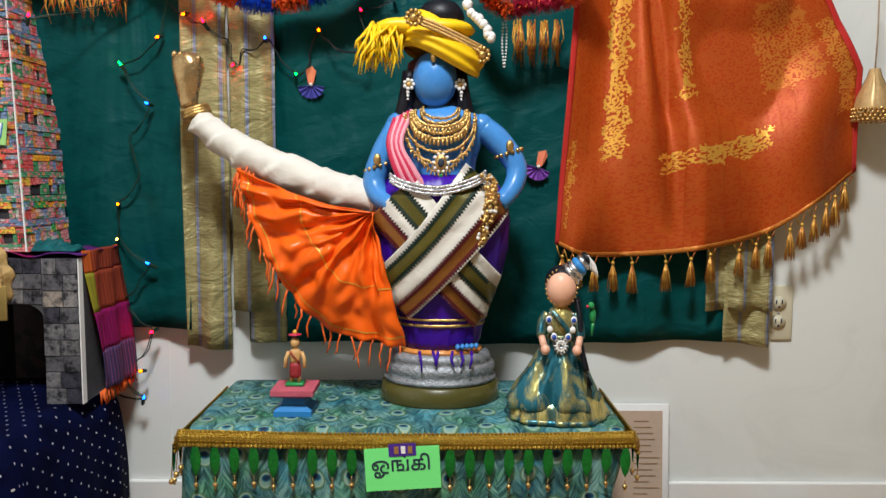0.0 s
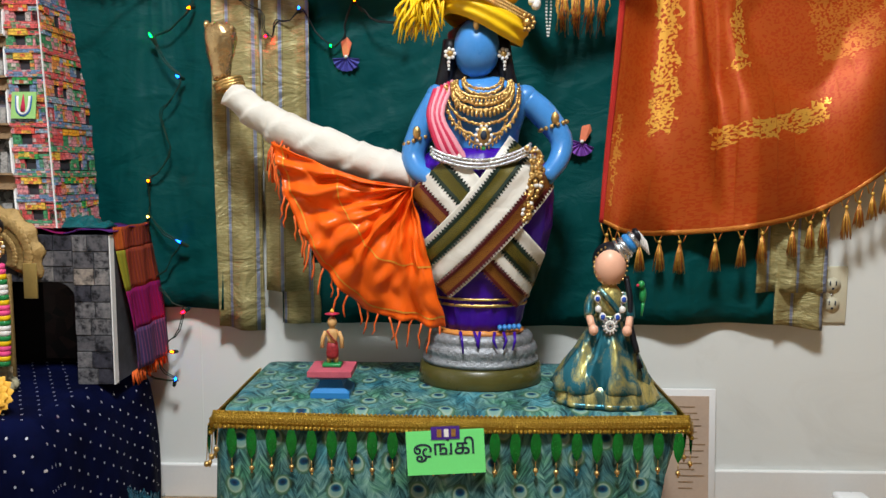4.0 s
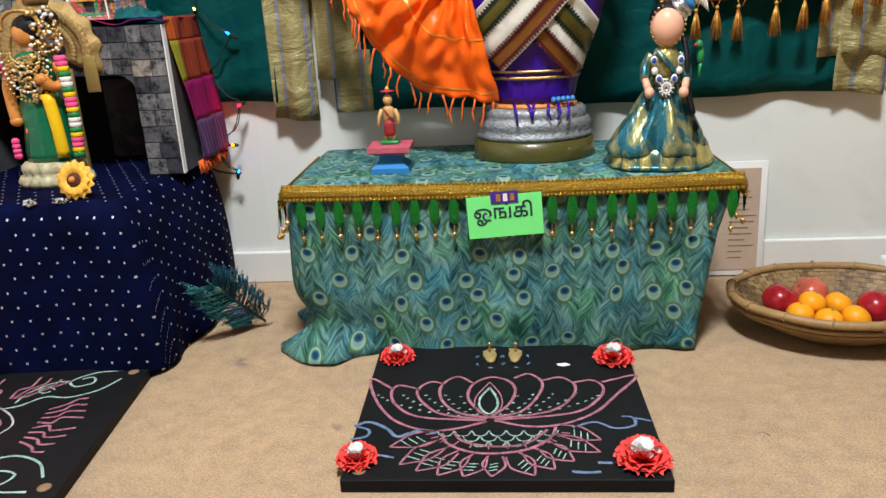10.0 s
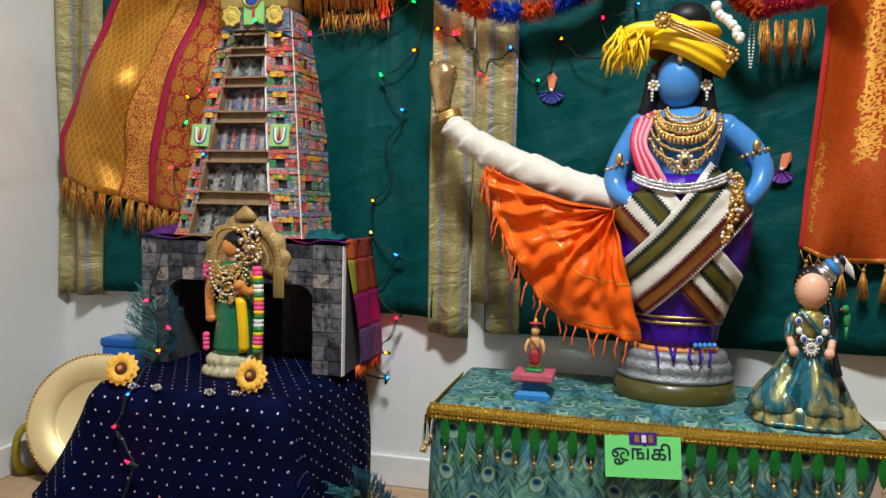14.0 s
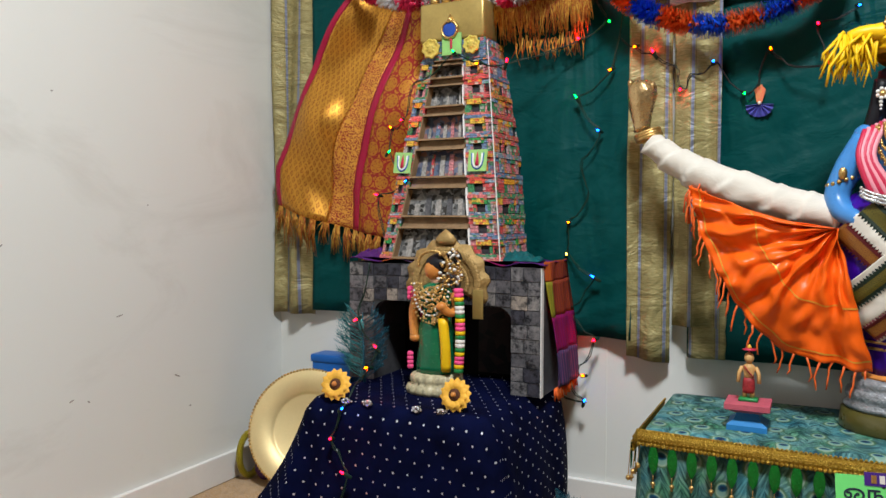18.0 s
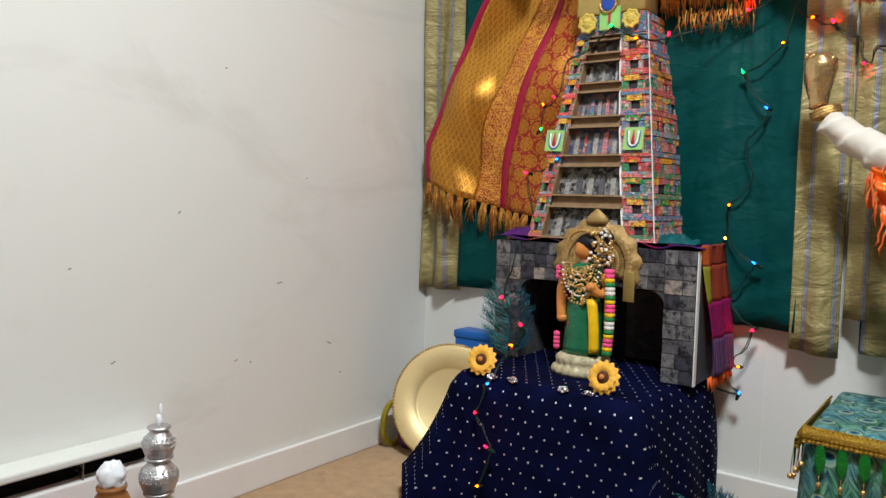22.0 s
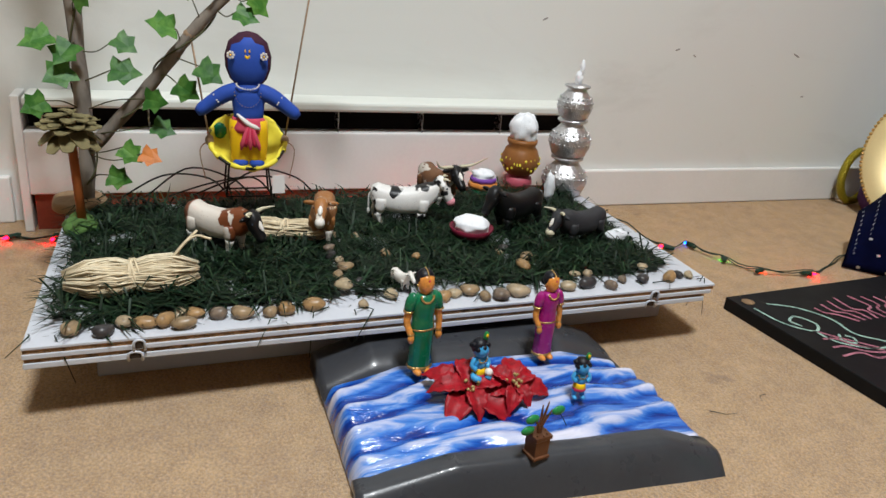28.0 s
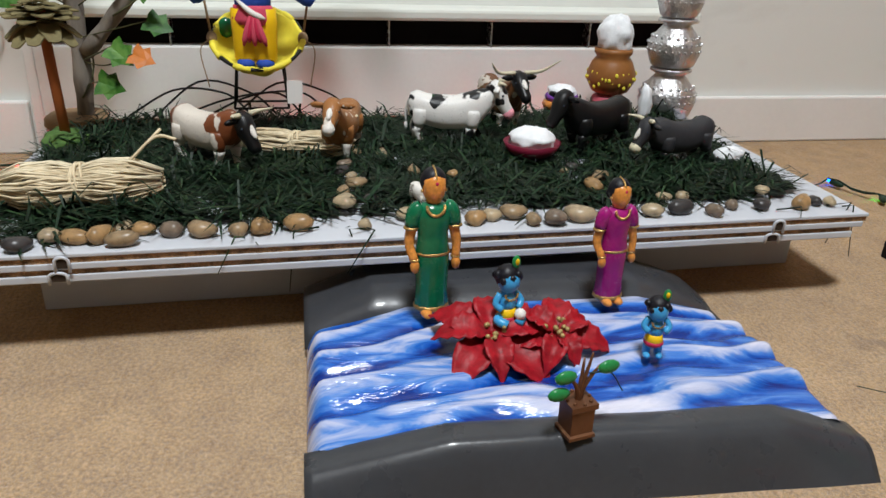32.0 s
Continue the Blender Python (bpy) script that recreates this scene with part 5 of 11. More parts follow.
# ---- peacock table ----
def draped(x0, x1, y0, y1, zt, zb, fold, flare, seed, rim=0.02, nper=180, nv=26, top_rings=8, pull=None, skew=0.0):
    """A cloth over a box-like stand: flat top and hanging skirt with folds; UVs in metres."""
    bm = bmesh.new()
    uv = bm.loops.layers.uv.verify()
    w, d = x1 - x0, y1 - y0
    per = 2 * (w + d)

    def edge(s):
        s = (s % 1.0) * per
        if s < w:
            return V(x0 + s, y0, 0), V(0, -1, 0)
        s -= w
        if s < d:
            return V(x1, y0 + s, 0), V(1, 0, 0)
        s -= d
        if s < w:
            return V(x1 - s, y1, 0), V(0, 1, 0)
        s -= w
        return V(x0, y1 - s, 0), V(-1, 0, 0)

    def smooth_edge(s):
        p, nrm = V(0, 0, 0), V(0, 0, 0)
        for k in (-2, -1, 0, 1, 2):
            q, m_ = edge(s + k * 0.0035)
            p += q / 5
            nrm += m_ / 5
        return p, nrm.normalized()

    c = V((x0 + x1) / 2, (y0 + y1) / 2, zt)
    rows, coords = [], []
    for j in range(top_rings + 1):
        t = j / top_rings
        row, cc = [], []
        for i in range(nper):
            p, nrm = smooth_edge(i / nper)
            q = V(c.x + (p.x - c.x) * t, c.y + (p.y - c.y) * t, zt + 0.0015 * wave_noise(p.x * t * 9, p.y * t * 9, seed))
            row.append(bm.verts.new(q))
            cc.append((q.x, q.y))
        rows.append(row)
        coords.append(cc)
    for j in range(1, nv + 1):
        h = j / nv
        row, cc = [], []
        for i in range(nper):
            s = i / nper
            p, nrm = smooth_edge(s)
            f = math.sin(s * per * 38 + 2 * wave_noise(s * per * 6, seed)) * 0.55 + wave_noise(s * per * 9, h * 1.5, seed) * 0.9
            out = rim * math.sin(min(1, h * 6) * 1.57) + flare * h ** 2 + fold * h * f
            z = zt - (zt - zb(s, h)) * h
            q = p + nrm * (out + (pull(p, nrm, h) if pull else 0.0))
            q.x -= skew * h * max(0.0, (p.x - x0) / w - 0.55) ** 1.3
            row.append(bm.verts.new((q.x, q.y, z + 0.004 * (h == 1) * f)))
            if nrm.y < -0.5:
                cc.append((q.x, y0 - (zt - z)))
            elif abs(nrm.x) > 0.5:
                cc.append((p.x + math.copysign(zt - z, nrm.x) , q.y - 0.0 * z))
            else:
                cc.append((q.x, y1 + (zt - z)))
        rows.append(row)
        coords.append(cc)
    for j in range(len(rows) - 1):
        for i in range(nper):
            k = (i + 1) % nper
            if j == 0:
                continue
            face = bm.faces.new((rows[j][i], rows[j][k], rows[j + 1][k], rows[j + 1][i]))
            for l, cxy in zip(face.loops, (coords[j][i], coords[j][k], coords[j + 1][k], coords[j + 1][i])):
                l[uv].uv = cxy
    face = bm.faces.new(rows[1])
    for l, cxy in zip(face.loops, coords[1]):
        l[uv].uv = cxy
    bmesh.ops.delete(bm, geom=rows[0], context="VERTS")
    return bm


TX0, TX1, TY0, TY1, TZ = -0.437, 0.283, 1.285, 1.585, 0.306


def hem_pool(p, nrm, h):
    """The skirt tucks in low at both sides and spills over the carpet at one corner."""
    corner = max(0.0, 1 - abs(p.x + 0.40) / 0.12) * (nrm.y < 0.3)
    edge = max(0.0, 1 - (p.x - TX0) / 0.06) * (nrm.x < -0.2)
    right = max(0.0, (p.x - 0.12) / 0.17) * 0.8
    mid = 0.012 * math.cos((p.x + 0.08) * 4.2) * (nrm.y < -0.5)
    tuck = 0.032 * math.exp(-((h - 0.82) / 0.13) ** 2) * max(edge, 0.5 * corner)
    frill = 0.006 * math.sin(p.x * 120 + p.y * 90) * max(0.0, h - 0.88) * 8
    return mid - tuck + corner * max(0.0, h - 0.88) * 8 * 0.042 + frill * corner - 0.05 * right * h * (nrm.x > 0.3)


table = thing("display_table", "low box table hidden under its cloth", "table", ((TX0 + TX1) / 2, (TY0 + TY1) / 2, 0), "display tables")
part("box", boxed(-0.32, 0.26, -0.12, 0.135, 0.0, TZ - 0.004), CARD, table, smooth=False)
cloth = obj("peacock_tablecloth", draped(TX0, TX1, TY0, TY1, TZ, lambda s, h: 0.004, 0.020, 0.004, 3.0, 0.012, 260, 30, pull=hem_pool, skew=0.12), PEACOCK)
thick(tagged(cloth, "peacock-feather printed tablecloth with hem pooling on carpet", "tablecloth"), 0.0015)
# gold lace trim with green leaf pendants round the edge
trim_ = thing("leaf_trim", "gold lace trim with green sequin leaves and bells", "trim", (0, 0, 0))


def rim_point(a):
    """Along the table's rim, from the back left corner over the front to the back right; a in metres."""
    w, d = TX1 - TX0 + 0.024, TY1 - TY0
    x0, y0 = TX0 - 0.012, TY0 - 0.016
    if a < d:
        return V(x0, y0 + d - a, 0), V(-1, 0, 0)
    a -= d
    if a < w:
        x = x0 + a
        return V(x, y0 - 0.012 * math.cos((x + 0.08) * 4.2) - 0.001, 0), V(0, -1, 0)
    a -= w
    return V(x0 + w, y0 + a, 0), V(1, 0, 0)


LEN = 2 * (TY1 - TY0) + TX1 - TX0 + 0.028
lace = bmesh.new()


def lace_point(u, v):
    p, nrm = rim_point(u * LEN)
    sag = 0.006 * math.sin(u * LEN * 7)
    side = 0.014 * abs(nrm.x)
    return V(p.x, p.y, TZ + 0.004 - side - 0.024 * v + sag * 0.3 + 0.0018 * (v == 1) * math.sin(u * LEN * 420)) + nrm * (0.004 + 0.003 * math.sin(v * 3.14))


sheet(lace, 330, 4, lace_point)
thick(part("lace", lace, LACE, trim_, "braided gold lace band"), 0.002)
bm = bmesh.new()
for k in range(int(LEN / 0.0068)):
    p, nrm = rim_point(k * 0.0068)
    p = p - V(0, 0, 0.014 * abs(nrm.x))
    ball(bm, p + nrm * 0.006 + V(0, 0, TZ - 0.020), 0.0036, u=8, v=5)
    for row in (0.0, 0.0075):
        ball(bm, p + nrm * 0.0065 + V(0, 0, TZ - 0.0125 + row), 0.0026, 1, 1, 0.7, u=6, v=4)
    ball(bm, p + nrm * 0.005 + V(0, 0, TZ + 0.003), 0.0026, u=6, v=4)
part("bead_edge", bm, LACE, trim_)
for k in range(42):
    a = 0.015 + k * 0.0316
    if a > LEN - 0.01:
        break
    p, nrm = rim_point(a)
    side = V(-nrm.y, nrm.x, 0)
    top = p + nrm * 0.008 + V(0, 0, TZ - 0.022)
    bm = bmesh.new()
    hgt = 0.046 * rnd(0.93, 1.07)
    pts_l, pts_r, mids = [], [], []
    for j in range(7):
        t = j / 6
        wd = 0.0085 * math.sin(math.pi * (0.12 + 0.88 * t)) ** 0.7
        c = top + V(0, 0, -hgt * t)
        mids.append(bm.verts.new(c + nrm * 0.002))
        pts_l.append(bm.verts.new(c - side * wd))
        pts_r.append(bm.verts.new(c + side * wd))
    for j in range(6):
        bm.faces.new((pts_l[j], mids[j], mids[j + 1], pts_l[j + 1]))
        bm.faces.new((mids[j], pts_r[j], pts_r[j + 1], mids[j + 1]))
    leaf = part("leaf", bm, GREEN_SEQ, trim_)
    bm = bmesh.new()
    low = top + V(0, 0, -hgt)
    tube(bm, [low, low + V(0, 0, -0.012)], 0.0008, 4)
    ball(bm, low + V(0, 0, -0.015), 0.0042, u=8, v=6)
    ball(bm, low + V(0, 0, -0.021), 0.002, u=6, v=4)
    part("bell", bm, GOLD, leaf, "small gold bell")
bm = bmesh.new()
for k in range(3):
    c = V(TX0 - 0.022 + 0.008 * k, TY0 - 0.012, TZ - 0.02)
    tube(bm, [c, c + V(-0.004, 0, -0.06 + 0.012 * k)], 0.0009, 4)
    ball(bm, c + V(-0.004, 0, -0.066 + 0.012 * k), 0.005, u=8, v=6)
part("end_tassel", bm, GOLD, trim_)

# green name card pinned to the trim
card = thing("name_card", "bright green paper card with a handwritten Tamil word", "sign", pose(-0.083, TY0 - 0.043, 0.258, -4, -3.5, 0))
part("paper", boxed(-0.06, 0.06, -0.0006, 0.0006, -0.036, 0.032), LIME, card, smooth=False)
txt = bpy.data.curves.new("word", "FONT")
txt.body, txt.size, txt.align_x, txt.align_y, txt.extrude, txt.offset = "\u0b93\u0b99\u0bcd\u0b95\u0bbf", 0.031, "CENTER", "CENTER", 0.0002, 0.0004
txt.materials.append(INK)
word = new("word", txt)
word.parent = card
word.matrix_local = pose(-0.002, -0.0012, 0.004, 90)
part("sticker", boxed(-0.021, 0.023, -0.0016, -0.0006, 0.018, 0.038), varied("violet_sticker", (0.06, 0.02, 0.22), 0.4), card, smooth=False)
for k, mt in enumerate((GOLD, PEARL, GOLD)):
    part("sticker_mark", boxed(-0.012 + 0.011 * k, -0.005 + 0.011 * k, -0.0022, -0.0016, 0.022, 0.034), mt, card, smooth=False)


# ---- the large blue statue ----
SX, SY = -0.024, 1.475
statue = Merge()
statue.add(lathe(bmesh.new(), [(0.110, 0.0), (0.112, 0.004), (0.109, 0.034), (0.100, 0.037)], 48, sy=0.8, at=(SX, SY, TZ)), OLIVE_PAINT)
statue.add(lathe(bmesh.new(), [(0.100, 0.036), (0.105, 0.040), (0.105, 0.045), (0.098, 0.049), (0.101, 0.056), (0.103, 0.064), (0.099, 0.071), (0.092, 0.074), (0.095, 0.079), (0.094, 0.086), (0.088, 0.092), (0.02, 0.093)], 64, sy=0.8, at=(SX, SY, TZ), wobble=lambda a, z: 0.0016 * math.sin(a * 26) * (0.05 < z < 0.075)), SILVER_PAINT)
statue.add(lathe(bmesh.new(), [(0.078, 0.092), (0.078, 0.098), (0.03, 0.1)], 32, sy=0.72, at=(SX, SY - 0.006, TZ)), TERRA)
for k in range(5):
    statue.add(ball(bmesh.new(), (SX + 0.032 + 0.0085 * k, SY - 0.055 + 0.003 * k, TZ + 0.107), 0.006, 0.8, 1.5, 0.9, 8, 6), BLUE_SKIN)
SK = [(0.066, 0.402), (0.074, 0.42), (0.080, 0.45), (0.094, 0.49), (0.113, 0.54), (0.124, 0.59), (0.128, 0.64), (0.121, 0.685), (0.098, 0.715), (0.080, 0.724)]


def skirt_r(z):
    for (r0, z0), (r1, z1) in zip(SK, SK[1:]):
        if z <= z1:
            return r0 + (r1 - r0) * max(0, (z - z0) / (z1 - z0))
    return SK[-1][0]


statue.add(lathe(bmesh.new(), SK, 64, sy=0.72, at=(SX, SY, 0), wobble=lambda a, z: 0.003 * math.sin(a * 17 + z * 30) + 0.002 * math.sin(a * 31)), PURPLE)
statue.add(lathe(bmesh.new(), [(0.0835, 0.449), (0.084, 0.4515), (0.0835, 0.454)], 48, sy=0.73, at=(SX, SY, 0)), GOLD)
statue.add(lathe(bmesh.new(), [(0.088, 0.461), (0.0885, 0.463), (0.088, 0.465)], 48, sy=0.73, at=(SX, SY, 0)), GOLD)
# torso, neck, head
statue.add(lathe(bmesh.new(), [(0.07, 0.69), (0.062, 0.725), (0.066, 0.755), (0.078, 0.79), (0.084, 0.815), (0.074, 0.832), (0.045, 0.843), (0.026, 0.85), (0.024, 0.875)], 40, sy=0.62, at=(SX, SY, 0)), BLUE_SKIN)
HX, HZ = -0.036, 0.896
statue.add(ball(bmesh.new(), (HX, SY - 0.012, HZ), 0.043, 0.94, 1.0, 1.2, 28, 20), BLUE_SKIN)
statue.add(lathe(bmesh.new(), [(0.02, 0.815), (0.054, 0.82), (0.06, 0.85), (0.056, 0.89), (0.05, 0.93), (0.02, 0.95)], 30, sy=0.7, at=(HX + 0.002, SY + 0.022, 0), wobble=lambda a, z: 0.003 * math.sin(a * 13 + z * 60)), HAIR)
for s in (-1, 1):
    statue.add(tube(bmesh.new(), curve_pts([(HX + s * 0.044, SY - 0.006, 0.91), (HX + s * 0.05, SY - 0.008, 0.87), (HX + s * 0.058, SY - 0.006, 0.835), (HX + s * 0.066, SY + 0.0, 0.815)], 10), 0.0145, 10), HAIR)
    c = V(HX + s * 0.046, SY - 0.028, 0.885)
    for k in range(7):
        a = 6.28 * k / 7
        statue.add(ball(bmesh.new(), c + V(0.008 * math.cos(a), -0.002, 0.008 * math.sin(a)), 0.0036, u=6, v=4), PEARL)
    statue.add(ball(bmesh.new(), c, 0.006, u=8, v=6), GOLD)
    for k in range(3):
        statue.add(ball(bmesh.new(), c + V(s * 0.002, 0, -0.014 - 0.006 * k), 0.0035 - 0.0006 * k, u=6, v=4), PEARL)
# turban: wound rolls of yellow silk, bun, fringe and gold band
def turban_point(u, v):
    a = 6.2832 * u
    t = v
    wide = 0.066 + 0.014 * math.sin(math.pi * min(1, t * 1.25)) - 0.02 * t ** 3
    wrap = 0.0022 * math.sin(26 * t + 1.6 * math.sin(a) + 0.8 * math.cos(2 * a + 1)) * (1 - t * 0.4)
    return V(HX + 0.010 + (wide + wrap) * math.cos(a), SY - 0.004 + (wide * 0.88 + wrap) * math.sin(a), 0.926 + 0.072 * t - 0.026 * math.cos(a) * (1 - 0.3 * t) + 0.004 * math.sin(a * 2))


bm = bmesh.new()
sheet(bm, 56, 26, turban_point, closed=True)
statue.add(bm, YELLOW)
statue.add(ball(bmesh.new(), (HX + 0.010, SY, 0.985), 0.064, 1, 0.9, 0.3), YELLOW)
statue.add(ball(bmesh.new(), (HX + 0.010, SY + 0.01, 1.01), 0.042, 1.05, 1, 0.8), HAIR)
statue.add(tube(bmesh.new(), curve_pts([(HX - 0.045, SY - 0.04, 0.985), (HX - 0.075, SY - 0.045, 0.985), (HX - 0.1, SY - 0.045, 0.98)], 8), [0.016, 0.016, 0.014, 0.014, 0.013, 0.013, 0.012, 0.011, 0.01], 8), YELLOW)
for k in range(70):
    p = V(HX - rnd(0.055, 0.115), SY - rnd(0.035, 0.055), rnd(0.972, 0.99))
    q = p + V(rnd(-0.03, 0.012), rnd(-0.012, 0.01), -rnd(0.015, 0.05))
    e = q + V(rnd(-0.014, 0.010), 0, -rnd(0.01, 0.035))
    statue.add(tube(bmesh.new(), [p, q, e], [0.0032, 0.0028, 0.001], 4), YELLOW)
for k in range(34):
    t = k / 33
    c = V(HX - 0.036 + 0.118 * t, SY - 0.079 + 0.046 * t * t, 0.99 - 0.046 * t)
    for j in (-1, 0, 1):
        statue.add(ball(bmesh.new(), c + V(0.0, -0.003, 0.0055 * j + 0.002 * t), 0.0032, u=6, v=4), GOLD)
for c in ((HX - 0.036, SY - 0.084, 0.99), (HX + 0.084, SY - 0.036, 0.936)):
    for k in range(10):
        a = 6.28 * k / 10
        statue.add(ball(bmesh.new(), V(*c) + V(0.012 * math.cos(a), -0.002, 0.012 * math.sin(a)), 0.0042, u=6, v=4), GOLD)
    statue.add(ball(bmesh.new(), c, 0.008, u=8, v=6), GOLD)
for k in range(16):
    statue.add(ball(bmesh.new(), (HX + 0.05 + 0.0035 * k + rnd(-0.006, 0.006), SY - 0.03, 1.03 - 0.0042 * k + rnd(-0.006, 0.006)), 0.0085, u=7, v=5), PEARL)
statue.add(ball(bmesh.new(), (HX - 0.002, SY - 0.056, 0.929), 0.006, 0.9, 0.6, 1.6, 8, 6), GOLD)
# arms resting on the hips
for pts, rr in (([(SX - 0.078, SY - 0.004, 0.815), (SX - 0.103, SY - 0.008, 0.765), (SX - 0.122, SY - 0.012, 0.715), (SX - 0.112, SY - 0.03, 0.685), (SX - 0.085, SY - 0.055, 0.668)], (0.022, 0.024, 0.021, 0.019, 0.015)),
                ([(SX + 0.074, SY - 0.004, 0.812), (SX + 0.106, SY - 0.006, 0.785), (SX + 0.137, SY - 0.012, 0.742), (SX + 0.132, SY - 0.026, 0.705), (SX + 0.105, SY - 0.05, 0.672)], (0.023, 0.024, 0.02, 0.018, 0.015))):
    line = curve_pts(pts, 16)
    radii = [rr[min(4, int(k / 16 * 4))] + (rr[min(4, int(k / 16 * 4) + 1)] - rr[min(4, int(k / 16 * 4))]) * (k / 4 % 1) for k in range(17)]
    statue.add(tube(bmesh.new(), line, radii, 18), BLUE_SKIN)
    statue.add(ball(bmesh.new(), line[0], radii[0] * 1.04, 1, 1, 1, 18, 12), BLUE_SKIN)
    for k in range(14):
        a = 6.28 * k / 14
        c = line[6]
        statue.add(ball(bmesh.new(), c + V(0.0235 * math.cos(a), 0.0235 * math.sin(a), 0.008 * math.cos(a)), 0.0042, u=6, v=4), GOLD)
    statue.add(ball(bmesh.new(), line[6] + V(0, -0.025, 0.012), 0.008, 0.9, 0.5, 1.4, 8, 6), GOLD)
# striped stole over one shoulder
for k in range(6):
    statue.add(tube(bmesh.new(), curve_pts([(SX - 0.052 - 0.006 * k, SY - 0.03 - 0.001 * k, 0.838 - 0.003 * k), (SX - 0.072 - 0.004 * k, SY - 0.058, 0.78), (SX - 0.050 - 0.006 * k, SY - 0.068, 0.735), (SX - 0.028 - 0.007 * k, SY - 0.066, 0.70)], 12), 0.0058, 6), SCARLET if k % 2 else PINK)
# necklaces
for n_i, (wide, drop, bead, mt) in enumerate(((0.030, 0.020, 0.0024, GOLD), (0.034, 0.026, 0.0028, GOLD), (0.044, 0.030, 0.0034, GOLD), (0.048, 0.038, 0.0038, GOLD), (0.052, 0.046, 0.0042, GOLD), (0.061, 0.066, 0.0030, GOLD),
                                               (0.064, 0.084, 0.0030, GOLD), (0.046, 0.096, 0.0026, GOLD))):
    m_n = 64
    for k in range(m_n + 1):
        a = math.pi * k / m_n
        x, z = -wide * math.cos(a), 0.842 - 0.0024 * n_i - drop * math.sin(a) ** 0.8 + rnd(-0.0012, 0.0012)
        y = -0.052 * math.sqrt(max(0.05, 1 - (x / 0.088) ** 2)) - 0.004 - 0.006 * math.sin(a)
        statue.add(ball(bmesh.new(), (SX - 0.002 + x, SY + y, z), bead * rnd(0.7, 1.15), u=6, v=4), mt)
        if n_i in (2, 4, 6, 7) and k % 3 == 1:
            statue.add(ball(bmesh.new(), (SX - 0.002 + x, SY + y - 0.002, z - 0.0065), bead * 0.95, 0.8, 0.6, 1.5, 6, 4), mt)
statue.add(ball(bmesh.new(), (SX, SY - 0.062, 0.745), 0.0125, 0.9, 0.5, 1.25, 10, 8), GOLD)
statue.add(ball(bmesh.new(), (SX, SY - 0.067, 0.745), 0.0065, 0.9, 0.5, 1.3, 8, 6), INK)
for k in range(10):
    a = 6.28 * k / 10
    statue.add(ball(bmesh.new(), (SX + 0.013 * math.cos(a), SY - 0.062, 0.745 + 0.016 * math.sin(a)), 0.0034, u=6, v=4), PEARL)
for k in range(5):
    statue.add(ball(bmesh.new(), (SX, SY - 0.064, 0.722 - 0.007 * k), 0.004, u=6, v=4), SCARLET if k % 2 else LEAF_TOY)
# silver waist chain
for k in range(60):
    t = k / 59
    x = -0.088 + 0.165 * t
    for j in range(3):
        z = 0.724 - 0.022 * math.sin(math.pi * t) ** 0.7 - 0.006 * j + 0.012 * (t - 0.5) * (t > 0.5)
        statue.add(ball(bmesh.new(), (SX + x, SY - 0.088 * math.sqrt(max(0.03, 1 - (x / 0.128) ** 2)) - 0.010, z), 0.0034, u=6, v=4), SILVER)
# hanging gold ornament over the hip
for k in range(26):
    t = k / 25
    c = V(SX + 0.079 + 0.010 * math.sin(t * 5), SY - 0.090 + 0.006 * t, 0.722 - 0.122 * t)
    for j in range(5):
        statue.add(ball(bmesh.new(), c + V(rnd(-0.011, 0.011), rnd(-0.003, 0.003), rnd(-0.003, 0.003)), rnd(0.003, 0.0052), u=6, v=4), GOLD if rnd(0, 1) < 0.9 else PEARL)
# raised leg, wrapped in cream cotton, and golden foot
LEG = [(-0.120, 1.470, 0.672), (-0.159, 1.475, 0.681), (-0.233, 1.480, 0.699), (-0.308, 1.485, 0.725), (-0.382, 1.490, 0.758), (-0.437, 1.495, 0.790), (-0.476, 1.500, 0.824)]
leg_line = curve_pts(LEG, 110)
leg_r = [0.027 + 0.008 * math.sin(math.pi * min(1, k / 100)) for k in range(111)]
bm = bmesh.new()
tube(bm, leg_line, leg_r, 40)
bm.verts.ensure_lookup_table()
for k in range(111):
    for q in range(40):
        v_ = bm.verts[k * 40 + q]
        out = (v_.co - leg_line[k]).normalized()
        turn = k / 110 * 7.0 + q / 40 + 0.35 * wave_noise(k * 0.05, math.cos(q * 0.157) * 0.9, math.sin(q * 0.157) * 0.9)
        lap = turn % 1.0
        v_.co += out * (0.0055 * lap ** 1.5 * min(1, (1 - lap) * 9) - 0.0025 + 0.0034 * wave_noise(v_.co.x * 30, v_.co.y * 30, v_.co.z * 30))
statue.add(bm, CREAM)
ANK = V(-0.484, 1.503, 0.843)
for k in range(3):
    c = ANK.lerp(V(*LEG[-1]), 0.25 * k)
    ring = [c + V(0.0225 * math.cos(a), 0.0225 * math.sin(a), 0.008 * math.cos(a)) for a in (6.2832 * j / 20 for j in range(21))]
    statue.add(tube(bmesh.new(), ring, 0.0042, 6), GOLD)
FT = [(0.015, 0.0), (0.016, 0.012), (0.019, 0.03), (0.025, 0.05), (0.029, 0.075), (0.027, 0.092), (0.016, 0.102), (0.004, 0.104)]
statue.add(lathe(bmesh.new(), FT, 22, sy=0.75, at=(ANK.x - 0.012, ANK.y, ANK.z + 0.002), wobble=lambda a, z: 0.002 * math.sin(a * 5 + z * 90)), GOLD_FOIL)
for k in range(5):
    statue.add(ball(bmesh.new(), (ANK.x - 0.034 + 0.011 * k, ANK.y - 0.005, ANK.z + 0.100 - 0.002 * k), 0.0075, 0.8, 1, 1.1, 8, 6), GOLD_FOIL)
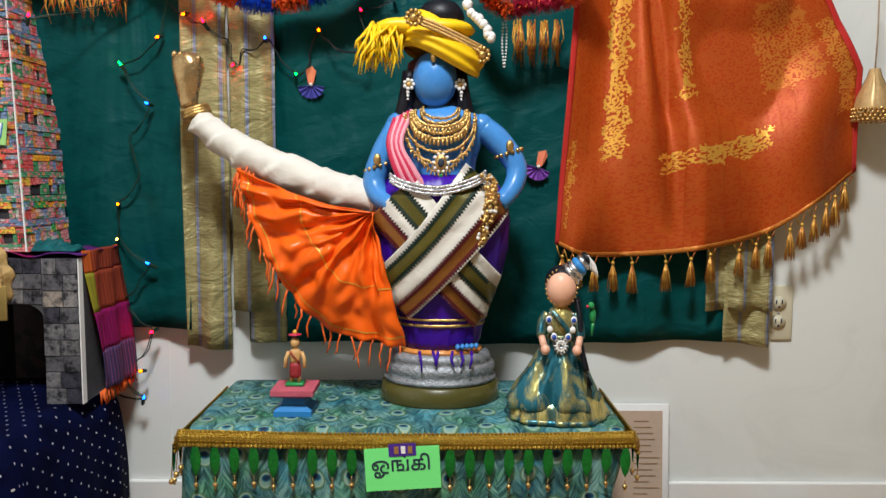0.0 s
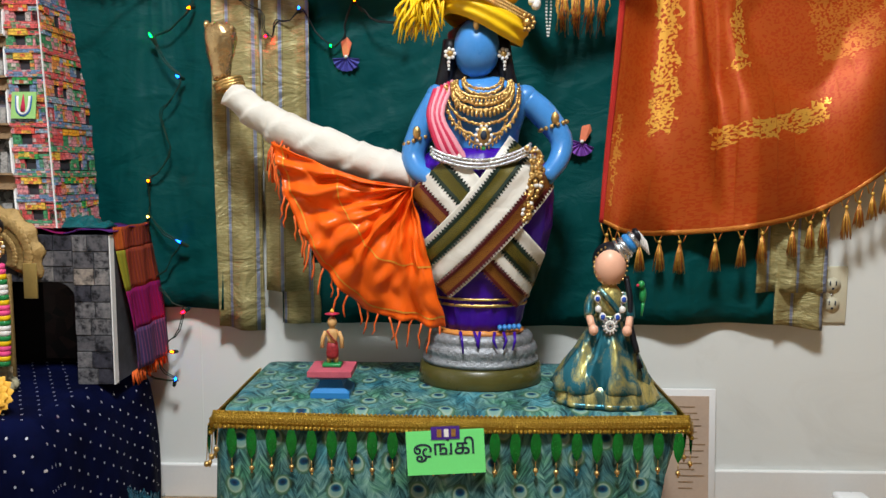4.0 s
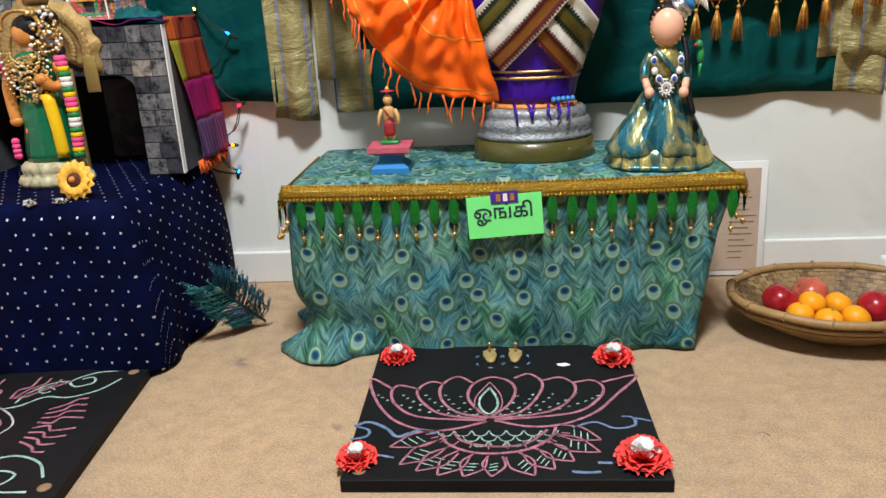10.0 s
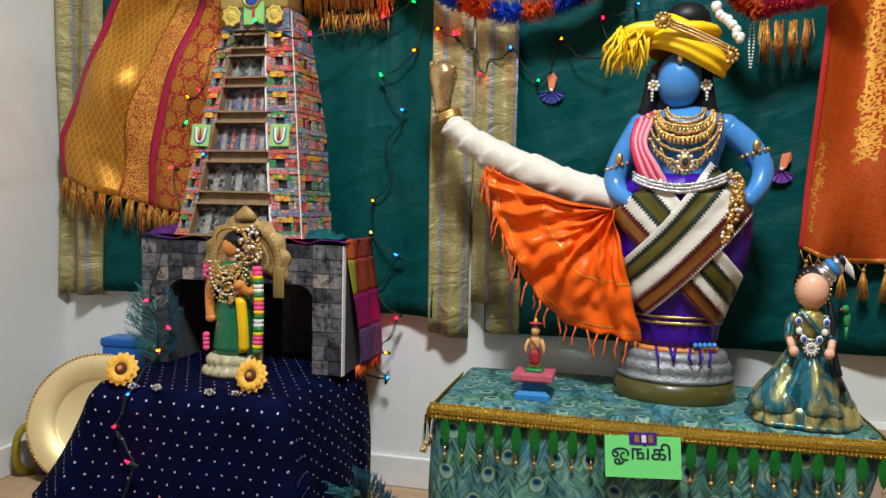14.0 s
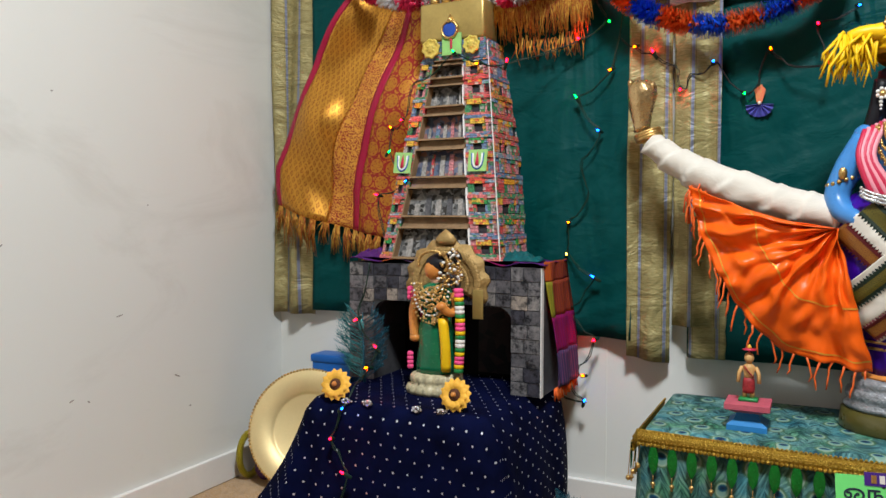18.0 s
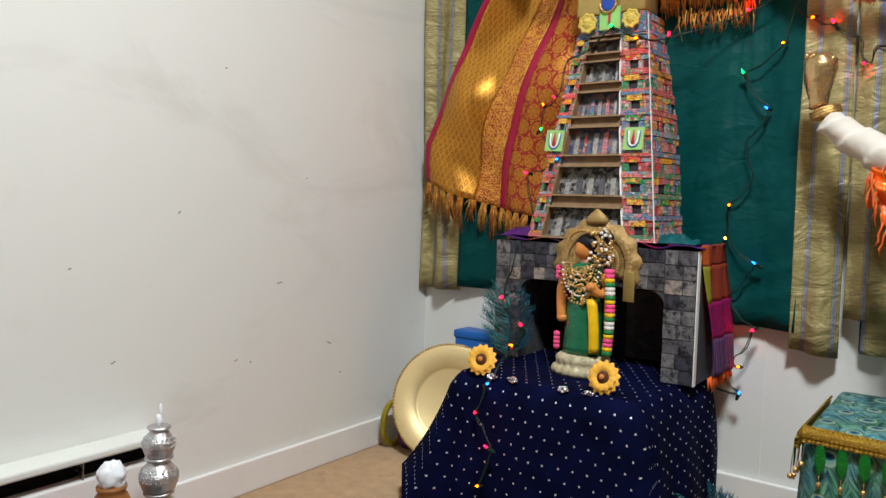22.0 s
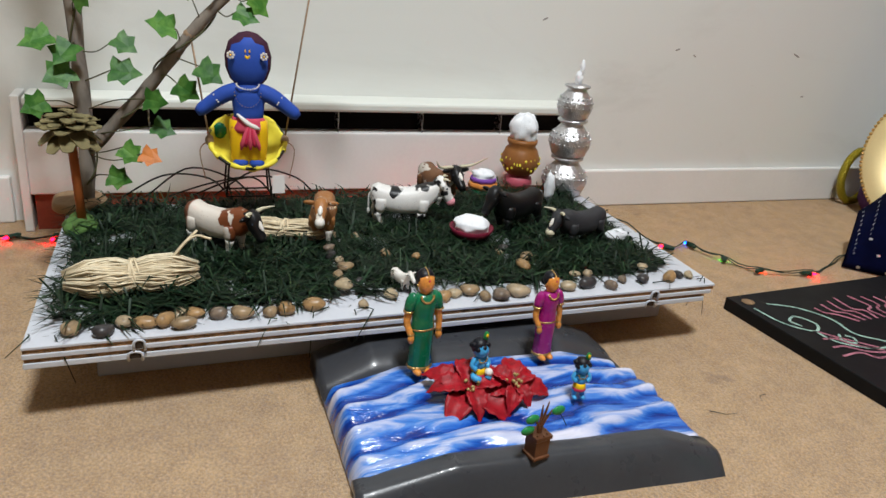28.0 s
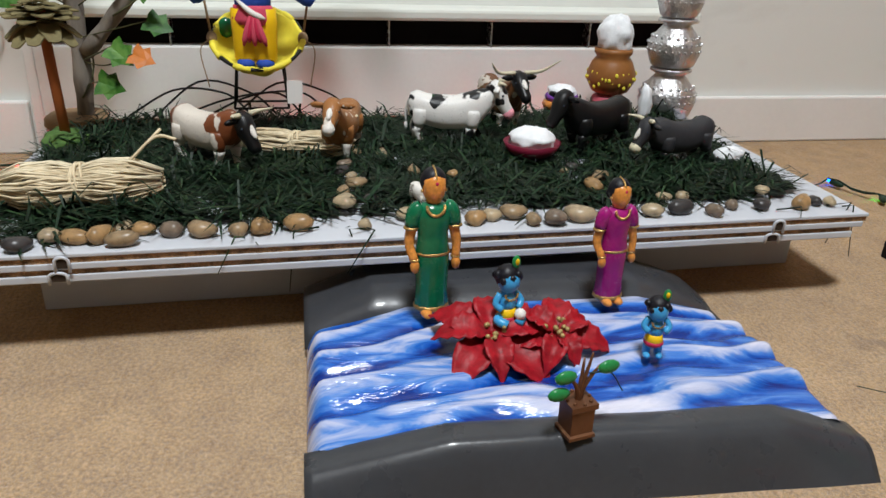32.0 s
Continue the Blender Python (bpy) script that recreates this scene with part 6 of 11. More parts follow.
statue.done("statue", "large blue standing statue with yellow turban and gold jewellery", "statue")


# crossed cream sashes with woven bands, wound round the skirt
def sash(label, a, b, width, stripes, lift, sag=0.0):
    s_ = thing("sash", label, "sash", (0, 0, 0), "crossed sashes")
    a, b = V(*a), V(*b)
    d = V(b.x - a.x, 0, b.z - a.z)
    nrm = V(d.z, 0, -d.x).normalized()
    if nrm.x < 0:
        nrm = -nrm

    def on(u, v):
        p = a.lerp(b, u) + nrm * (v - 0.5) * width * (1 + 0.25 * max(0.0, 0.5 - u)) + nrm * sag * math.sin(math.pi * u)
        r = skirt_r(p.z) + 0.003
        k = (p.x - SX) / r
        k = max(-0.995, min(0.955, k))
        crease = 0.0016 * math.sin(v * 19 + u * 3)
        return V(SX + k * r, SY - 0.72 * r * math.sqrt(1 - k * k) - lift - crease, p.z)
    v0 = 0.0
    for w, mt, lab in stripes:
        bm = bmesh.new()
        v1 = v0 + w
        g = sheet(bm, 60, 6, lambda u, v: on(u, v0 + (v1 - v0) * v))
        uv = bm.loops.layers.uv.verify()
        for f in bm.faces:
            for l in f.loops:
                l[uv].uv = (l[uv].uv.x * 0.6, l[uv].uv.y * 0.06)
        thick(part("band", bm, mt, s_, lab), 0.002 if mt is CREAM else 0.003)
        if mt is not CREAM:
            for edge in (v0, v1):
                bm = bmesh.new()
                for k in range(46):
                    p, q = on(k / 46, edge), on((k + 1) / 46, edge)
                    out = on((k + 0.5) / 46, edge + (0.055 if edge == v1 else -0.055))
                    bm.faces.new([bm.verts.new(c + V(0, -0.0022, 0)) for c in (p, q, out)])
                bmesh.ops.solidify(bm, geom=bm.faces[:], thickness=0.0006)
                part("zigzag", bm, BAND_EDGE[mt], s_, "woven temple zigzag edge")
                bm = bmesh.new()
                sheet(bm, 60, 1, lambda u, v: on(u, edge + (0.045 * v - 0.045 if edge == v1 else 0.045 * v)) + V(0, -0.0022, 0))
                part("edge_line", bm, BAND_EDGE[mt], s_, "plain dark edge of the band")
        v0 = v1
    return s_


sash("cream cotton sash with olive and brown woven bands, under", (-0.112, 1.400, 0.684), (0.075, 1.400, 0.482), 0.098,
     ((0.24, BROWN_BAND, "brown woven band"), (0.24, CREAM, ""), (0.27, OLIVE, "olive woven band"), (0.25, CREAM, "")), 0.004)
sash("cream cotton sash with olive and brown woven bands, over", (0.064, 1.400, 0.706), (-0.118, 1.400, 0.500), 0.104,
     ((0.12, CREAM, ""), (0.25, OLIVE, "olive woven band"), (0.33, CREAM, ""), (0.24, BROWN_BAND, "brown woven band"), (0.06, CREAM, "")), 0.009, 0.006)

# orange silk cloth fanned out from the raised leg
orange = thing("orange_cloth", "bright orange silk cloth with gold stripes fanned under leg", "cloth", (0, 0, 0))
GP = V(*(-0.146, 1.425, 0.656))
RIM = curve_pts([(-0.396, 1.462, 0.735), (-0.385, 1.460, 0.690), (-0.366, 1.456, 0.622), (-0.330, 1.452, 0.556), (-0.290, 1.450, 0.492), (-0.228, 1.446, 0.436), (-0.150, 1.440, 0.418), (-0.087, 1.432, 0.412)], 80)


def orange_point(u, v):
    e = RIM[min(80, int(u * 80 + 0.5))]
    p = GP.lerp(e, v)
    top = V(*LEG[0]).lerp(V(*(-0.388, 1.470, 0.732)), v)
    p = p.lerp(V(top.x, p.y, p.z), 0.0)
    bulge = math.sin(math.pi * v) * 0.016
    f = math.sin(u * 34 + 3.2 * wave_noise(u * 7, v * 1.5, 2.0)) * (0.009 - 0.003 * v) + 0.030 * wave_noise(u * 9, v * 2.5, 4.0) * v + 0.012 * wave_noise(u * 20, v * 7, 9.0)
    return V(p.x + 0.006 * wave_noise(v * 6, u * 9, 1.0), p.y - f - bulge, p.z - 0.012 * math.sin(math.pi * v) * (1 - u) + 0.01 * wave_noise(u * 12, v * 5, 7.0) * v)


bm = bmesh.new()
sheet(bm, 80, 40, orange_point)
thick(part("silk", bm, ORANGE, orange), 0.0012)
for v in (0.55, 0.93):
    bm = bmesh.new()
    sheet(bm, 80, 1, lambda u, w: orange_point(u, v + 0.012 * w) + V(0, -0.0022, 0))
    part("stripe", bm, ORANGE_EDGE, orange, "thin gold woven stripe")
for k in range(26):
    p = orange_point((k + 0.5) / 26, 1.0)
    bm = bmesh.new()
    q = p
    line = [p]
    for j in range(4):
        q = q + V(rnd(-0.005, 0.004), rnd(-0.002, 0.002), -rnd(0.008, 0.014))
        line.append(q)
    tube(bm, line, [0.0022, 0.002, 0.0018, 0.002, 0.0012], 5)
    part("twisted_tassel", bm, FRINGE_O, orange)
bm = bmesh.new()
for k in range(10):
    p = V(*(-0.384, 1.460, 0.730)) + V(rnd(-0.012, 0.02), rnd(-0.008, 0.008), rnd(-0.006, 0.008))
    tube(bm, [p, p + V(rnd(-0.014, 0.0), 0, -0.02), p + V(rnd(-0.016, 0.004), 0, -rnd(0.04, 0.07))], 0.0018, 4)
part("corner_threads", bm, FRINGE_O, orange)
bm = bmesh.new()
for k in range(6):
    p = V(SX - 0.035 + 0.018 * k + rnd(-0.005, 0.005), SY - 0.07, 0.408)
    tube(bm, [p, p + V(rnd(-0.005, 0.005), -0.012, -0.012), p + V(rnd(-0.006, 0.006), -0.014, -rnd(0.02, 0.035))], [0.003, 0.0026, 0.0016], 5)
tagged(obj("purple_fringe", bm, PURPLE), "knotted purple silk fringe below the skirt", "fringe")

# ---- little folk figure on its coloured stand ----
FX, FY = (-0.278, 1.343, 0.310)[0], 1.375
stand = thing("figure_stand", "pink and blue painted wooden stand on peacock cloth", "stand", (FX, FY, TZ))
part("foot", lathe(bmesh.new(), [(0.046, 0.0), (0.046, 0.009), (0.03, 0.018), (0.024, 0.03)], 4), SKY_BLUE, stand, "sky blue tapered foot", smooth=False).matrix_local = pose(0, 0, 0.001, 0, 0, 45)
part("slab", lathe(bmesh.new(), [(0.028, 0.03), (0.052, 0.038), (0.052, 0.047), (0.03, 0.048)], 4), ROSE, stand, "speckled rose slab", smooth=False).matrix_local = pose(0, 0, 0, 0, 0, 45)
PALM_SKIN = varied("ochre_wood_paint", (0.60, 0.34, 0.13), 0.45, amount=0.2, scale=70)
MAROON_PRINT = varied("maroon_cloth_paint", (0.30, 0.025, 0.03), 0.55, amount=0.5, scale=260)
fig = Merge()
fig.add(boxed(-0.016, 0.016, -0.012, 0.012, 0.0, 0.006, bevel=0.002), LEAF_TOY)
for s in (-1, 1):
    fig.add(tube(bmesh.new(), [(s * 0.006, 0, 0.005), (s * 0.006, 0, 0.022)], 0.004, 8), PALM_SKIN)
    fig.add(tube(bmesh.new(), [(s * 0.011, 0, 0.06), (s * 0.016, -0.002, 0.048), (s * 0.017, -0.005, 0.032)], 0.0035, 8), PALM_SKIN)
fig.add(lathe(bmesh.new(), [(0.0095, 0.014), (0.0105, 0.020), (0.0100, 0.033), (0.0085, 0.041)], 18, sy=0.75, wobble=lambda a, z: 0.0005 * math.sin(a * 8)), MAROON_PRINT)
fig.add(lathe(bmesh.new(), [(0.0085, 0.040), (0.0082, 0.046), (0.0108, 0.057), (0.0095, 0.062), (0.0045, 0.0655), (0.0042, 0.068)], 18, sy=0.7), PALM_SKIN)
fig.add(ball(bmesh.new(), (0, 0, 0.0755), 0.0085, 0.95, 1, 1.15), PALM_SKIN)
fig.add(tube(bmesh.new(), curve_pts([(-0.008, -0.006, 0.062), (0.0, -0.009, 0.052), (0.008, -0.006, 0.042)], 6), 0.0012, 5), MAROON_PRINT)
fig.add(lathe(bmesh.new(), [(0.0115, 0.0895), (0.0125, 0.0905), (0.0040, 0.0925), (0.0032, 0.0935)], 18), SCARLET)
fig.add(lathe(bmesh.new(), [(0.0042, 0.0925), (0.0030, 0.096), (0.0008, 0.099)], 12), SUN_PETAL)
fig.add(lathe(bmesh.new(), [(0.0012, 0.083), (0.0012, 0.090)], 8), SCARLET)
fig.done("folk_figurine", "small painted wooden folk figurine with parasol hat", "figurine", pose(FX, FY, TZ + 0.048))

# ---- seated doll in teal brocade ----
DX, DY = 0.183, 1.355
doll = Merge()


def gown(a, z):
    low = max(0, 1 - z / 0.15)
    return (0.012 * math.sin(a * 5 + 0.6 + z * 22) + 0.007 * math.sin(a * 11 - z * 24) + 0.003 * math.sin(a * 19 + z * 30)) * low ** 0.7 + 0.012 * math.cos(a - 3.5) * low - 0.006 * math.cos(a) * low


# hem tier below, skirt gathered and tucked over it
doll.add(lathe(bmesh.new(), [(0.100, 0.001), (0.099, 0.006), (0.094, 0.016), (0.086, 0.028), (0.070, 0.040)], 72, sy=0.72, wobble=lambda a, z: 0.35 * gown(a, z)), TEAL_DEEP)
doll.add(lathe(bmesh.new(), [(0.1005, 0.0), (0.1015, 0.003), (0.0995, 0.0075)], 72, sy=0.72, wobble=lambda a, z: 0.35 * gown(a, z)), TEAL_BROC)
doll.add(lathe(bmesh.new(), [(0.066, 0.022), (0.082, 0.019), (0.090, 0.024), (0.088, 0.034), (0.074, 0.056), (0.056, 0.082), (0.040, 0.106), (0.027, 0.127), (0.023, 0.137)], 96, sy=0.72, wobble=gown), TEAL_BROC)
doll.add(lathe(bmesh.new(), [(0.0235, 0.131), (0.0265, 0.134), (0.0265, 0.140), (0.0230, 0.143)], 28, sy=0.78), TEAL_DEEP)
doll.add(lathe(bmesh.new(), [(0.022, 0.134), (0.027, 0.155), (0.028, 0.175), (0.016, 0.188), (0.010, 0.194)], 28, sy=0.75), TEAL_DEEP)
doll.add(tube(bmesh.new(), curve_pts([(-0.020, -0.012, 0.186), (-0.004, -0.023, 0.172), (0.016, -0.022, 0.150), (0.024, -0.012, 0.136)], 10), 0.0055, 8), TEAL_BROC)
doll.add(lathe(bmesh.new(), [(0.009, 0.186), (0.009, 0.2)], 12), SKIN)
doll.add(ball(bmesh.new(), (0, 0, 0.222), 0.0315, 0.95, 0.95, 1.05, 24, 18), SKIN)
doll.add(ball(bmesh.new(), (0.001, 0.010, 0.231), 0.0330, 0.99, 1.0, 0.92, 24, 18), HAIR)
for k in range(5):
    bm = lathe(bmesh.new(), [(0.019 - 0.002 * k, 0), (0.021 - 0.002 * k, 0.004), (0.018 - 0.002 * k, 0.009)], 18, at=(0, 0, 0.009 * k))
    bm.transform(pose(0.016, 0.006, 0.243, 0, 48, 0) @ Matrix.Scale(1.12, 4))
    doll.add(bm, (SILVER, SILVER, SKY_BLUE, SILVER, HAIR)[k])
for k in range(5):
    p = pose(0.016, 0.006, 0.243, 0, 48, 0) @ V(0.004 * k - 0.010, -0.008, 0.045)
    doll.add(tube(bmesh.new(), curve_pts([p, p + V(0.010, -0.003, -0.004), p + V(0.012 + 0.001 * k, -0.004, -0.026)], 6), 0.0012, 5), PEARL)
for k in range(22):
    a = 3.5 + 5.4 * k / 21
    doll.add(ball(bmesh.new(), (0.031 * math.sin(a) * 0.98, -0.014, 0.224 - 0.032 * math.cos(a)), 0.0022, u=6, v=4), GOLD)
for s in (-1, 1):
    doll.add(tube(bmesh.new(), curve_pts([(s * 0.026, 0.0, 0.178), (s * 0.036, -0.005, 0.16), (s * 0.037, -0.016, 0.14)], 8), 0.0095, 10), TEAL_BROC)
    doll.add(tube(bmesh.new(), [(s * 0.037, -0.016, 0.142), (s * 0.032, -0.034, 0.126)], 0.0068, 8), SKIN)
    doll.add(ball(bmesh.new(), (s * 0.030, -0.038, 0.122), 0.009), SKIN)
doll.add(tube(bmesh.new(), curve_pts([(0.03, 0.0, 0.205), (0.037, -0.012, 0.17), (0.038, -0.02, 0.13), (0.05, -0.03, 0.085)], 14), 0.0055, 8), HAIR)
for k in range(10):
    p = V(0.05, -0.03, 0.085)
    doll.add(tube(bmesh.new(), [p, p + V(rnd(0.0, 0.012), -0.006, -rnd(0.02, 0.035))], 0.0014, 4), HAIR)
for k in range(17):
    a = math.pi * k / 16
    doll.add(ball(bmesh.new(), (-0.022 * math.cos(a), -0.026 - 0.004 * math.sin(a), 0.182 - 0.048 * math.sin(a)), 0.0028, u=6, v=4), SILVER)
    if k in (1, 5, 11, 15):
        doll.add(ball(bmesh.new(), (-0.024 * math.cos(a), -0.031, 0.181 - 0.046 * math.sin(a)), 0.0068, 0.9, 0.5, 1.0, 10, 8), PEARL)
        doll.add(ball(bmesh.new(), (-0.024 * math.cos(a), -0.034, 0.181 - 0.046 * math.sin(a)), 0.0046, 0.9, 0.5, 1.0, 10, 8), BLUE_DOLL)
    if k in (3, 13):
        doll.add(ball(bmesh.new(), (-0.026 * math.cos(a), -0.031, 0.181 - 0.046 * math.sin(a)), 0.006, 1, 0.6, 1.0, 8, 6), PEARL)
for r_, mt in ((0.0125, SILVER), (0.0082, PEARL), (0.0040, SILVER)):
    for k in range(12):
        a = 6.28 * k / 12
        doll.add(ball(bmesh.new(), (r_ * math.cos(a), -0.034, 0.128 + r_ * math.sin(a)), 0.0026, u=6, v=4), mt)
doll.add(ball(bmesh.new(), (0.062, 0.004, 0.175), 0.0085, 0.8, 0.9, 1.7, 12, 10), LEAF_TOY)
doll.add(ball(bmesh.new(), (0.058, -0.002, 0.193), 0.0065, 1, 1, 1), LEAF_TOY)
doll.add(ball(bmesh.new(), (0.051, -0.006, 0.192), 0.0028), SCARLET)
doll.add(tube(bmesh.new(), [(0.063, 0.004, 0.165), (0.06, 0.0, 0.14)], [0.004, 0.002], 6), LEAF_TOY)
doll.done("doll", "dark-haired doll in a teal and gold brocade gown", "doll", pose(DX, DY, TZ + 0.003, 0, 0, -6) @ Matrix.Diagonal((0.88, 0.92, 1.0, 1.0)))

# ---- navy table with the temple ----
NX0, NX1, NY0, NY1, NZ = -1.105, -0.715, 1.235, 1.60, 0.300
ntable = thing("display_table", "low stool hidden under navy velvet", "table", (-0.9, 1.42, 0), "display tables")
part("box", boxed(-0.17, 0.17, -0.16, 0.16, 0.0, NZ - 0.006), CARD, ntable, smooth=False)


def navy_spread(p, nrm, h):
    return (0.085 if nrm.x < -0.3 else 0.0) * h ** 1.5 + 0.02 * math.sin(h * 3) * (nrm.x > 0.3)


cloth = obj("velvet_tablecloth", draped(NX0, NX1, NY0, NY1, NZ, lambda s, h: 0.004 + 0.07 * (s > 0.78) * min(1, (s - 0.78) * 20), 0.016, 0.03, 7.0, 0.02, 200, 26, pull=navy_spread), NAVY)
thick(tagged(cloth, "navy velvet tablecloth with rows of silver sequins", "tablecloth"), 0.002)
bm = bmesh.new()
sheet(bm, 40, 10, lambda u, v: V(-1.07 + 0.40 * u, 1.245 - 0.05 * v + 0.012 * math.sin(u * 13) + 0.1 * max(0, u - 0.7), 0.006 + 0.05 * (1 - v) ** 2 * (0.6 + 0.4 * math.sin(u * 9 + 1)) + 0.01 * wave_noise(u * 8, v * 3)))
thick(tagged(obj("velvet_fold", bm, varied("plain_navy_velvet", (0.005, 0.008, 0.045), 0.85, amount=0.4, sheen=0.2)), "loose fold of plain navy velvet on the carpet", "cloth"), 0.003)

BX0, BX1, BY0, BY1, BZ1 = -1.150, -0.682, 1.435, 1.595, 0.570
base = thing("temple_gateway", "cardboard temple gateway covered in grey stone print", "model temple", (0, 0, 0))
OX0, OX1, OZ = -1.085, -0.745, 0.485
part("pillar", boxed(BX0, OX0, BY0, BY1, NZ, BZ1), STONE_BACK, base, smooth=False)
part("pillar", boxed(OX1, BX1, BY0, BY1, NZ, BZ1), STONE_BACK, base, smooth=False)
part("lintel", boxed(OX0, OX1, BY0, BY1, OZ, BZ1), STONE_BACK, base, smooth=False)
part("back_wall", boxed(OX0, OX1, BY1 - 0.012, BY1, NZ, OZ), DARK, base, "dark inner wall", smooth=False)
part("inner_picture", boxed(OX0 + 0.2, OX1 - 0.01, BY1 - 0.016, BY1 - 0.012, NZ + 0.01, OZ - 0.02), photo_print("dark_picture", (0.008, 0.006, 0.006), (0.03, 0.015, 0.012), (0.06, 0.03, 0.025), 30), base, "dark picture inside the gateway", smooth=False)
for k in range(4):
    part("curtain_strip", boxed(OX0 + 0.05 + 0.022 * k, OX0 + 0.068 + 0.022 * k, BY1 - 0.03, BY1 - 0.024, NZ, OZ), (SCARLET, PAPER, SCARLET, PAPER)[k], base, smooth=False)
for s in (-1, 1):
    bm = bmesh.new()
    xc = OX0 if s < 0 else OX1
    pts = [(xc, OZ)] + [(xc - s * 0.035 * (1 - math.cos(a)), OZ - 0.035 * (1 - math.sin(a))) for a in (1.5708 * k / 6 for k in range(7))]
    pts = [(xc, OZ), (xc, OZ - 0.035)] + [(xc - s * 0.035 * (1 - math.cos(a)), OZ - 0.035 + 0.035 * math.sin(a)) for a in (1.5708 * k / 6 for k in range(1, 7))]
    lo = [bm.verts.new((x, BY0, z)) for x, z in pts]
    hi = [bm.verts.new((x, BY0 + 0.02, z)) for x, z in pts]
    bm.faces.new(lo), bm.faces.new(hi)
    for k in range(len(pts)):
        bm.faces.new((lo[k], lo[(k + 1) % len(pts)], hi[(k + 1) % len(pts)], hi[k]))
    part("arch_corner", bm, STONE_BACK, base, smooth=False)


def stone_face(x0, x1, z0, z1, rows, cols, y):
    zz = [z0 + (z1 - z0) * k / rows for k in range(rows + 1)]
    for r in range(rows):
        cut = [0.0] + sorted(min(0.9, max(0.1, (c + rnd(-0.18, 0.18)) / cols)) for c in range(1, cols)) + [1.0]
        for a, b in zip(cut, cut[1:]):
            part("stone", boxed(x0 + (x1 - x0) * a + 0.0008, x0 + (x1 - x0) * b - 0.0008, y - rnd(0.0015, 0.004), y, zz[r] + 0.0008, zz[r + 1] - 0.0008, bevel=0.0007), STONE, base, smooth=False)


stone_face(BX0, OX0 + 0.002, NZ, BZ1, 9, 2, BY0)
stone_face(OX1 - 0.002, BX1, NZ, BZ1, 9, 2, BY0)
stone_face(OX0 + 0.002, OX1 - 0.002, OZ, BZ1, 3, 10, BY0)
part("edge_strip", boxed(BX1, BX1 + 0.002, BY0 - 0.001, BY0 + 0.014, NZ, BZ1), PAPER, base, "white paper edge", smooth=False)
# woven cloth over the top and the side
weave = thing("woven_runner", "multicoloured handwoven runner with orange fringe over temple base", "runner", (0, 0, 0))


def runner_side(s, v):
    """The runner's hanging end: s across (metres along the temple's side), v down."""
    return V(BX1 + 0.006 + 0.026 * math.sin(v * 1.9) * v + 0.004 * math.sin(s * 90 + v * 5), s + 0.02 * v, BZ1 + 0.012 - (BZ1 - NZ - 0.005) * v)


for mats, y0, y1 in (((WEAVE_O, WEAVE_Y, WEAVE_M, WEAVE_N), 1.449, 1.470), ((WEAVE_R, WEAVE_R, WEAVE_M, WEAVE_N), 1.4705, 1.598)):
    for mt, v0, v1 in zip(mats, (0.0, 0.16, 0.44, 0.72), (0.16, 0.44, 0.72, 1.0)):
        bm = bmesh.new()
        sheet(bm, 8, 8, lambda u, v: runner_side(y0 + (y1 - y0) * u, v0 + (v1 - v0) * v))
        uv = bm.loops.layers.uv.verify()
        for f in bm.faces:
            for l in f.loops:
                l[uv].uv = (l.vert.co.y, l.vert.co.z)
        thick(part("side_patch", bm, mt, weave), 0.002)
for mt, x0, x1 in ((WEAVE_P, BX0 + 0.004, -1.06), (WEAVE_O, -1.06, -1.02), (WEAVE_N, -1.02, -0.90), (YELLOW, -0.90, -0.855), (WEAVE_M, -0.855, -0.76), (WEAVE_P, -0.76, BX1 + 0.006)):
    bm = bmesh.new()
    sheet(bm, 10, 6, lambda u, v: V(x0 + (x1 - x0) * u, BY0 - 0.006 + 0.162 * v, BZ1 + 0.007 + 0.004 * math.sin((x0 + (x1 - x0) * u) * 60) * (1 - v) + 0.004 * wave_noise(x0 * 40 + u * 3, v * 3)))
    uv = bm.loops.layers.uv.verify()
    for f in bm.faces:
        for l in f.loops:
            l[uv].uv = (l.vert.co.x, l.vert.co.y)
    thick(part("top_patch", bm, mt, weave), 0.002)
bm = bmesh.new()
for k in range(40):
    y = 1.455 + 0.16 * k / 40
    tube(bm, [(BX1 + 0.024, y, NZ + 0.018), (BX1 + 0.026 + rnd(0, 0.006), y - rnd(0, 0.008), NZ - rnd(0.0, 0.01))], 0.0013, 3)
part("fringe", bm, FRINGE_O, weave, "orange thread fringe")
for nm, x0, col, lab in (("teal_scarf", -0.80, (0.004, 0.09, 0.10), "crumpled teal silk scrap at the tower's foot"), ("violet_scarf", -1.14, (0.07, 0.01, 0.13), "crumpled violet silk scrap at the tower's foot")):
    bm = bmesh.new()
    sheet(bm, 30, 14, lambda u, v: V(x0 + 0.11 * u, 1.44 + 0.05 * v, BZ1 + 0.012 + 0.016 * math.sin(math.pi * v) * math.sin(math.pi * u) ** 0.5 * (1 + 0.9 * wave_noise(u * 9, v * 5, x0))))
    thick(tagged(obj(nm, bm, varied(nm + "_silk", col, 0.4, amount=0.5, scale=70)), lab, "scarf"), 0.002)

# ---- stepped gateway tower of card ----
tower = thing("temple_tower", "tall tapering model temple tower of printed card tiers", "model temple", (0, 0, 0))
ZB, ZT = BZ1 + 0.012, 1.072
BL, BR, TL, TR = -1.066, -0.770, -1.006, -0.846
YB, YT = 1.445, 1.548


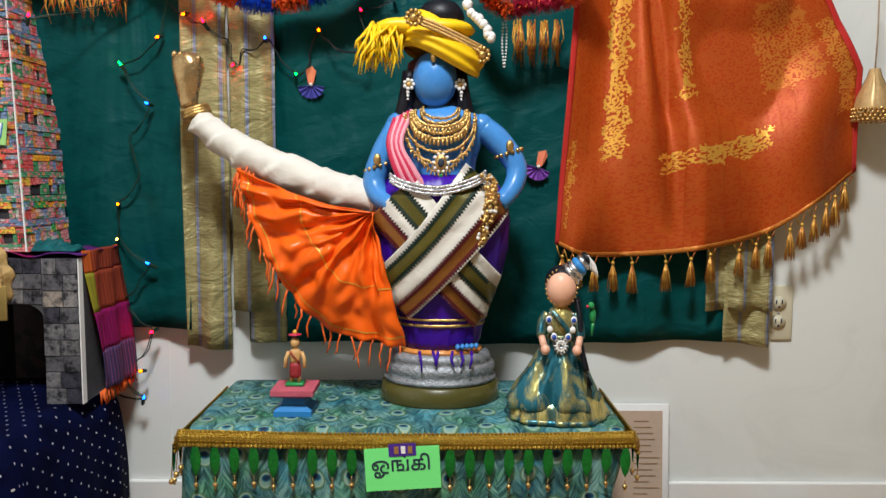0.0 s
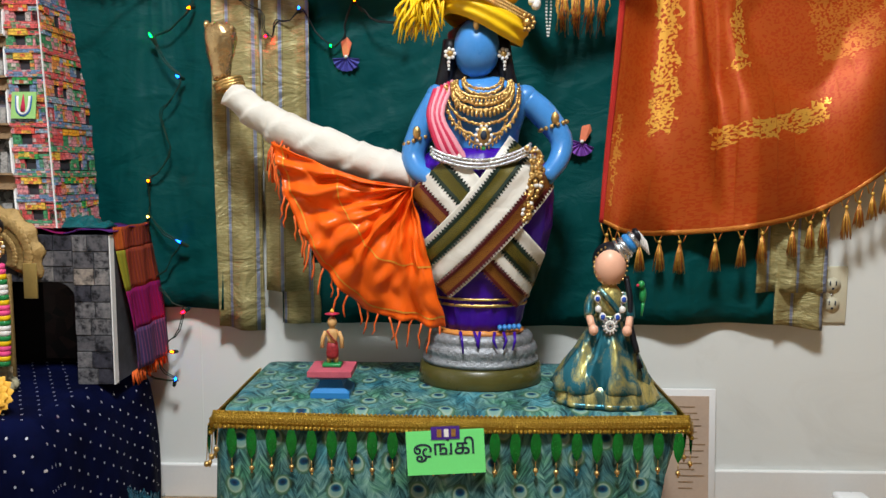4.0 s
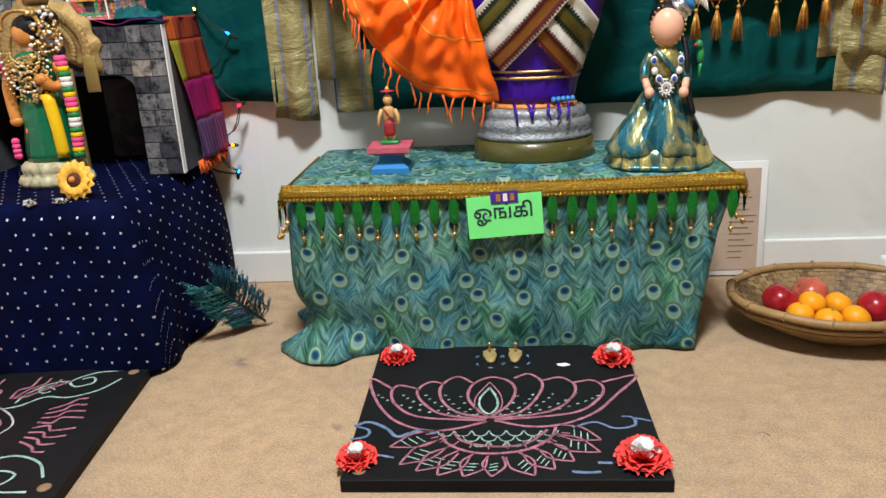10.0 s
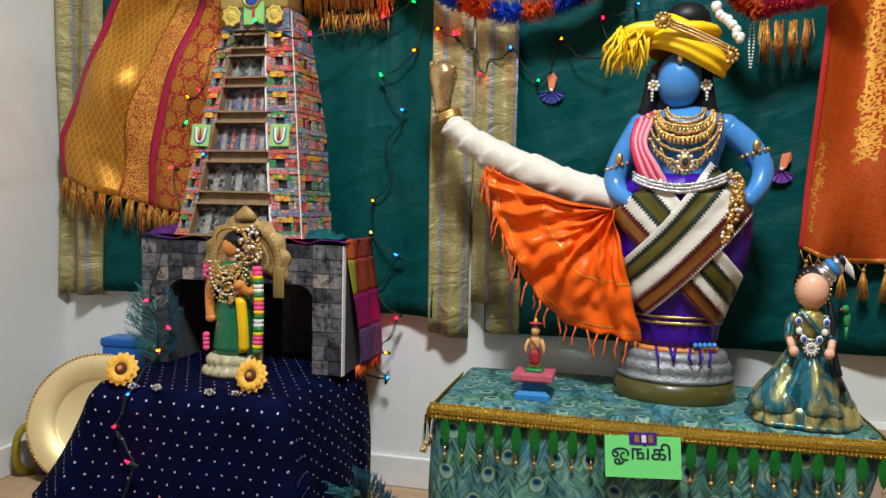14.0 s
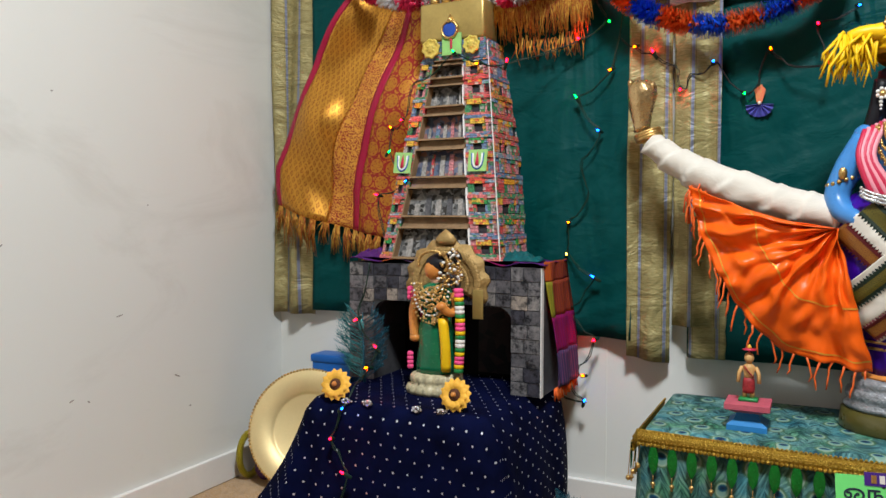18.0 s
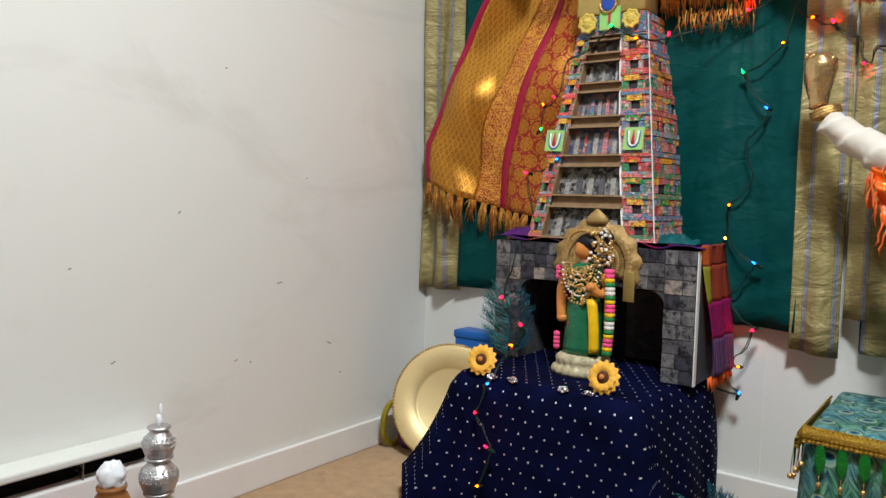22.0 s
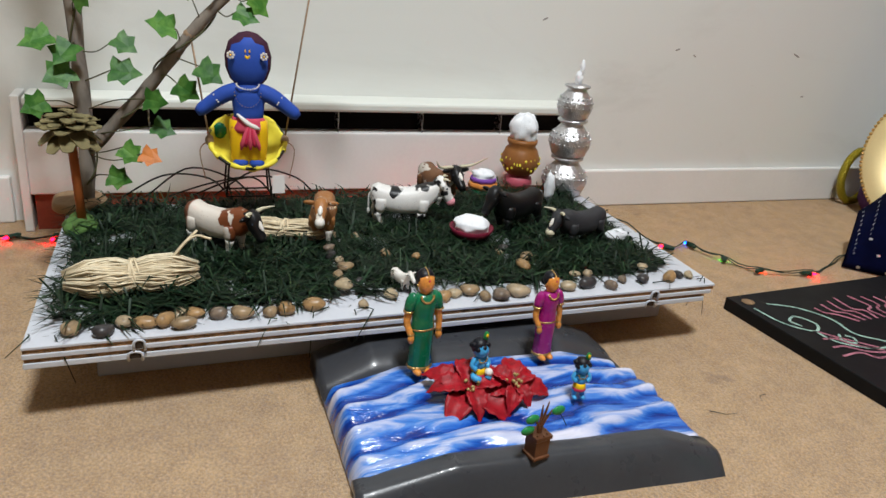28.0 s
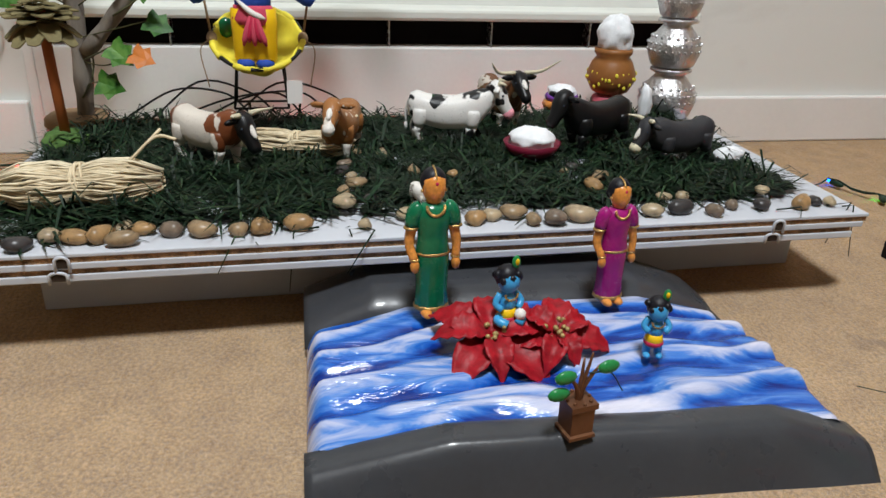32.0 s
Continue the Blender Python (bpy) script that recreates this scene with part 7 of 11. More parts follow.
def tw(u, h, d=0.0):
    """A point of the tower's front: u across, h up, d metres behind the face."""
    return V((BL + (TL - BL) * h) * (1 - u) + (BR + (TR - BR) * h) * u, YB + (YT - YB) * h + d, ZB + (ZT - ZB) * h)


def slab(bm, u0, u1, h0, h1, d0, d1):
    c = [tw(u0, h0, d0), tw(u1, h0, d0), tw(u1, h1, d0), tw(u0, h1, d0), tw(u0, h0, d1), tw(u1, h0, d1), tw(u1, h1, d1), tw(u0, h1, d1)]
    v = [bm.verts.new(p) for p in c]
    for f in ((0, 1, 2, 3), (4, 7, 6, 5), (0, 4, 5, 1), (1, 5, 6, 2), (2, 6, 7, 3), (3, 7, 4, 0)):
        bm.faces.new([v[i] for i in f])
    return bm


def u_left(h):
    """Where the middle bay begins, and where it ends, across the front at height h."""
    return 0.115 + 0.10 * h


def u_right(h):
    return 0.765 - 0.15 * h


def cheek(bm, fu, h0, h1, w, d0, d1):
    """A slab beside the middle bay that follows its slanting edge fu; w across, from d0 to d1 deep."""
    v = [bm.verts.new(tw(fu(h) + a, h, d)) for d in (d0, d1) for h, a in ((h0, 0.0), (h0, w), (h1, w), (h1, 0.0))]
    for f in ((0, 1, 2, 3), (7, 6, 5, 4), (0, 4, 5, 1), (1, 5, 6, 2), (2, 6, 7, 3), (3, 7, 4, 0)):
        bm.faces.new([v[i] for i in f])
    return bm


def bay(bm, h0, h1, d0, d1, grow=0.0):
    """A slab across the whole middle bay."""
    v = [bm.verts.new(tw(f(h) + a, h, d)) for d in (d0, d1) for h, f, a in ((h0, u_left, -grow), (h0, u_right, grow), (h1, u_right, grow), (h1, u_left, -grow))]
    for f in ((0, 1, 2, 3), (7, 6, 5, 4), (0, 4, 5, 1), (1, 5, 6, 2), (2, 6, 7, 3), (3, 7, 4, 0)):
        bm.faces.new([v[i] for i in f])
    return bm


def column(bm, left, a, b, h0, h1, d0, d1):
    """A slab on the printed column left or right of the middle bay, from share a to b across it."""
    def at(h, k):
        lo, hi = (0.0, u_left(h) - 0.004) if left else (u_right(h) + 0.004, 1.0)
        return lo + (hi - lo) * k
    v = [bm.verts.new(tw(at(h, k), h, d)) for d in (d0, d1) for h, k in ((h0, a), (h0, b), (h1, b), (h1, a))]
    for f in ((0, 1, 2, 3), (7, 6, 5, 4), (0, 4, 5, 1), (1, 5, 6, 2), (2, 6, 7, 3), (3, 7, 4, 0)):
        bm.faces.new([v[i] for i in f])
    return bm


def flank(bm, a, b, h0, h1, out):
    """A slab on the tower's right side; a and b in metres behind the front."""
    v = [bm.verts.new(tw(1.0, h, d) + V(o + 0.05 * d, 0, 0)) for o in (out, out - 0.012) for h, d in ((h0, a), (h0, b), (h1, b), (h1, a))]
    for f in ((0, 1, 2, 3), (7, 6, 5, 4), (0, 4, 5, 1), (1, 5, 6, 2), (2, 6, 7, 3), (3, 7, 4, 0)):
        bm.faces.new([v[i] for i in f])
    return bm


part("core", slab(bmesh.new(), 0.01, 0.985, 0.0, 1.0, 0.016, 0.05), STONE_BACK, tower, smooth=False)
part("left_side", slab(bmesh.new(), 0.0, 0.03, 0.0, 1.0, 0.016, 0.08), CORNICE, tower, smooth=False)
TIER_EDGE = varied("corrugated_edge", (0.05, 0.032, 0.018), 0.85, amount=0.6, scale=300)
hs = [0.0, 0.19, 0.37, 0.545, 0.70, 0.835, 0.92, 1.0]
for k in range(7):
    h0, h1 = hs[k], hs[k + 1]
    hm = h0 + (h1 - h0) * 0.74
    part("tier_picture", bay(bmesh.new(), h0, hm, 0.006, 0.016), PHOTO_B if k in (2, 3) else PHOTO, tower, "printed photo of temple carvings", smooth=False)
    for j in range(5):
        a, w_ = 0.12 + 0.17 * j, rnd(0.05, 0.09)
        top = h0 + (hm - h0) * rnd(0.45, 0.85)
        bm = bmesh.new()
        lo, hi = u_left(h0) + (u_right(h0) - u_left(h0)) * a, u_left(h0) + (u_right(h0) - u_left(h0)) * (a + w_)
        slab(bm, lo, hi, h0 + 0.006, top, 0.003, 0.007)
        part("carved_figure", bm, (CARVING_PALE, PILASTER if k in (2, 3) else CARVING_GREY)[j % 2], tower, smooth=False)
    part("tier_shelf", bay(bmesh.new(), hm, h1 - 0.004, -0.004, 0.016, 0.0), CARD, tower, "brown corrugated card shelf", smooth=False)
    part("tier_lip", bay(bmesh.new(), hm - 0.004, hm + 0.004, -0.020, -0.004, 0.006), CARD, tower, smooth=False)
    part("tier_floor", bay(bmesh.new(), h0 - 0.002, h0 + 0.006, -0.018, 0.006, 0.006), CARD, tower, smooth=False)
    bm = bmesh.new()
    for j in range(26):
        # corrugations along the shelf's lower rim
        a = u_left(hm) + (u_right(hm) - u_left(hm)) * (j + 0.5) / 26
        slab(bm, a - 0.007, a + 0.007, hm - 0.0075, hm - 0.0035, -0.0185, -0.006)
    part("corrugation", bm, TIER_EDGE, tower, "dark corrugated card edge", smooth=False)
    for fu, a in ((u_left, -0.008), (u_right, -0.004)):
        part("tier_cheek", cheek(bmesh.new(), lambda h: fu(h) + a, h0, hm, 0.012, -0.016, 0.012), CARD if fu is u_left else PAPER, tower, smooth=False)
UNITS = 11
for k in range(UNITS):
    a0, a1 = k / UNITS, (k + 1) / UNITS
    e = (a1 - a0)
    for left in (True, False):
        part("cornice", column(bmesh.new(), left, 0.0, 1.0, a0, a0 + e * 0.16, -0.015, 0.014), CORNICE, tower, smooth=False)
        part("cornice", column(bmesh.new(), left, 0.02, 0.98, a0 + e * 0.165, a0 + e * 0.30, -0.012, 0.014), CORNICE, tower, smooth=False)
        mid = rnd(0.36, 0.5)
        part("pilaster", column(bmesh.new(), left, 0.03, mid - 0.14, a0 + e * 0.305, a0 + e * 0.72, -0.011, 0.014), PILASTER, tower, smooth=False)
        part("niche", column(bmesh.new(), left, mid - 0.14, mid + 0.16, a0 + e * 0.305, a0 + e * 0.72, -0.006, 0.014), NICHE, tower, "dark printed niche", smooth=False)
        part("pilaster", column(bmesh.new(), left, mid + 0.16, 0.74, a0 + e * 0.305, a0 + e * 0.70, -0.011, 0.014), PILASTER, tower, smooth=False)
        part("pilaster", column(bmesh.new(), left, 0.75, 0.98, a0 + e * 0.305, a0 + e * 0.74, -0.010, 0.014), PILASTER, tower, smooth=False)
        part("shrine_roof", column(bmesh.new(), left, mid - 0.26, mid + 0.24, a0 + e * 0.72, a0 + e * 0.995, -0.014, 0.014), ROOF, tower, "painted shrine roof", smooth=False)
        part("pilaster", column(bmesh.new(), left, 0.0, mid - 0.27, a0 + e * 0.725, a0 + e * 0.995, -0.011, 0.014), PILASTER, tower, smooth=False)
        part("pilaster", column(bmesh.new(), left, mid + 0.25, 0.98, a0 + e * 0.745, a0 + e * 0.995, -0.011, 0.014), CORNICE, tower, smooth=False)
    part("cornice", flank(bmesh.new(), -0.012, 0.128, a0, a0 + e * 0.24, 0.003), CORNICE, tower, smooth=False)
    b0 = -0.010
    while b0 < 0.124:
        b1 = min(0.128, b0 + rnd(0.010, 0.026))
        low, high = rnd(0.245, 0.30), rnd(0.66, 0.80)
        deep = rnd(0, 1) < 0.28 and b1 - b0 < 0.02
        part("niche" if deep else "pilaster", flank(bmesh.new(), b0, b1, a0 + e * low, a0 + e * high, -0.002 if deep else rnd(-0.0005, 0.0015)), NICHE if deep else PILASTER, tower, smooth=False)
        part("shrine_roof", flank(bmesh.new(), b0, b1, a0 + e * (high + 0.005), a0 + e * 0.998, rnd(0.0005, 0.0025)), ROOF if rnd(0, 1) < 0.3 else CORNICE, tower, smooth=False)
        b0 = b1
part("corner_edge", slab(bmesh.new(), 0.996, 1.001, 0.0, 1.0, -0.0165, -0.013), PAPER, tower, "white card edge", smooth=False)
for u in (0.055, 0.845):
    c = tw(u, 0.44, -0.022)
    cd = part("mark_card", boxed(-0.022, 0.022, -0.001, 0.001, -0.024, 0.024), MINT, tower, "mint card with painted mark", smooth=False)
    cd.matrix_local = pose(c.x, c.y, c.z, -9, rnd(-3, 3), 0)
    bm = bmesh.new()
    tube(bm, curve_pts([(-0.011, -0.002, 0.016), (-0.009, -0.002, -0.008), (0.0, -0.002, -0.016), (0.009, -0.002, -0.008), (0.011, -0.002, 0.016)], 12), 0.0022, 6)
    part("mark", bm, PAPER, cd, "white painted mark")
    part("mark_outline", tube(bmesh.new(), curve_pts([(-0.0145, -0.0018, 0.017), (-0.012, -0.0018, -0.01), (0.0, -0.0018, -0.0195), (0.012, -0.0018, -0.01), (0.0145, -0.0018, 0.017)], 12), 0.001, 5), BLUE_PL, cd, "blue painted outline")
    part("mark_centre", lathe(bmesh.new(), [(0.0045, -0.012), (0.0038, 0.0), (0.0022, 0.01), (0.0006, 0.019)], 10, sy=0.3, at=(0, -0.0028, 0)), SCARLET, cd, "red painted centre flame")
# gold top with emblem and finials
TCX, TCY = (TL + TR) / 2, YT
part("gold_cap", boxed(TCX - 0.084, TCX + 0.078, TCY - 0.03, TCY + 0.05, ZT + 0.004, ZT + 0.092, bevel=0.006), TOWER_GOLD, tower, "gold card cap")
part("cap_base", boxed(TCX - 0.068, TCX + 0.080, TCY - 0.026, TCY + 0.05, ZT - 0.04, ZT + 0.004), CORNICE, tower, smooth=False)
for k in range(5):
    part("finial", lathe(bmesh.new(), [(0.006, 0), (0.011, 0.008), (0.012, 0.015), (0.005, 0.021), (0.007, 0.025), (0.001, 0.036)], 12, at=(TCX - 0.06 + 0.03 * k, TCY, ZT + 0.092)), GOLD, tower, "brass pot finial")
emb = part("emblem", lathe(bmesh.new(), [(0.018, 0), (0.018, 0.003), (0.012, 0.004)], 20), BLUE_DOLL, tower, "blue and gold emblem")
emb.matrix_local = pose(TCX - 0.004, TCY - 0.034, ZT + 0.026, 90)
part("emblem_rim", tube(bmesh.new(), [(0.019 * math.cos(a), 0.019 * math.sin(a), 0.003) for a in (6.2832 * k / 20 for k in range(21))], 0.003, 6), GOLD, emb, "gold rim")
part("emblem_crown", lathe(bmesh.new(), [(0.008, 0), (0.006, 0.008), (0.001, 0.02)], 10, at=(TCX - 0.004, TCY - 0.034, ZT + 0.042)), GOLD, tower)
for dx, mt, r in ((-0.052, DISC_YELLOW, 0.022), (0.050, DISC_YELLOW, 0.020)):
    bm = bmesh.new()
    lathe(bm, [(r, 0), (r, 0.003), (r * 0.82, 0.0045), (r * 0.76, 0.003), (r * 0.45, 0.003), (r * 0.38, 0.005), (r * 0.15, 0.005)], 48, wobble=lambda a, z: 0.0016 * math.sin(a * 8))
    part("disc_flower", bm, mt, tower, "yellow scalloped disc").matrix_local = pose(TCX + dx, TCY - 0.034, ZT - 0.012, 90)
part("top_card", boxed(TCX - 0.024, TCX + 0.024, TCY - 0.034, TCY - 0.030, ZT - 0.03, ZT + 0.018), MINT, tower, "mint card with painted mark", smooth=False)
part("top_mark", ball(bmesh.new(), (TCX, TCY - 0.036, ZT - 0.004), 0.004, 0.8, 0.5, 4, 8, 6), SCARLET, tower)

# ---- goddess figure in front of the gateway, and its arch ----
GX, GY = -0.893, 1.375
god = Merge()
god.add(lathe(bmesh.new(), [(0.043, 0), (0.046, 0.007), (0.043, 0.015), (0.036, 0.018), (0.039, 0.023), (0.039, 0.031), (0.033, 0.037)], 128, sy=0.85, wobble=lambda a, z: 0.0034 * abs(math.sin(a * 9)) - 0.001), LOTUS)
god.add(lathe(bmesh.new(), [(0.030, 0.036), (0.031, 0.05), (0.026, 0.09), (0.028, 0.115), (0.021, 0.14)], 32, sy=0.75, wobble=lambda a, z: 0.0015 * math.sin(a * 11)), GREEN_TOY)
god.add(tube(bmesh.new(), curve_pts([(0.018, -0.02, 0.14), (0.023, -0.022, 0.09), (0.024, -0.021, 0.045)], 8), 0.008, 8), YELLOW)
god.add(lathe(bmesh.new(), [(0.021, 0.138), (0.024, 0.16), (0.029, 0.182), (0.02, 0.196), (0.010, 0.202)], 28, sy=0.72), GREEN_TOY)
god.add(lathe(bmesh.new(), [(0.009, 0.198), (0.008, 0.212)], 12), SKIN)
god.add(ball(bmesh.new(), (-0.002, 0, 0.225), 0.0175, 0.92, 1, 1.15, 18, 14), TERRA)
god.add(ball(bmesh.new(), (0.005, 0.004, 0.235), 0.0205, 1.1, 1, 0.95, 16, 12), HAIR)
god.add(ball(bmesh.new(), (0.026, 0.004, 0.245), 0.014, 1, 1, 1.1, 12, 10), HAIR)
for s, pts in ((-1, [(-0.028, 0, 0.182), (-0.036, -0.002, 0.155), (-0.035, -0.005, 0.125), (-0.032, -0.008, 0.1)]), (1, [(0.028, 0, 0.182), (0.037, -0.008, 0.158), (0.030, -0.022, 0.15), (0.02, -0.03, 0.162)])):
    god.add(tube(bmesh.new(), curve_pts(pts, 12), 0.0075, 10), TERRA)
    god.add(ball(bmesh.new(), pts[-1], 0.0085), TERRA)
for n_i in range(5):
    for k in range(22):
        a = math.pi * k / 21
        god.add(ball(bmesh.new(), (-(0.016 + 0.004 * n_i) * math.cos(a), -0.021 - 0.004 * math.sin(a), 0.2 - (0.014 + 0.014 * n_i) * math.sin(a) ** 0.8), 0.0022, u=6, v=4), PEARL if n_i == 3 else GOLD)
for k in range(90):
    t = k / 90
    god.add(ball(bmesh.new(), (0.022 + rnd(-0.012, 0.016), -0.006 + rnd(-0.012, 0.006), 0.26 - 0.06 * t + rnd(-0.004, 0.004)), 0.0032, u=6, v=4), GOLD if k % 3 else PEARL)
for k in range(40):
    a = -0.6 + 3.9 * k / 39
    god.add(ball(bmesh.new(), (0.024 * math.cos(a) - 0.0, -0.014, 0.237 + 0.022 * math.sin(a)), 0.003, u=6, v=4), GOLD)
for k in range(150):
    a, q = rnd(0, 6.2832), math.sqrt(rnd(0, 1))
    god.add(ball(bmesh.new(), (0.022 * q * math.cos(a) + 0.004, -0.024 - 0.004 * (1 - q), 0.164 + 0.036 * q * math.sin(a)), rnd(0.0016, 0.003), u=6, v=4), GOLD if k % 7 else PEARL)
for k in range(34):
    t = k / 33
    god.add(ball(bmesh.new(), (0.030 + 0.010 * math.sin(t * 2.4) + rnd(-0.003, 0.003), -0.004, 0.262 - 0.062 * t), 0.0026, u=6, v=4), GOLD if k % 4 else PEARL)
for k in range(20):
    t = k / 19
    mt = (PINK_G, PINK_G, YELLOW, LEAF_TOY, PEARL, PEARL, LEAF_TOY, YELLOW)[k % 8]
    god.add(lathe(bmesh.new(), [(0.0058, -0.0042), (0.0074, -0.0026), (0.0074, 0.0026), (0.0058, 0.0042)], 14, at=(0.043 + 0.003 * math.sin(t * 3), -0.02, 0.19 - 0.142 * t)), mt)
    if k > 15 or k < 3:
        god.add(ball(bmesh.new(), (-0.037, -0.014, 0.19 - 0.142 * t), 0.0055, u=8, v=6), PINK_G)
god.done("goddess_figurine", "painted goddess figurine in green sari with flower garland", "figurine", pose(GX, GY, NZ + 0.003, 0, 0, 4) @ Matrix.Diagonal((1.40, 1.26, 1.16, 1.0)))
arch = thing("arch_backdrop", "carved antique gold arch behind the figurine", "arch", (GX - 0.002, GY + 0.05, NZ))
bm = bmesh.new()


def arch_ring(r0, r1, zc, d0, d1, lo=-0.5):
    n = 36
    rows_ = []
    for k in range(n + 1):
        a = lo + (math.pi - 2 * lo) * k / n
        scal = 1 + 0.05 * math.sin(a * 14)
        rows_.append([bm.verts.new((r * math.cos(a), y, zc + r * math.sin(a) * 0.95)) for r, y in ((r0, d0), (r1 * scal, d0 + 0.003), (r1 * scal, d1), (r0, d1))])
    for a_, b_ in zip(rows_, rows_[1:]):
        for i in range(4):
            bm.faces.new((a_[i], a_[(i + 1) % 4], b_[(i + 1) % 4], b_[i]))
    bm.faces.new(rows_[0]), bm.faces.new(rows_[-1][::-1])


arch_ring(0.036, 0.098, 0.232, 0.0, 0.01)
part("arch_band", bm, ARCH_WOOD, arch)
bm = bmesh.new()
for k in range(30):
    a = -0.3 + 3.74 * k / 29
    ball(bm, (0.074 * math.cos(a), -0.001, 0.232 + 0.071 * math.sin(a)), 0.0095, 1, 0.25, 1, 8, 6)
    ball(bm, (0.05 * math.cos(a), -0.001, 0.232 + 0.048 * math.sin(a)), 0.006, 1, 0.3, 1, 6, 4)
part("scrolls", bm, ARCH_WOOD, arch)
part("crest", lathe(bmesh.new(), [(0.02, 0.315), (0.026, 0.325), (0.018, 0.335), (0.008, 0.343), (0.002, 0.348)], 16, sy=0.35), ARCH_WOOD, arch)
for s in (-1, 1):
    part("post", boxed(s * 0.03 - 0.008, s * 0.03 + 0.008, 0.0, 0.01, 0.0, 0.2, bevel=0.003), ARCH_WOOD, arch)
part("silk_tail", boxed(0.066, 0.090, -0.006, -0.002, 0.158, 0.22, bevel=0.001), TOWER_GOLD, arch, "gold silk tail")


def sunflower(label, at, r, spin):
    s_ = thing("sunflower", label, "flower", at, "sunflowers")
    for ring, n, rr, y in ((0, 14, r, 0.004), (1, 12, r * 0.82, -0.001)):
        for k in range(n):
            a = 6.2832 * (k + 0.5 * ring) / n + spin
            bm = bmesh.new()
            d, w = V(math.cos(a), 0, math.sin(a)), V(-math.sin(a), 0, math.cos(a))
            rows_ = []
            for j in range(5):
                t = j / 4
                c = d * (0.3 + 0.7 * t) * rr + V(0, y - 0.006 * math.sin(t * 2.4), 0)
                ww = 0.2 * r * math.sin(math.pi * (0.22 + 0.76 * t)) * 1.6
                rows_.append((bm.verts.new(c - w * ww), bm.verts.new(c + V(0, -0.002, 0)), bm.verts.new(c + w * ww)))
            for p, q in zip(rows_, rows_[1:]):
                bm.faces.new((p[0], p[1], q[1], q[0])), bm.faces.new((p[1], p[2], q[2], q[1]))
            part("petal", bm, SUN_PETAL, s_)
    h = part("heart", lathe(bmesh.new(), [(r * 0.36, 0), (r * 0.36, 0.004), (r * 0.24, 0.008), (r * 0.05, 0.007)], 24), SUN_HEART, s_, "dark brown seed heart")
    h.matrix_local = pose(0, -0.002, 0, 90)
    part("bud", ball(bmesh.new(), (0, -0.011, 0), r * 0.16, u=10, v=8), TERRA, s_)
    part("calyx", lathe(bmesh.new(), [(r * 0.5, 0.0), (r * 0.3, 0.008), (r * 0.1, 0.012)], 14), LEAF_TOY, s_).matrix_local = pose(0, 0.005, 0, -90)
    return s_


sunflower("yellow artificial sunflower with a dark heart leaning on velvet", pose(-0.791, 1.258, 0.333, -16, 0, 0), 0.0335, 0.2)
sunflower("yellow artificial sunflower beside the gold plate on velvet", pose(-1.052, 1.236, 0.331, -20, 0, 12), 0.0335, 0.5)


def aim(a, b):
    """A pose at a whose z axis points to b."""
    return Matrix.Translation(a) @ (Vector(b) - Vector(a)).to_track_quat("Z", "Y").to_matrix().to_4x4()


def peacock_feather(label, m, length, width, stems):
    """A bundle of glittering artificial barbs round an eye."""
    f = thing("peacock_feather", label, "feather", m, "glitter feathers")
    part("quill", tube(bmesh.new(), [(0, 0, 0), (0, -0.002, length * 0.5), (0, 0, length * 0.85)], [0.003, 0.002, 0.001], 6), BLUE_GLIT, f)
    for side in (-1, 1):
        bm = bmesh.new()
        for k in range(stems):
            t = 0.06 + 0.84 * k / stems
            p = V(0, 0, length * t * 0.85)
            reach = width * math.sin(math.pi * min(1, 0.2 + t * 0.72)) ** 0.7 * rnd(0.75, 1.12)
            lift = length * rnd(0.10, 0.24)
            q = p + V(side * reach * 0.55, rnd(-0.010, 0.006), lift * 0.45)
            e = p + V(side * reach, rnd(-0.018, 0.008), lift)
            tube(bm, [p, q, e], [0.0010, 0.0009, 0.0005], 3)
            for j in range(5):
                s0 = q.lerp(e, 0.2 * j)
                tube(bm, [s0, s0 + V(side * rnd(0.003, 0.011), rnd(-0.004, 0.002), rnd(0.006, 0.014))], [0.0008, 0.0003], 3)
        part("barb_fan", bm, TEAL_GLIT if side < 0 else BLUE_GLIT, f)
    for r, mt in ((0.013, TEAL_GLIT), (0.009, GOLD), (0.006, BLUE_GLIT)):
        part("eye", ball(bmesh.new(), (0, -0.006 - 0.004 * (0.02 - r) * 50, length * 0.7), r * width / 0.075, 0.75, 0.25, 1.1, 14, 10), mt, f)
    return f


peacock_feather("teal glitter peacock feather standing before the stone pillar", pose(-1.082, 1.392, NZ + 0.002, 0, -2, 0), 0.185, 0.066, 46)
peacock_feather("teal glitter peacock feather lying against the velvet cloth", aim((-0.550, 1.395, 0.012), (-0.630, 1.275, 0.165)) @ Matrix.Rotation(math.radians(62), 4, "Z"), 0.2, 0.048, 90)
bm = bmesh.new()
fc = V(*(-0.600, 1.395, 0.014))
for k in range(26):
    a, r = rnd(0, 6.28), rnd(0.004, 0.024)
    ball(bm, fc + V(r * math.cos(a), r * math.sin(a), rnd(-0.008, 0.016)), 0.009, 1.2, 0.5, 0.9, 6, 5)
tagged(obj("purple_flower", bm, varied("purple_petals", (0.16, 0.03, 0.26), 0.7, amount=0.6, scale=60)), "purple and peach fabric flower at the feather's quill", "flower")
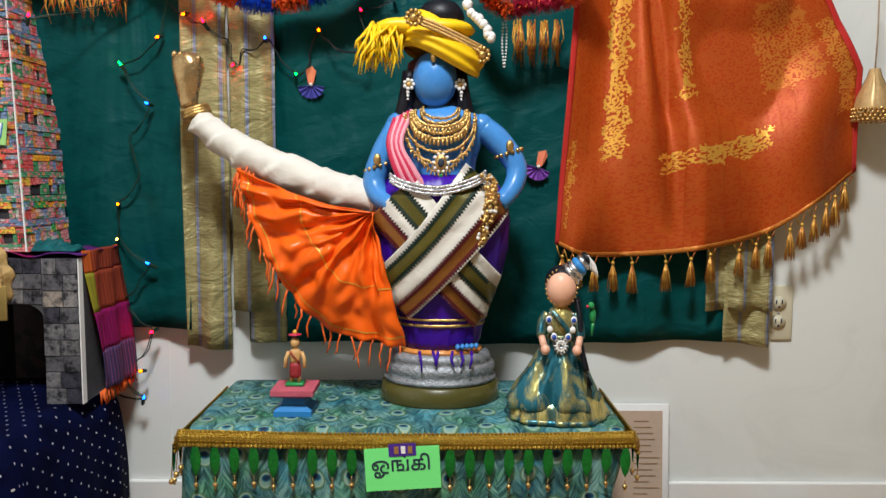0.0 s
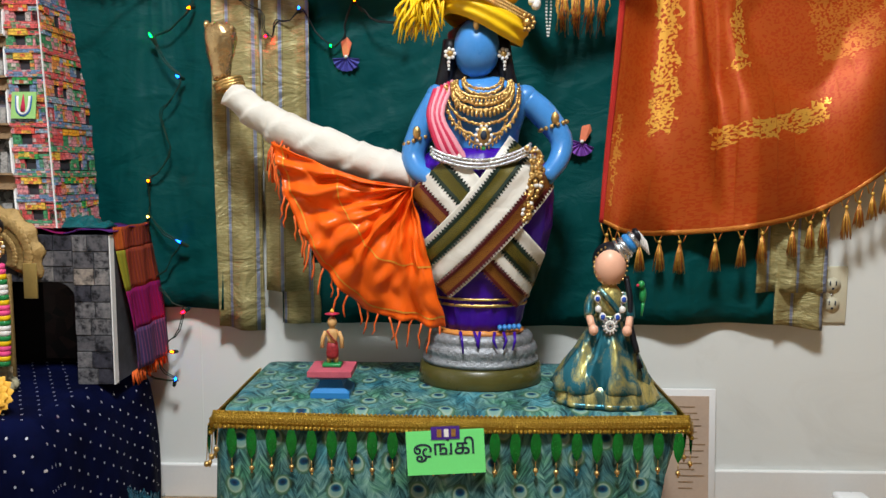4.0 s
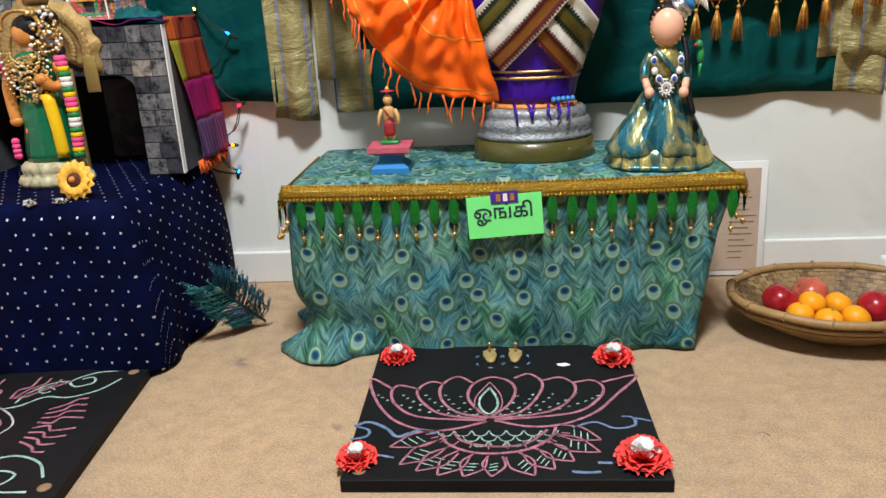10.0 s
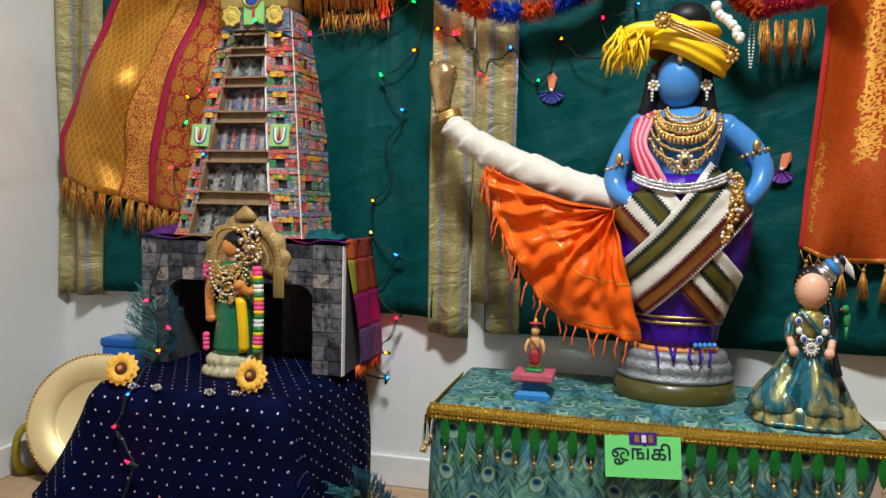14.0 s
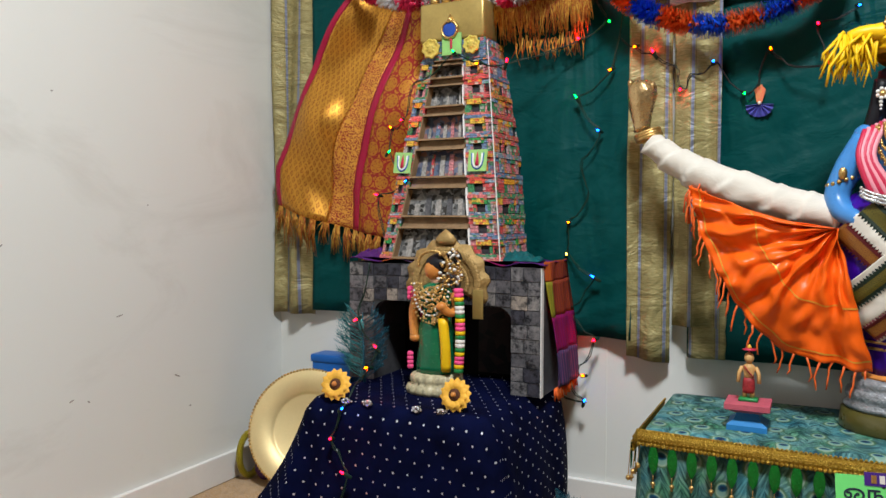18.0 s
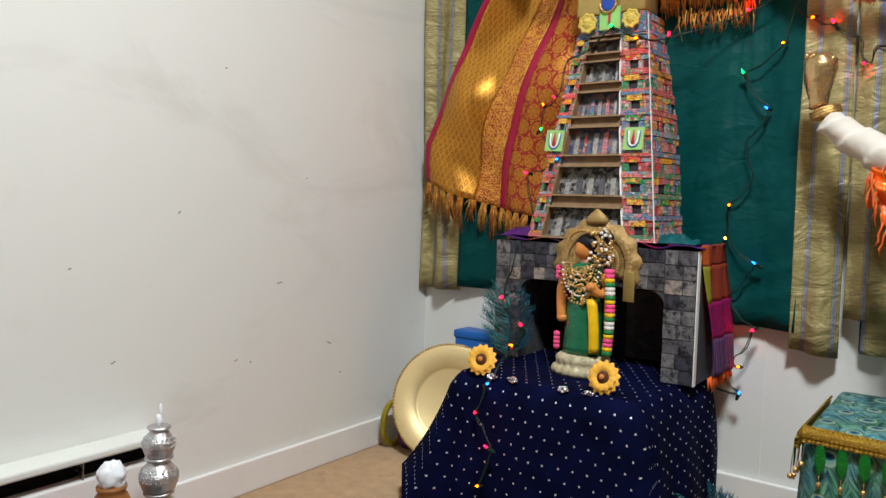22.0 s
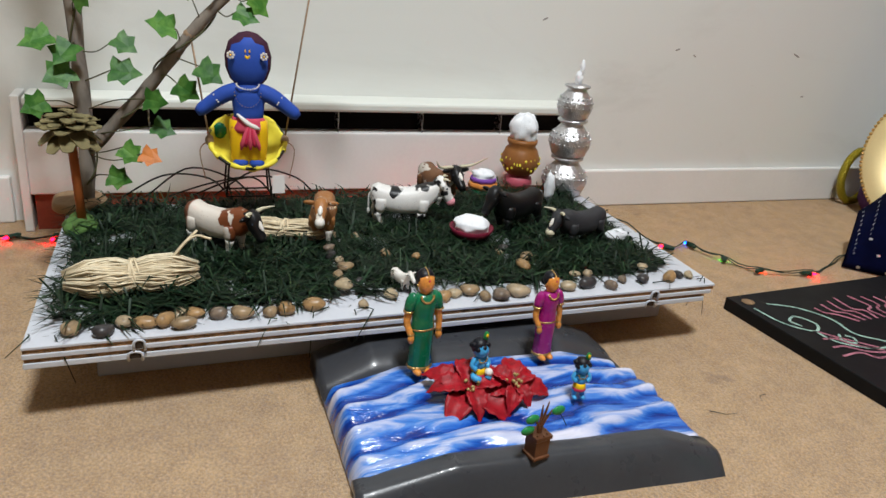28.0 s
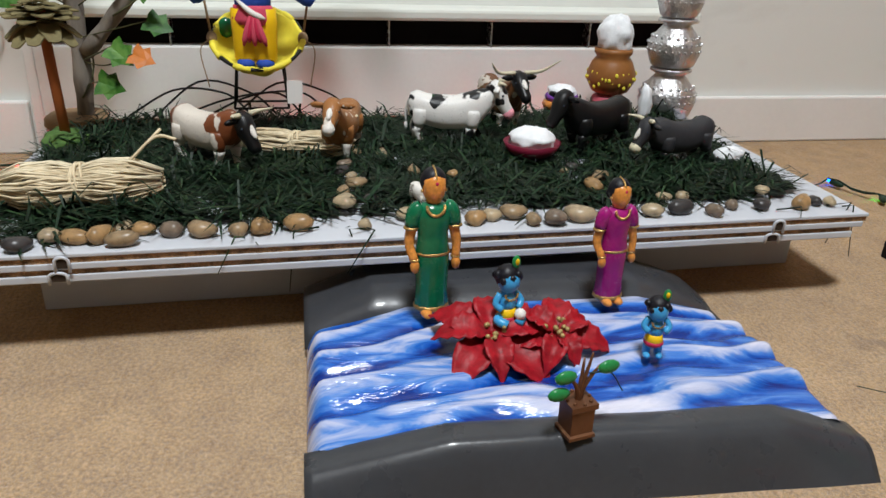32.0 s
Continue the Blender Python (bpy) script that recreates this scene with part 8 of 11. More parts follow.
for k, x in enumerate((-1.02, -0.972, -0.862, -0.81)):
    bm = bmesh.new()
    for j in range(18):
        a = 6.28 * j / 18
        ball(bm, (x + 0.011 * math.cos(a) * rnd(0.3, 1), 1.226 + 0.004 * rnd(-1, 1) + 0.012 * k * 0.2, NZ + 0.003 + 0.004 * math.sin(a)), 0.003, u=6, v=4)
    tagged(obj("silver_flower_trim", bm, SILVER), "small silver bead flower on the velvet edge", "bead flower", "bead flowers")

# ---- things behind, by the left wall ----
plate = thing("gold_plate", "round gold charger plate with beaded rim leaning on wall", "plate", pose(-1.306, 1.478, 0.143, 72, 0, 18) @ Matrix.Scale(0.92, 4))
part("dish", lathe(bmesh.new(), [(0.001, 0.0), (0.092, 0.0), (0.098, 0.003), (0.104, 0.011), (0.156, 0.014), (0.163, 0.012), (0.163, 0.009), (0.104, 0.004), (0.09, -0.004), (0.001, -0.004)][::-1], 72), varied("satin_gold", (0.86, 0.69, 0.36), 0.5, 0.55, 0.08, 6, 200, 0.05), plate)
bm = bmesh.new()
for k in range(110):
    a = 6.2832 * k / 110
    ball(bm, (0.161 * math.cos(a), 0.161 * math.sin(a), 0.014), 0.0036, u=6, v=4)
part("bead_rim", bm, GOLD, plate)
roll = thing("fabric_roll", "purple bundle with yellow glitter ring behind the plate", "bundle", (-1.492, 1.455, 0.0))
part("ring", tube(bmesh.new(), [(0.02 + 0.012 * math.sin(a) * 0.5, 0.055 * math.sin(a) * 0.6, 0.064 + 0.055 * math.cos(a)) for a in (6.2832 * k / 24 for k in range(25))], 0.0085, 8), glitter("yellow_glitter", (0.3, 0.24, 0.01), (0.7, 0.6, 0.1)), roll)
part("body", lathe(bmesh.new(), [(0.022, 0.0), (0.034, 0.02), (0.032, 0.08), (0.014, 0.11)], 24, at=(0.055, 0.03, 0)), varied("purple_cloth", (0.12, 0.05, 0.2), 0.7, amount=0.5, scale=30), roll)
bbox = thing("blue_box", "blue plastic box standing behind the velvet table", "box", (-1.298, 1.60, 0.0))
part("body", boxed(-0.062, 0.062, -0.03, 0.03, 0.0, 0.300, bevel=0.004), BLUE_PL, bbox)
part("lid", boxed(-0.065, 0.065, -0.033, 0.033, 0.294, 0.314, bevel=0.003), BLUE_PL, bbox)

# ---- chalk boards ----
def chalk_line(bm, pts, w, z):
    """A flat, slightly uneven chalk stroke along pts at height z."""
    prev = None
    for i, p in enumerate(pts):
        a, b = pts[max(0, i - 1)], pts[min(len(pts) - 1, i + 1)]
        d = V(b[0] - a[0], b[1] - a[1], 0)
        if d.length < 1e-7:
            continue
        d.normalize()
        ww = w * (0.8 + 0.4 * abs(wave_noise(p[0] * 300, p[1] * 300)))
        cur = (bm.verts.new((p[0] - d.y * ww, p[1] + d.x * ww, z)), bm.verts.new((p[0] + d.y * ww, p[1] - d.x * ww, z)))
        if prev:
            bm.faces.new((prev[0], prev[1], cur[1], cur[0]))
        prev = cur


def stroke(board, ctrl, mt, w=0.0013, z=0.0192, n=26, mirror=False, name="chalk_stroke"):
    for sgn in ((1, -1) if mirror else (1,)):
        bm = bmesh.new()
        chalk_line(bm, [(p.x, p.y) for p in curve_pts([(sgn * x, y, 0) for x, y in ctrl], n)], w, z)
        part(name, bm, mt, board, smooth=False)


def chalk_board(label, at, w, d):
    b = thing("chalk_board", label, "board", at, "chalk boards")
    part("panel", boxed(-w / 2, w / 2, -d / 2, d / 2, 0.0, 0.0185, bevel=0.0015), BLACK, b, smooth=False)
    for sx in (-1, 1):
        for sy in (-1, 1):
            part("peg_hole", lathe(bmesh.new(), [(0.009, 0.0), (0.009, 0.0008), (0.004, 0.0009)], 16, at=(sx * (w / 2 - 0.022), sy * (d / 2 - 0.02), 0.0186)), CARD, b)
    return b


board = chalk_board("black painted board with a chalk lotus and footprints", pose(-0.094, 1.068, 0, 0, 0, 0), 0.417, 0.378)
BC = (-0.094, 1.068)
for line in (
    [(-0.019, -0.044), (-0.04, -0.016), (-0.052, 0.017), (-0.045, 0.054), (-0.019, 0.076), (0.009, 0.065), (0.02, 0.034), (0.009, -0.007), (-0.019, -0.044)],
    [(0.019, 0.073), (0.043, 0.086), (0.062, 0.057), (0.052, 0.014), (0.026, -0.027), (-0.018, -0.044)],
    [(0.062, 0.064), (0.092, 0.073), (0.111, 0.048), (0.102, 0.01), (0.066, -0.028), (-0.012, -0.047)],
    [(0.11, 0.057), (0.139, 0.063), (0.153, 0.041), (0.141, 0.006), (0.1, -0.032), (-0.008, -0.05)],
    [(0.153, 0.057), (0.209, 0.077), (0.17, 0.019), (0.131, -0.032), (0.082, -0.062), (0.035, -0.067), (-0.012, -0.051)],
    [(-0.043, 0.056), (-0.07, 0.079), (-0.094, 0.051), (-0.091, 0.008), (-0.066, -0.028), (-0.022, -0.044)],
    [(-0.09, 0.056), (-0.112, 0.063), (-0.13, 0.038), (-0.121, 0.004), (-0.088, -0.033), (-0.024, -0.048)],
    [(-0.126, 0.039), (-0.16, 0.053), (-0.17, 0.033), (-0.159, -0.005), (-0.12, -0.04), (-0.025, -0.051)],
    [(-0.169, 0.042), (-0.208, 0.075), (-0.192, 0.012), (-0.16, -0.044), (-0.117, -0.073), (-0.074, -0.074), (-0.023, -0.054)],
    [(-0.085, -0.083), (-0.077, -0.107), (-0.048, -0.127), (-0.011, -0.132), (0.033, -0.122), (0.064, -0.095), (0.073, -0.069)],
    [(-0.069, -0.081), (-0.053, -0.104), (-0.011, -0.116), (0.03, -0.109), (0.061, -0.076)],
):
    stroke(board, line, CHALK_PINK, 0.0026, n=40)
ROOTS = [(-0.086, -0.085), (-0.081, -0.107), (-0.067, -0.124), (-0.052, -0.131), (-0.031, -0.137), (-0.011, -0.138), (0.011, -0.135), (0.033, -0.127), (0.052, -0.113), (0.066, -0.095), (0.074, -0.072)]
TIPS = [(-0.154, -0.116), (-0.136, -0.156), (-0.113, -0.17), (-0.085, -0.179), (-0.052, -0.182), (-0.016, -0.182), (0.038, -0.18), (0.064, -0.167), (0.09, -0.15), (0.126, -0.13), (0.131, -0.101)]
for (rx, ry), (tx, ty) in zip(ROOTS, TIPS):
    dx, dy = tx - rx, ty - ry
    w_ = 0.34 * min(1.0, 0.05 / math.hypot(dx, dy))
    for s_ in (-1, 1):
        stroke(board, [(rx - s_ * dy * w_ * 0.6, ry + s_ * dx * w_ * 0.6), (rx + dx * 0.45 - s_ * dy * w_, ry + dy * 0.45 + s_ * dx * w_), (rx + dx * 0.8 - s_ * dy * w_ * 0.45, ry + dy * 0.8 + s_ * dx * w_ * 0.45), (tx, ty)], CHALK_PINK, 0.0017, n=14)
    for j in (0.35, 0.5, 0.65):
        stroke(board, [(rx + dx * j - dy * 0.12, ry + dy * j + dx * 0.12), (rx + dx * (j + 0.1) + dy * 0.12, ry + dy * (j + 0.1) - dx * 0.12)], CHALK_GREEN, 0.001, n=3)
for r in range(3):
    for k in range(-3 + r, 4 - r):
        cx, cy = -0.008 + 0.024 * k + (0.012 if r % 2 else 0.0), -0.083 - 0.013 * r
        stroke(board, [(cx - 0.012, cy + 0.006), (cx - 0.006, cy - 0.006), (cx + 0.006, cy - 0.006), (cx + 0.012, cy + 0.006)], CHALK_GREEN, 0.0011, n=10)
for k in range(12):
    a = 0.15 + 2.85 * k / 11
    stroke(board, [(-0.008 - 0.088 * math.cos(a), -0.079 - 0.030 * math.sin(a)), (-0.008 - 0.1 * math.cos(a), -0.079 - 0.043 * math.sin(a))], CHALK_PINK, 0.0013, n=3)
stroke(board, [(-0.019, 0.043), (-0.033, 0.013), (-0.033, -0.015), (-0.02, -0.033), (-0.008, -0.015), (-0.009, 0.013), (-0.019, 0.043)], CHALK_GREEN, 0.0019, n=26)
stroke(board, [(-0.019, 0.061), (-0.04, 0.013), (-0.038, -0.023), (-0.022, -0.039)], CHALK_PINK, 0.0012, n=26)
stroke(board, [(-0.019, 0.061), (-0.003, 0.022), (-0.002, -0.015), (-0.018, -0.039)], CHALK_PINK, 0.0012, n=26)
for wide, n in ((0.045, 4), (0.068, 6), (0.098, 7), (0.133, 8), (0.172, 10)):
    for k in range(n):
        t = (k + 0.4) / n
        for sgn in (-1, 1):
            bm = bmesh.new()
            a = 1.25 * (1 - t)
            x, y = -0.02 + sgn * wide * math.cos(a * 0.95) * (0.75 + 0.25 * t), -0.044 + 0.074 * math.sin(0.25 + 1.05 * t) * (0.3 + 0.7 * t)
            chalk_line(bm, [(x - 0.002, y - 0.001), (x, y + 0.001), (x + 0.002, y)], 0.0015, 0.0192)
            part("chalk_dot", bm, CHALK_GREEN, board, smooth=False)
stroke(board, [(-0.211, -0.063), (-0.191, -0.053), (-0.164, -0.07), (-0.146, -0.091), (-0.12, -0.077), (-0.092, -0.081)], CHALK_BLUE, 0.003, n=30)
stroke(board, [(-0.211, -0.063), (-0.189, -0.074), (-0.19, -0.09), (-0.211, -0.097)], CHALK_BLUE, 0.0024, n=30)
stroke(board, [(0.096, -0.07), (0.128, -0.057), (0.153, -0.073), (0.181, -0.066), (0.182, -0.046), (0.167, -0.042)], CHALK_BLUE, 0.0024, n=30)
stroke(board, [(0.182, -0.046), (0.206, -0.055)], CHALK_BLUE, 0.0022, n=30)
stroke(board, [(-0.186, -0.138), (-0.166, -0.135), (-0.145, -0.141)], CHALK_BLUE, 0.0026, n=30)
stroke(board, [(0.085, -0.172), (0.102, -0.174), (0.121, -0.173)], CHALK_BLUE, 0.0028, n=30)
stroke(board, [(0.12, -0.153), (0.138, -0.154)], CHALK_BLUE, 0.003, n=30)
for sx in (-1, 1):
    foot = thing("footprint_cutout", "gold painted wooden footprint cutout on the black board", "footprint", pose(BC[0] + 0.002 + sx * 0.0205, BC[1] + 0.14, 0.0195, 0, 0, -sx * 4), "footprint cutouts")
    part("sole", lathe(bmesh.new(), [(0.0115, 0.0), (0.0115, 0.004), (0.0095, 0.0055)], 32, sx=1.0, sy=2.0, wobble=lambda a, z: 0.0024 * math.sin(a) - 0.0022 * math.exp(-((math.sin(a) + 0.25) / 0.4) ** 2) * abs(math.cos(a))), GOLD_PAINT, foot)
    for j in range(5):
        part("toe", ball(bmesh.new(), (sx * (-0.009 + 0.0046 * j), 0.0275 - 0.0012 * abs(j - 1) - 0.0009 * j, 0.0025), 0.0032 - 0.0003 * j, 0.85, 1.25, 0.8, 8, 6), GOLD_PAINT, foot)
    part("toe_peg", lathe(bmesh.new(), [(0.0022, 0.005), (0.002, 0.016), (0.0035, 0.02), (0.001, 0.023)], 10, at=(0, 0.013, 0)), GOLD, foot)
    for k in range(6):
        a = 6.28 * k / 6 + 0.4
        stroke(board, [(0.002 + sx * 0.0205 + 0.024 * math.cos(a), 0.135 + 0.026 * math.sin(a)), (0.002 + sx * 0.0205 + 0.026 * math.cos(a + 0.3), 0.135 + 0.028 * math.sin(a + 0.3))], CHALK_BLUE, 0.0022, n=4)
bm = bmesh.new()
bm.faces.new([bm.verts.new((x, y, 0.0195)) for x, y in ((0.088, 0.118), (0.104, 0.122), (0.112, 0.114), (0.1, 0.109), (0.092, 0.111))])
part("paper_scrap", bm, PAPER, board, smooth=False)

board2 = chalk_board("black painted board with chalk scrolls in front of velvet", pose(-0.881, 1.005, 0, 0, 0, 5), 0.412, 0.354)
for sx in (-1, 1):
    for sy in (-1, 1):
        m_ = lambda pts: [(sx * x, sy * y) for x, y in pts]
        stroke(board2, m_([(0.165, 0.165), (0.12, 0.16), (0.09, 0.135), (0.105, 0.115), (0.13, 0.125), (0.122, 0.145), (0.105, 0.14)]), CHALK_GREEN, 0.0022)
        stroke(board2, m_([(0.172, 0.135), (0.15, 0.1), (0.11, 0.08), (0.07, 0.085), (0.04, 0.06), (0.0, 0.05)]), CHALK_GREEN, 0.0022)
        stroke(board2, m_([(0.09, 0.135), (0.06, 0.13), (0.035, 0.1), (0.03, 0.07)]), CHALK_GREEN, 0.0022)
        stroke(board2, m_([(0.075, 0.108), (0.062, 0.118), (0.05, 0.108), (0.06, 0.098), (0.07, 0.103)]), CHALK_GREEN, 0.002)
        for k in range(4):
            stroke(board2, m_([(0.014 + 0.006 * k, 0.085), (0.014 + 0.016 * k, 0.112), (0.03 + 0.018 * k, 0.124 + 0.006 * (k % 2)), (0.03 + 0.02 * k, 0.155 - 0.006 * k)]), CHALK_PINK, 0.0024, n=14)
            stroke(board2, m_([(0.095, 0.008 + 0.012 * k), (0.118, 0.004 + 0.018 * k), (0.128, 0.018 + 0.018 * k), (0.162 - 0.006 * k, 0.014 + 0.02 * k)]), CHALK_PINK, 0.0024, n=14)
stroke(board2, [(-0.06, 0.0), (0.0, 0.06), (0.06, 0.0), (0.0, -0.06), (-0.06, 0.0)], CHALK_WHITE, 0.0018, n=40)
stroke(board2, [(-0.04, 0.0), (0.0, 0.04), (0.04, 0.0), (0.0, -0.04), (-0.04, 0.0)], CHALK_PINK, 0.004, n=40)


def paper_flower(label, at, r):
    """Crumpled tissue petals, red outside and white at the top."""
    f = thing("paper_flower", label, "paper flower", at, "paper flowers")
    for ring, (n, rr, up, mt) in enumerate(((10, 1.05, 0.3, RED_PAPER), (10, 0.95, 0.6, RED_PAPER), (9, 0.78, 0.9, RED_PAPER), (7, 0.55, 1.1, RED_PAPER), (6, 0.36, 1.15, PAPER), (4, 0.2, 1.1, PAPER))):
        for k in range(n):
            a = 6.2832 * (k + rnd(-0.2, 0.2)) / n + ring
            d, w = V(math.cos(a), math.sin(a), 0), V(-math.sin(a), math.cos(a), 0)
            bm = bmesh.new()
            sheet(bm, 9, 5, lambda u, v: d * r * rr * (0.15 + 0.85 * v + 0.03 * v * math.sin(u * 19 + k)) + w * r * (u - 0.5) * (0.45 + 0.75 * v) + V(0, 0, r * (0.12 + up * v * (0.62 + 0.1 * math.sin(u * 8 + k))) - r * 0.2 * (2 * u - 1) ** 2 * v + r * 0.04 * v * math.sin(u * 17 + 2 * k)))
            part("petal", bm, mt, f)
    return f


for x, y, r in ((-0.268, 1.212, 0.026), (0.088, 1.198, 0.029), (-0.287, 0.921, 0.025), (0.083, 0.918, 0.032)):
    paper_flower("red and white tissue paper flower at a corner of the board", (x, y, 0.0186), r)


def star_flower(label, at, r, petals, mt, group):
    """Pointed velvet petals with a small gold and green centre."""
    f = thing("poinsettia", label, "flower", at, group)
    for k in range(petals):
        a = 6.2832 * k / petals + rnd(-0.15, 0.15)
        lay = k % 2
        L = r * (1.0 if lay else 0.78) * rnd(0.9, 1.1)
        d, w = V(math.cos(a), math.sin(a), 0), V(-math.sin(a), math.cos(a), 0)
        bm = bmesh.new()
        sheet(bm, 6, 16, lambda u, v: d * L * 1.12 * v + w * L * 0.62 * (u - 0.5) * math.sin(math.pi * (0.05 + 0.95 * v)) ** 1.1 + V(0, 0, 0.012 - 0.006 * lay + 0.009 * math.sin(v * 2.6) - 0.012 * v * v + 0.005 * abs(u - 0.5) * 2 * math.sin(3.14 * v) + 0.0016 * math.sin(v * 34 - 5 * abs(u - 0.5)) * abs(u - 0.5) * 2))
        thick(part("petal", bm, mt, f), 0.0008)
    bm = bmesh.new()
    for k in range(12):
        ball(bm, (rnd(-0.008, 0.008), rnd(-0.008, 0.008), 0.016 + rnd(0, 0.005)), 0.0019, u=6, v=4)
    part("flower_centre", bm, GOLD if r < 0.033 else GOLD_PAINT, f, "small green and gold centre")
    return f


star_flower("small red artificial flower on the board's edge", (-0.985, 1.160, 0.0186), 0.032, 6, RED_PAPER, "red flowers")

# ---- fruit basket ----
BKX, BKY = 0.505, 1.338
basket = thing("fruit_basket", "wide shallow wicker basket with cane rim", "basket", (BKX, BKY, 0.0))
prof = [(0.085, 0.006), (0.11, 0.012), (0.14, 0.03), (0.165, 0.05), (0.186, 0.068)]
for lay in range(11):
    t0 = lay / 11
    seg = 60
    bm = bmesh.new()
    for k in range(seg):
        a0, a1 = 6.2832 * (k + 0.04 + 0.5 * (lay % 2)) / seg, 6.2832 * (k + 0.96 + 0.5 * (lay % 2)) / seg
        quad = []
        for t in (t0, t0 + 0.085):
            s = min(3.999, t * 4)
            (r0, z0), (r1, z1) = prof[int(s)], prof[int(s) + 1]
            r, z = r0 + (r1 - r0) * (s % 1), z0 + (z1 - z0) * (s % 1)
            quad.append((r + 0.0016 * ((k + lay) % 2), z))
        vs = [bm.verts.new((quad[i][0] * math.cos(a), quad[i][0] * math.sin(a) * 0.74, quad[i][1])) for i, a in ((0, a0), (0, a1), (1, a1), (1, a0))]
        bm.faces.new(vs)
    thick(part("wicker_course", bm, WICKER, basket, smooth=False), 0.0025)
bm = bmesh.new()
for i in range(-9, 10):
    for j in range(-9, 10):
        if (i * i + j * j) * 0.0098 ** 2 < 0.089 ** 2:
            box(bm, i * 0.0098 - 0.0046, i * 0.0098 + 0.0046, j * 0.0073 - 0.0034, j * 0.0073 + 0.0034, 0.004, 0.006 + 0.0016 * ((i + j) % 2))
part("woven_floor", bm, WICKER, basket, smooth=False)
part("shell", lathe(bmesh.new(), [(0.088, 0.001), (0.112, 0.009), (0.143, 0.027), (0.168, 0.047), (0.189, 0.066), (0.187, 0.067), (0.166, 0.05), (0.14, 0.03), (0.11, 0.012), (0.085, 0.004)], 60, sy=0.74), WICKER, basket)
for rr, zz, rad in ((0.19, 0.071, 0.0075), (0.186, 0.056, 0.004), (0.176, 0.046, 0.003)):
    part("rim_cane", tube(bmesh.new(), [(rr * math.cos(a), rr * 0.74 * math.sin(a), zz + 0.001 * math.sin(a * 7)) for a in (6.2832 * k / 72 for k in range(73))], rad, 10), CANE, basket, "bent cane rim")
for k in range(16):
    a = 6.2832 * k / 16
    part("binding", tube(bmesh.new(), [(0.19 * math.cos(a) + 0.009 * math.cos(b) * math.cos(a), (0.19 * math.sin(a) + 0.009 * math.cos(b) * math.sin(a)) * 0.74, 0.071 + 0.009 * math.sin(b)) for b in (6.2832 * j / 10 for j in range(11))], 0.0016, 5), CANE, basket)


def fruit(name, label, at, r, mt, kind, squash=0.9, spin=0.0):
    f = thing(name, label, kind, pose(*at, 0, spin, 0), kind + "s in the basket")
    prof_ = []
    for k in range(15):
        t = math.pi * k / 14
        dip = 0.16 * math.exp(-(t / 0.4) ** 2) + 0.22 * math.exp(-((math.pi - t) / 0.45) ** 2) if kind == "apple" else 0.04 * math.exp(-((math.pi - t) / 0.3) ** 2)
        prof_.append((max(0.0006, r * math.sin(t) * (1 + 0.06 * math.cos(t) * (kind == "apple"))), -r * squash * math.cos(t) * (1 - dip)))
    part("body", lathe(bmesh.new(), prof_, 28), mt, f)
    if kind == "apple":
        part("stem", tube(bmesh.new(), [(0, 0, r * 0.62), (0.002, 0, r * 0.95)], 0.0013, 5), CARD, f)
    else:
        part("stem_button", lathe(bmesh.new(), [(0.003, r * squash * 0.93), (0.0022, r * squash * 0.99)], 8), LEAF_TOY, f)


FZ = 0.008
fruit("apple", "dark red apple in the wicker basket", (0.404, 1.352, FZ + 0.046), 0.032, APPLE, "apple", 0.92, 30)
fruit("apple", "pink-red apple in the wicker basket", (0.463, 1.378, FZ + 0.046), 0.0325, APPLE_PINK, "apple", 0.92, -50)
fruit("apple", "glossy red apple in the wicker basket", (0.552, 1.318, FZ + 0.042), 0.0325, APPLE, "apple", 0.92, 60)
for k, (x, y, z, r) in enumerate(((0.420, 1.305, 0.040, 0.0225), (0.460, 1.284, 0.036, 0.0235), (0.448, 1.328, 0.050, 0.023), (0.497, 1.338, 0.042, 0.0235), (0.507, 1.290, 0.036, 0.0245))):
    fruit("mandarin", "small bright mandarin orange in the wicker basket", (x, y, z + 0.008), r, ORANGE_FRUIT, "mandarin", 0.86, 10 * k)

# ---- places of the small things on the platform and the stream ----
PEBBLE_AT = (
    (-0.981, -0.005, 1.1), (-0.973, 0.023, 1), (-0.988, 0.04, 1), (-0.984, 0.059, 1), (-0.985, 0.076, 1), (-0.999, 0.089, 0.8), (-0.976, 0.093, 1), (-0.998, 0.103, 0.8),
    (-0.992, 0.125, 1), (-0.989, 0.147, 1.1), (-0.988, 0.174, 0.8), (-0.992, 0.19, 1), (-0.996, 0.219, 1), (-1.028, 0.256, 1), (-1.057, 0.256, 0.8), (-1.042, 0.277, 0.6),
    (-1.077, 0.268, 0.9), (-1.097, 0.265, 0.8), (-1.112, 0.257, 0.9), (-1.138, 0.261, 0.8), (-1.177, 0.275, 0.6), (-1.169, 0.299, 0.8))
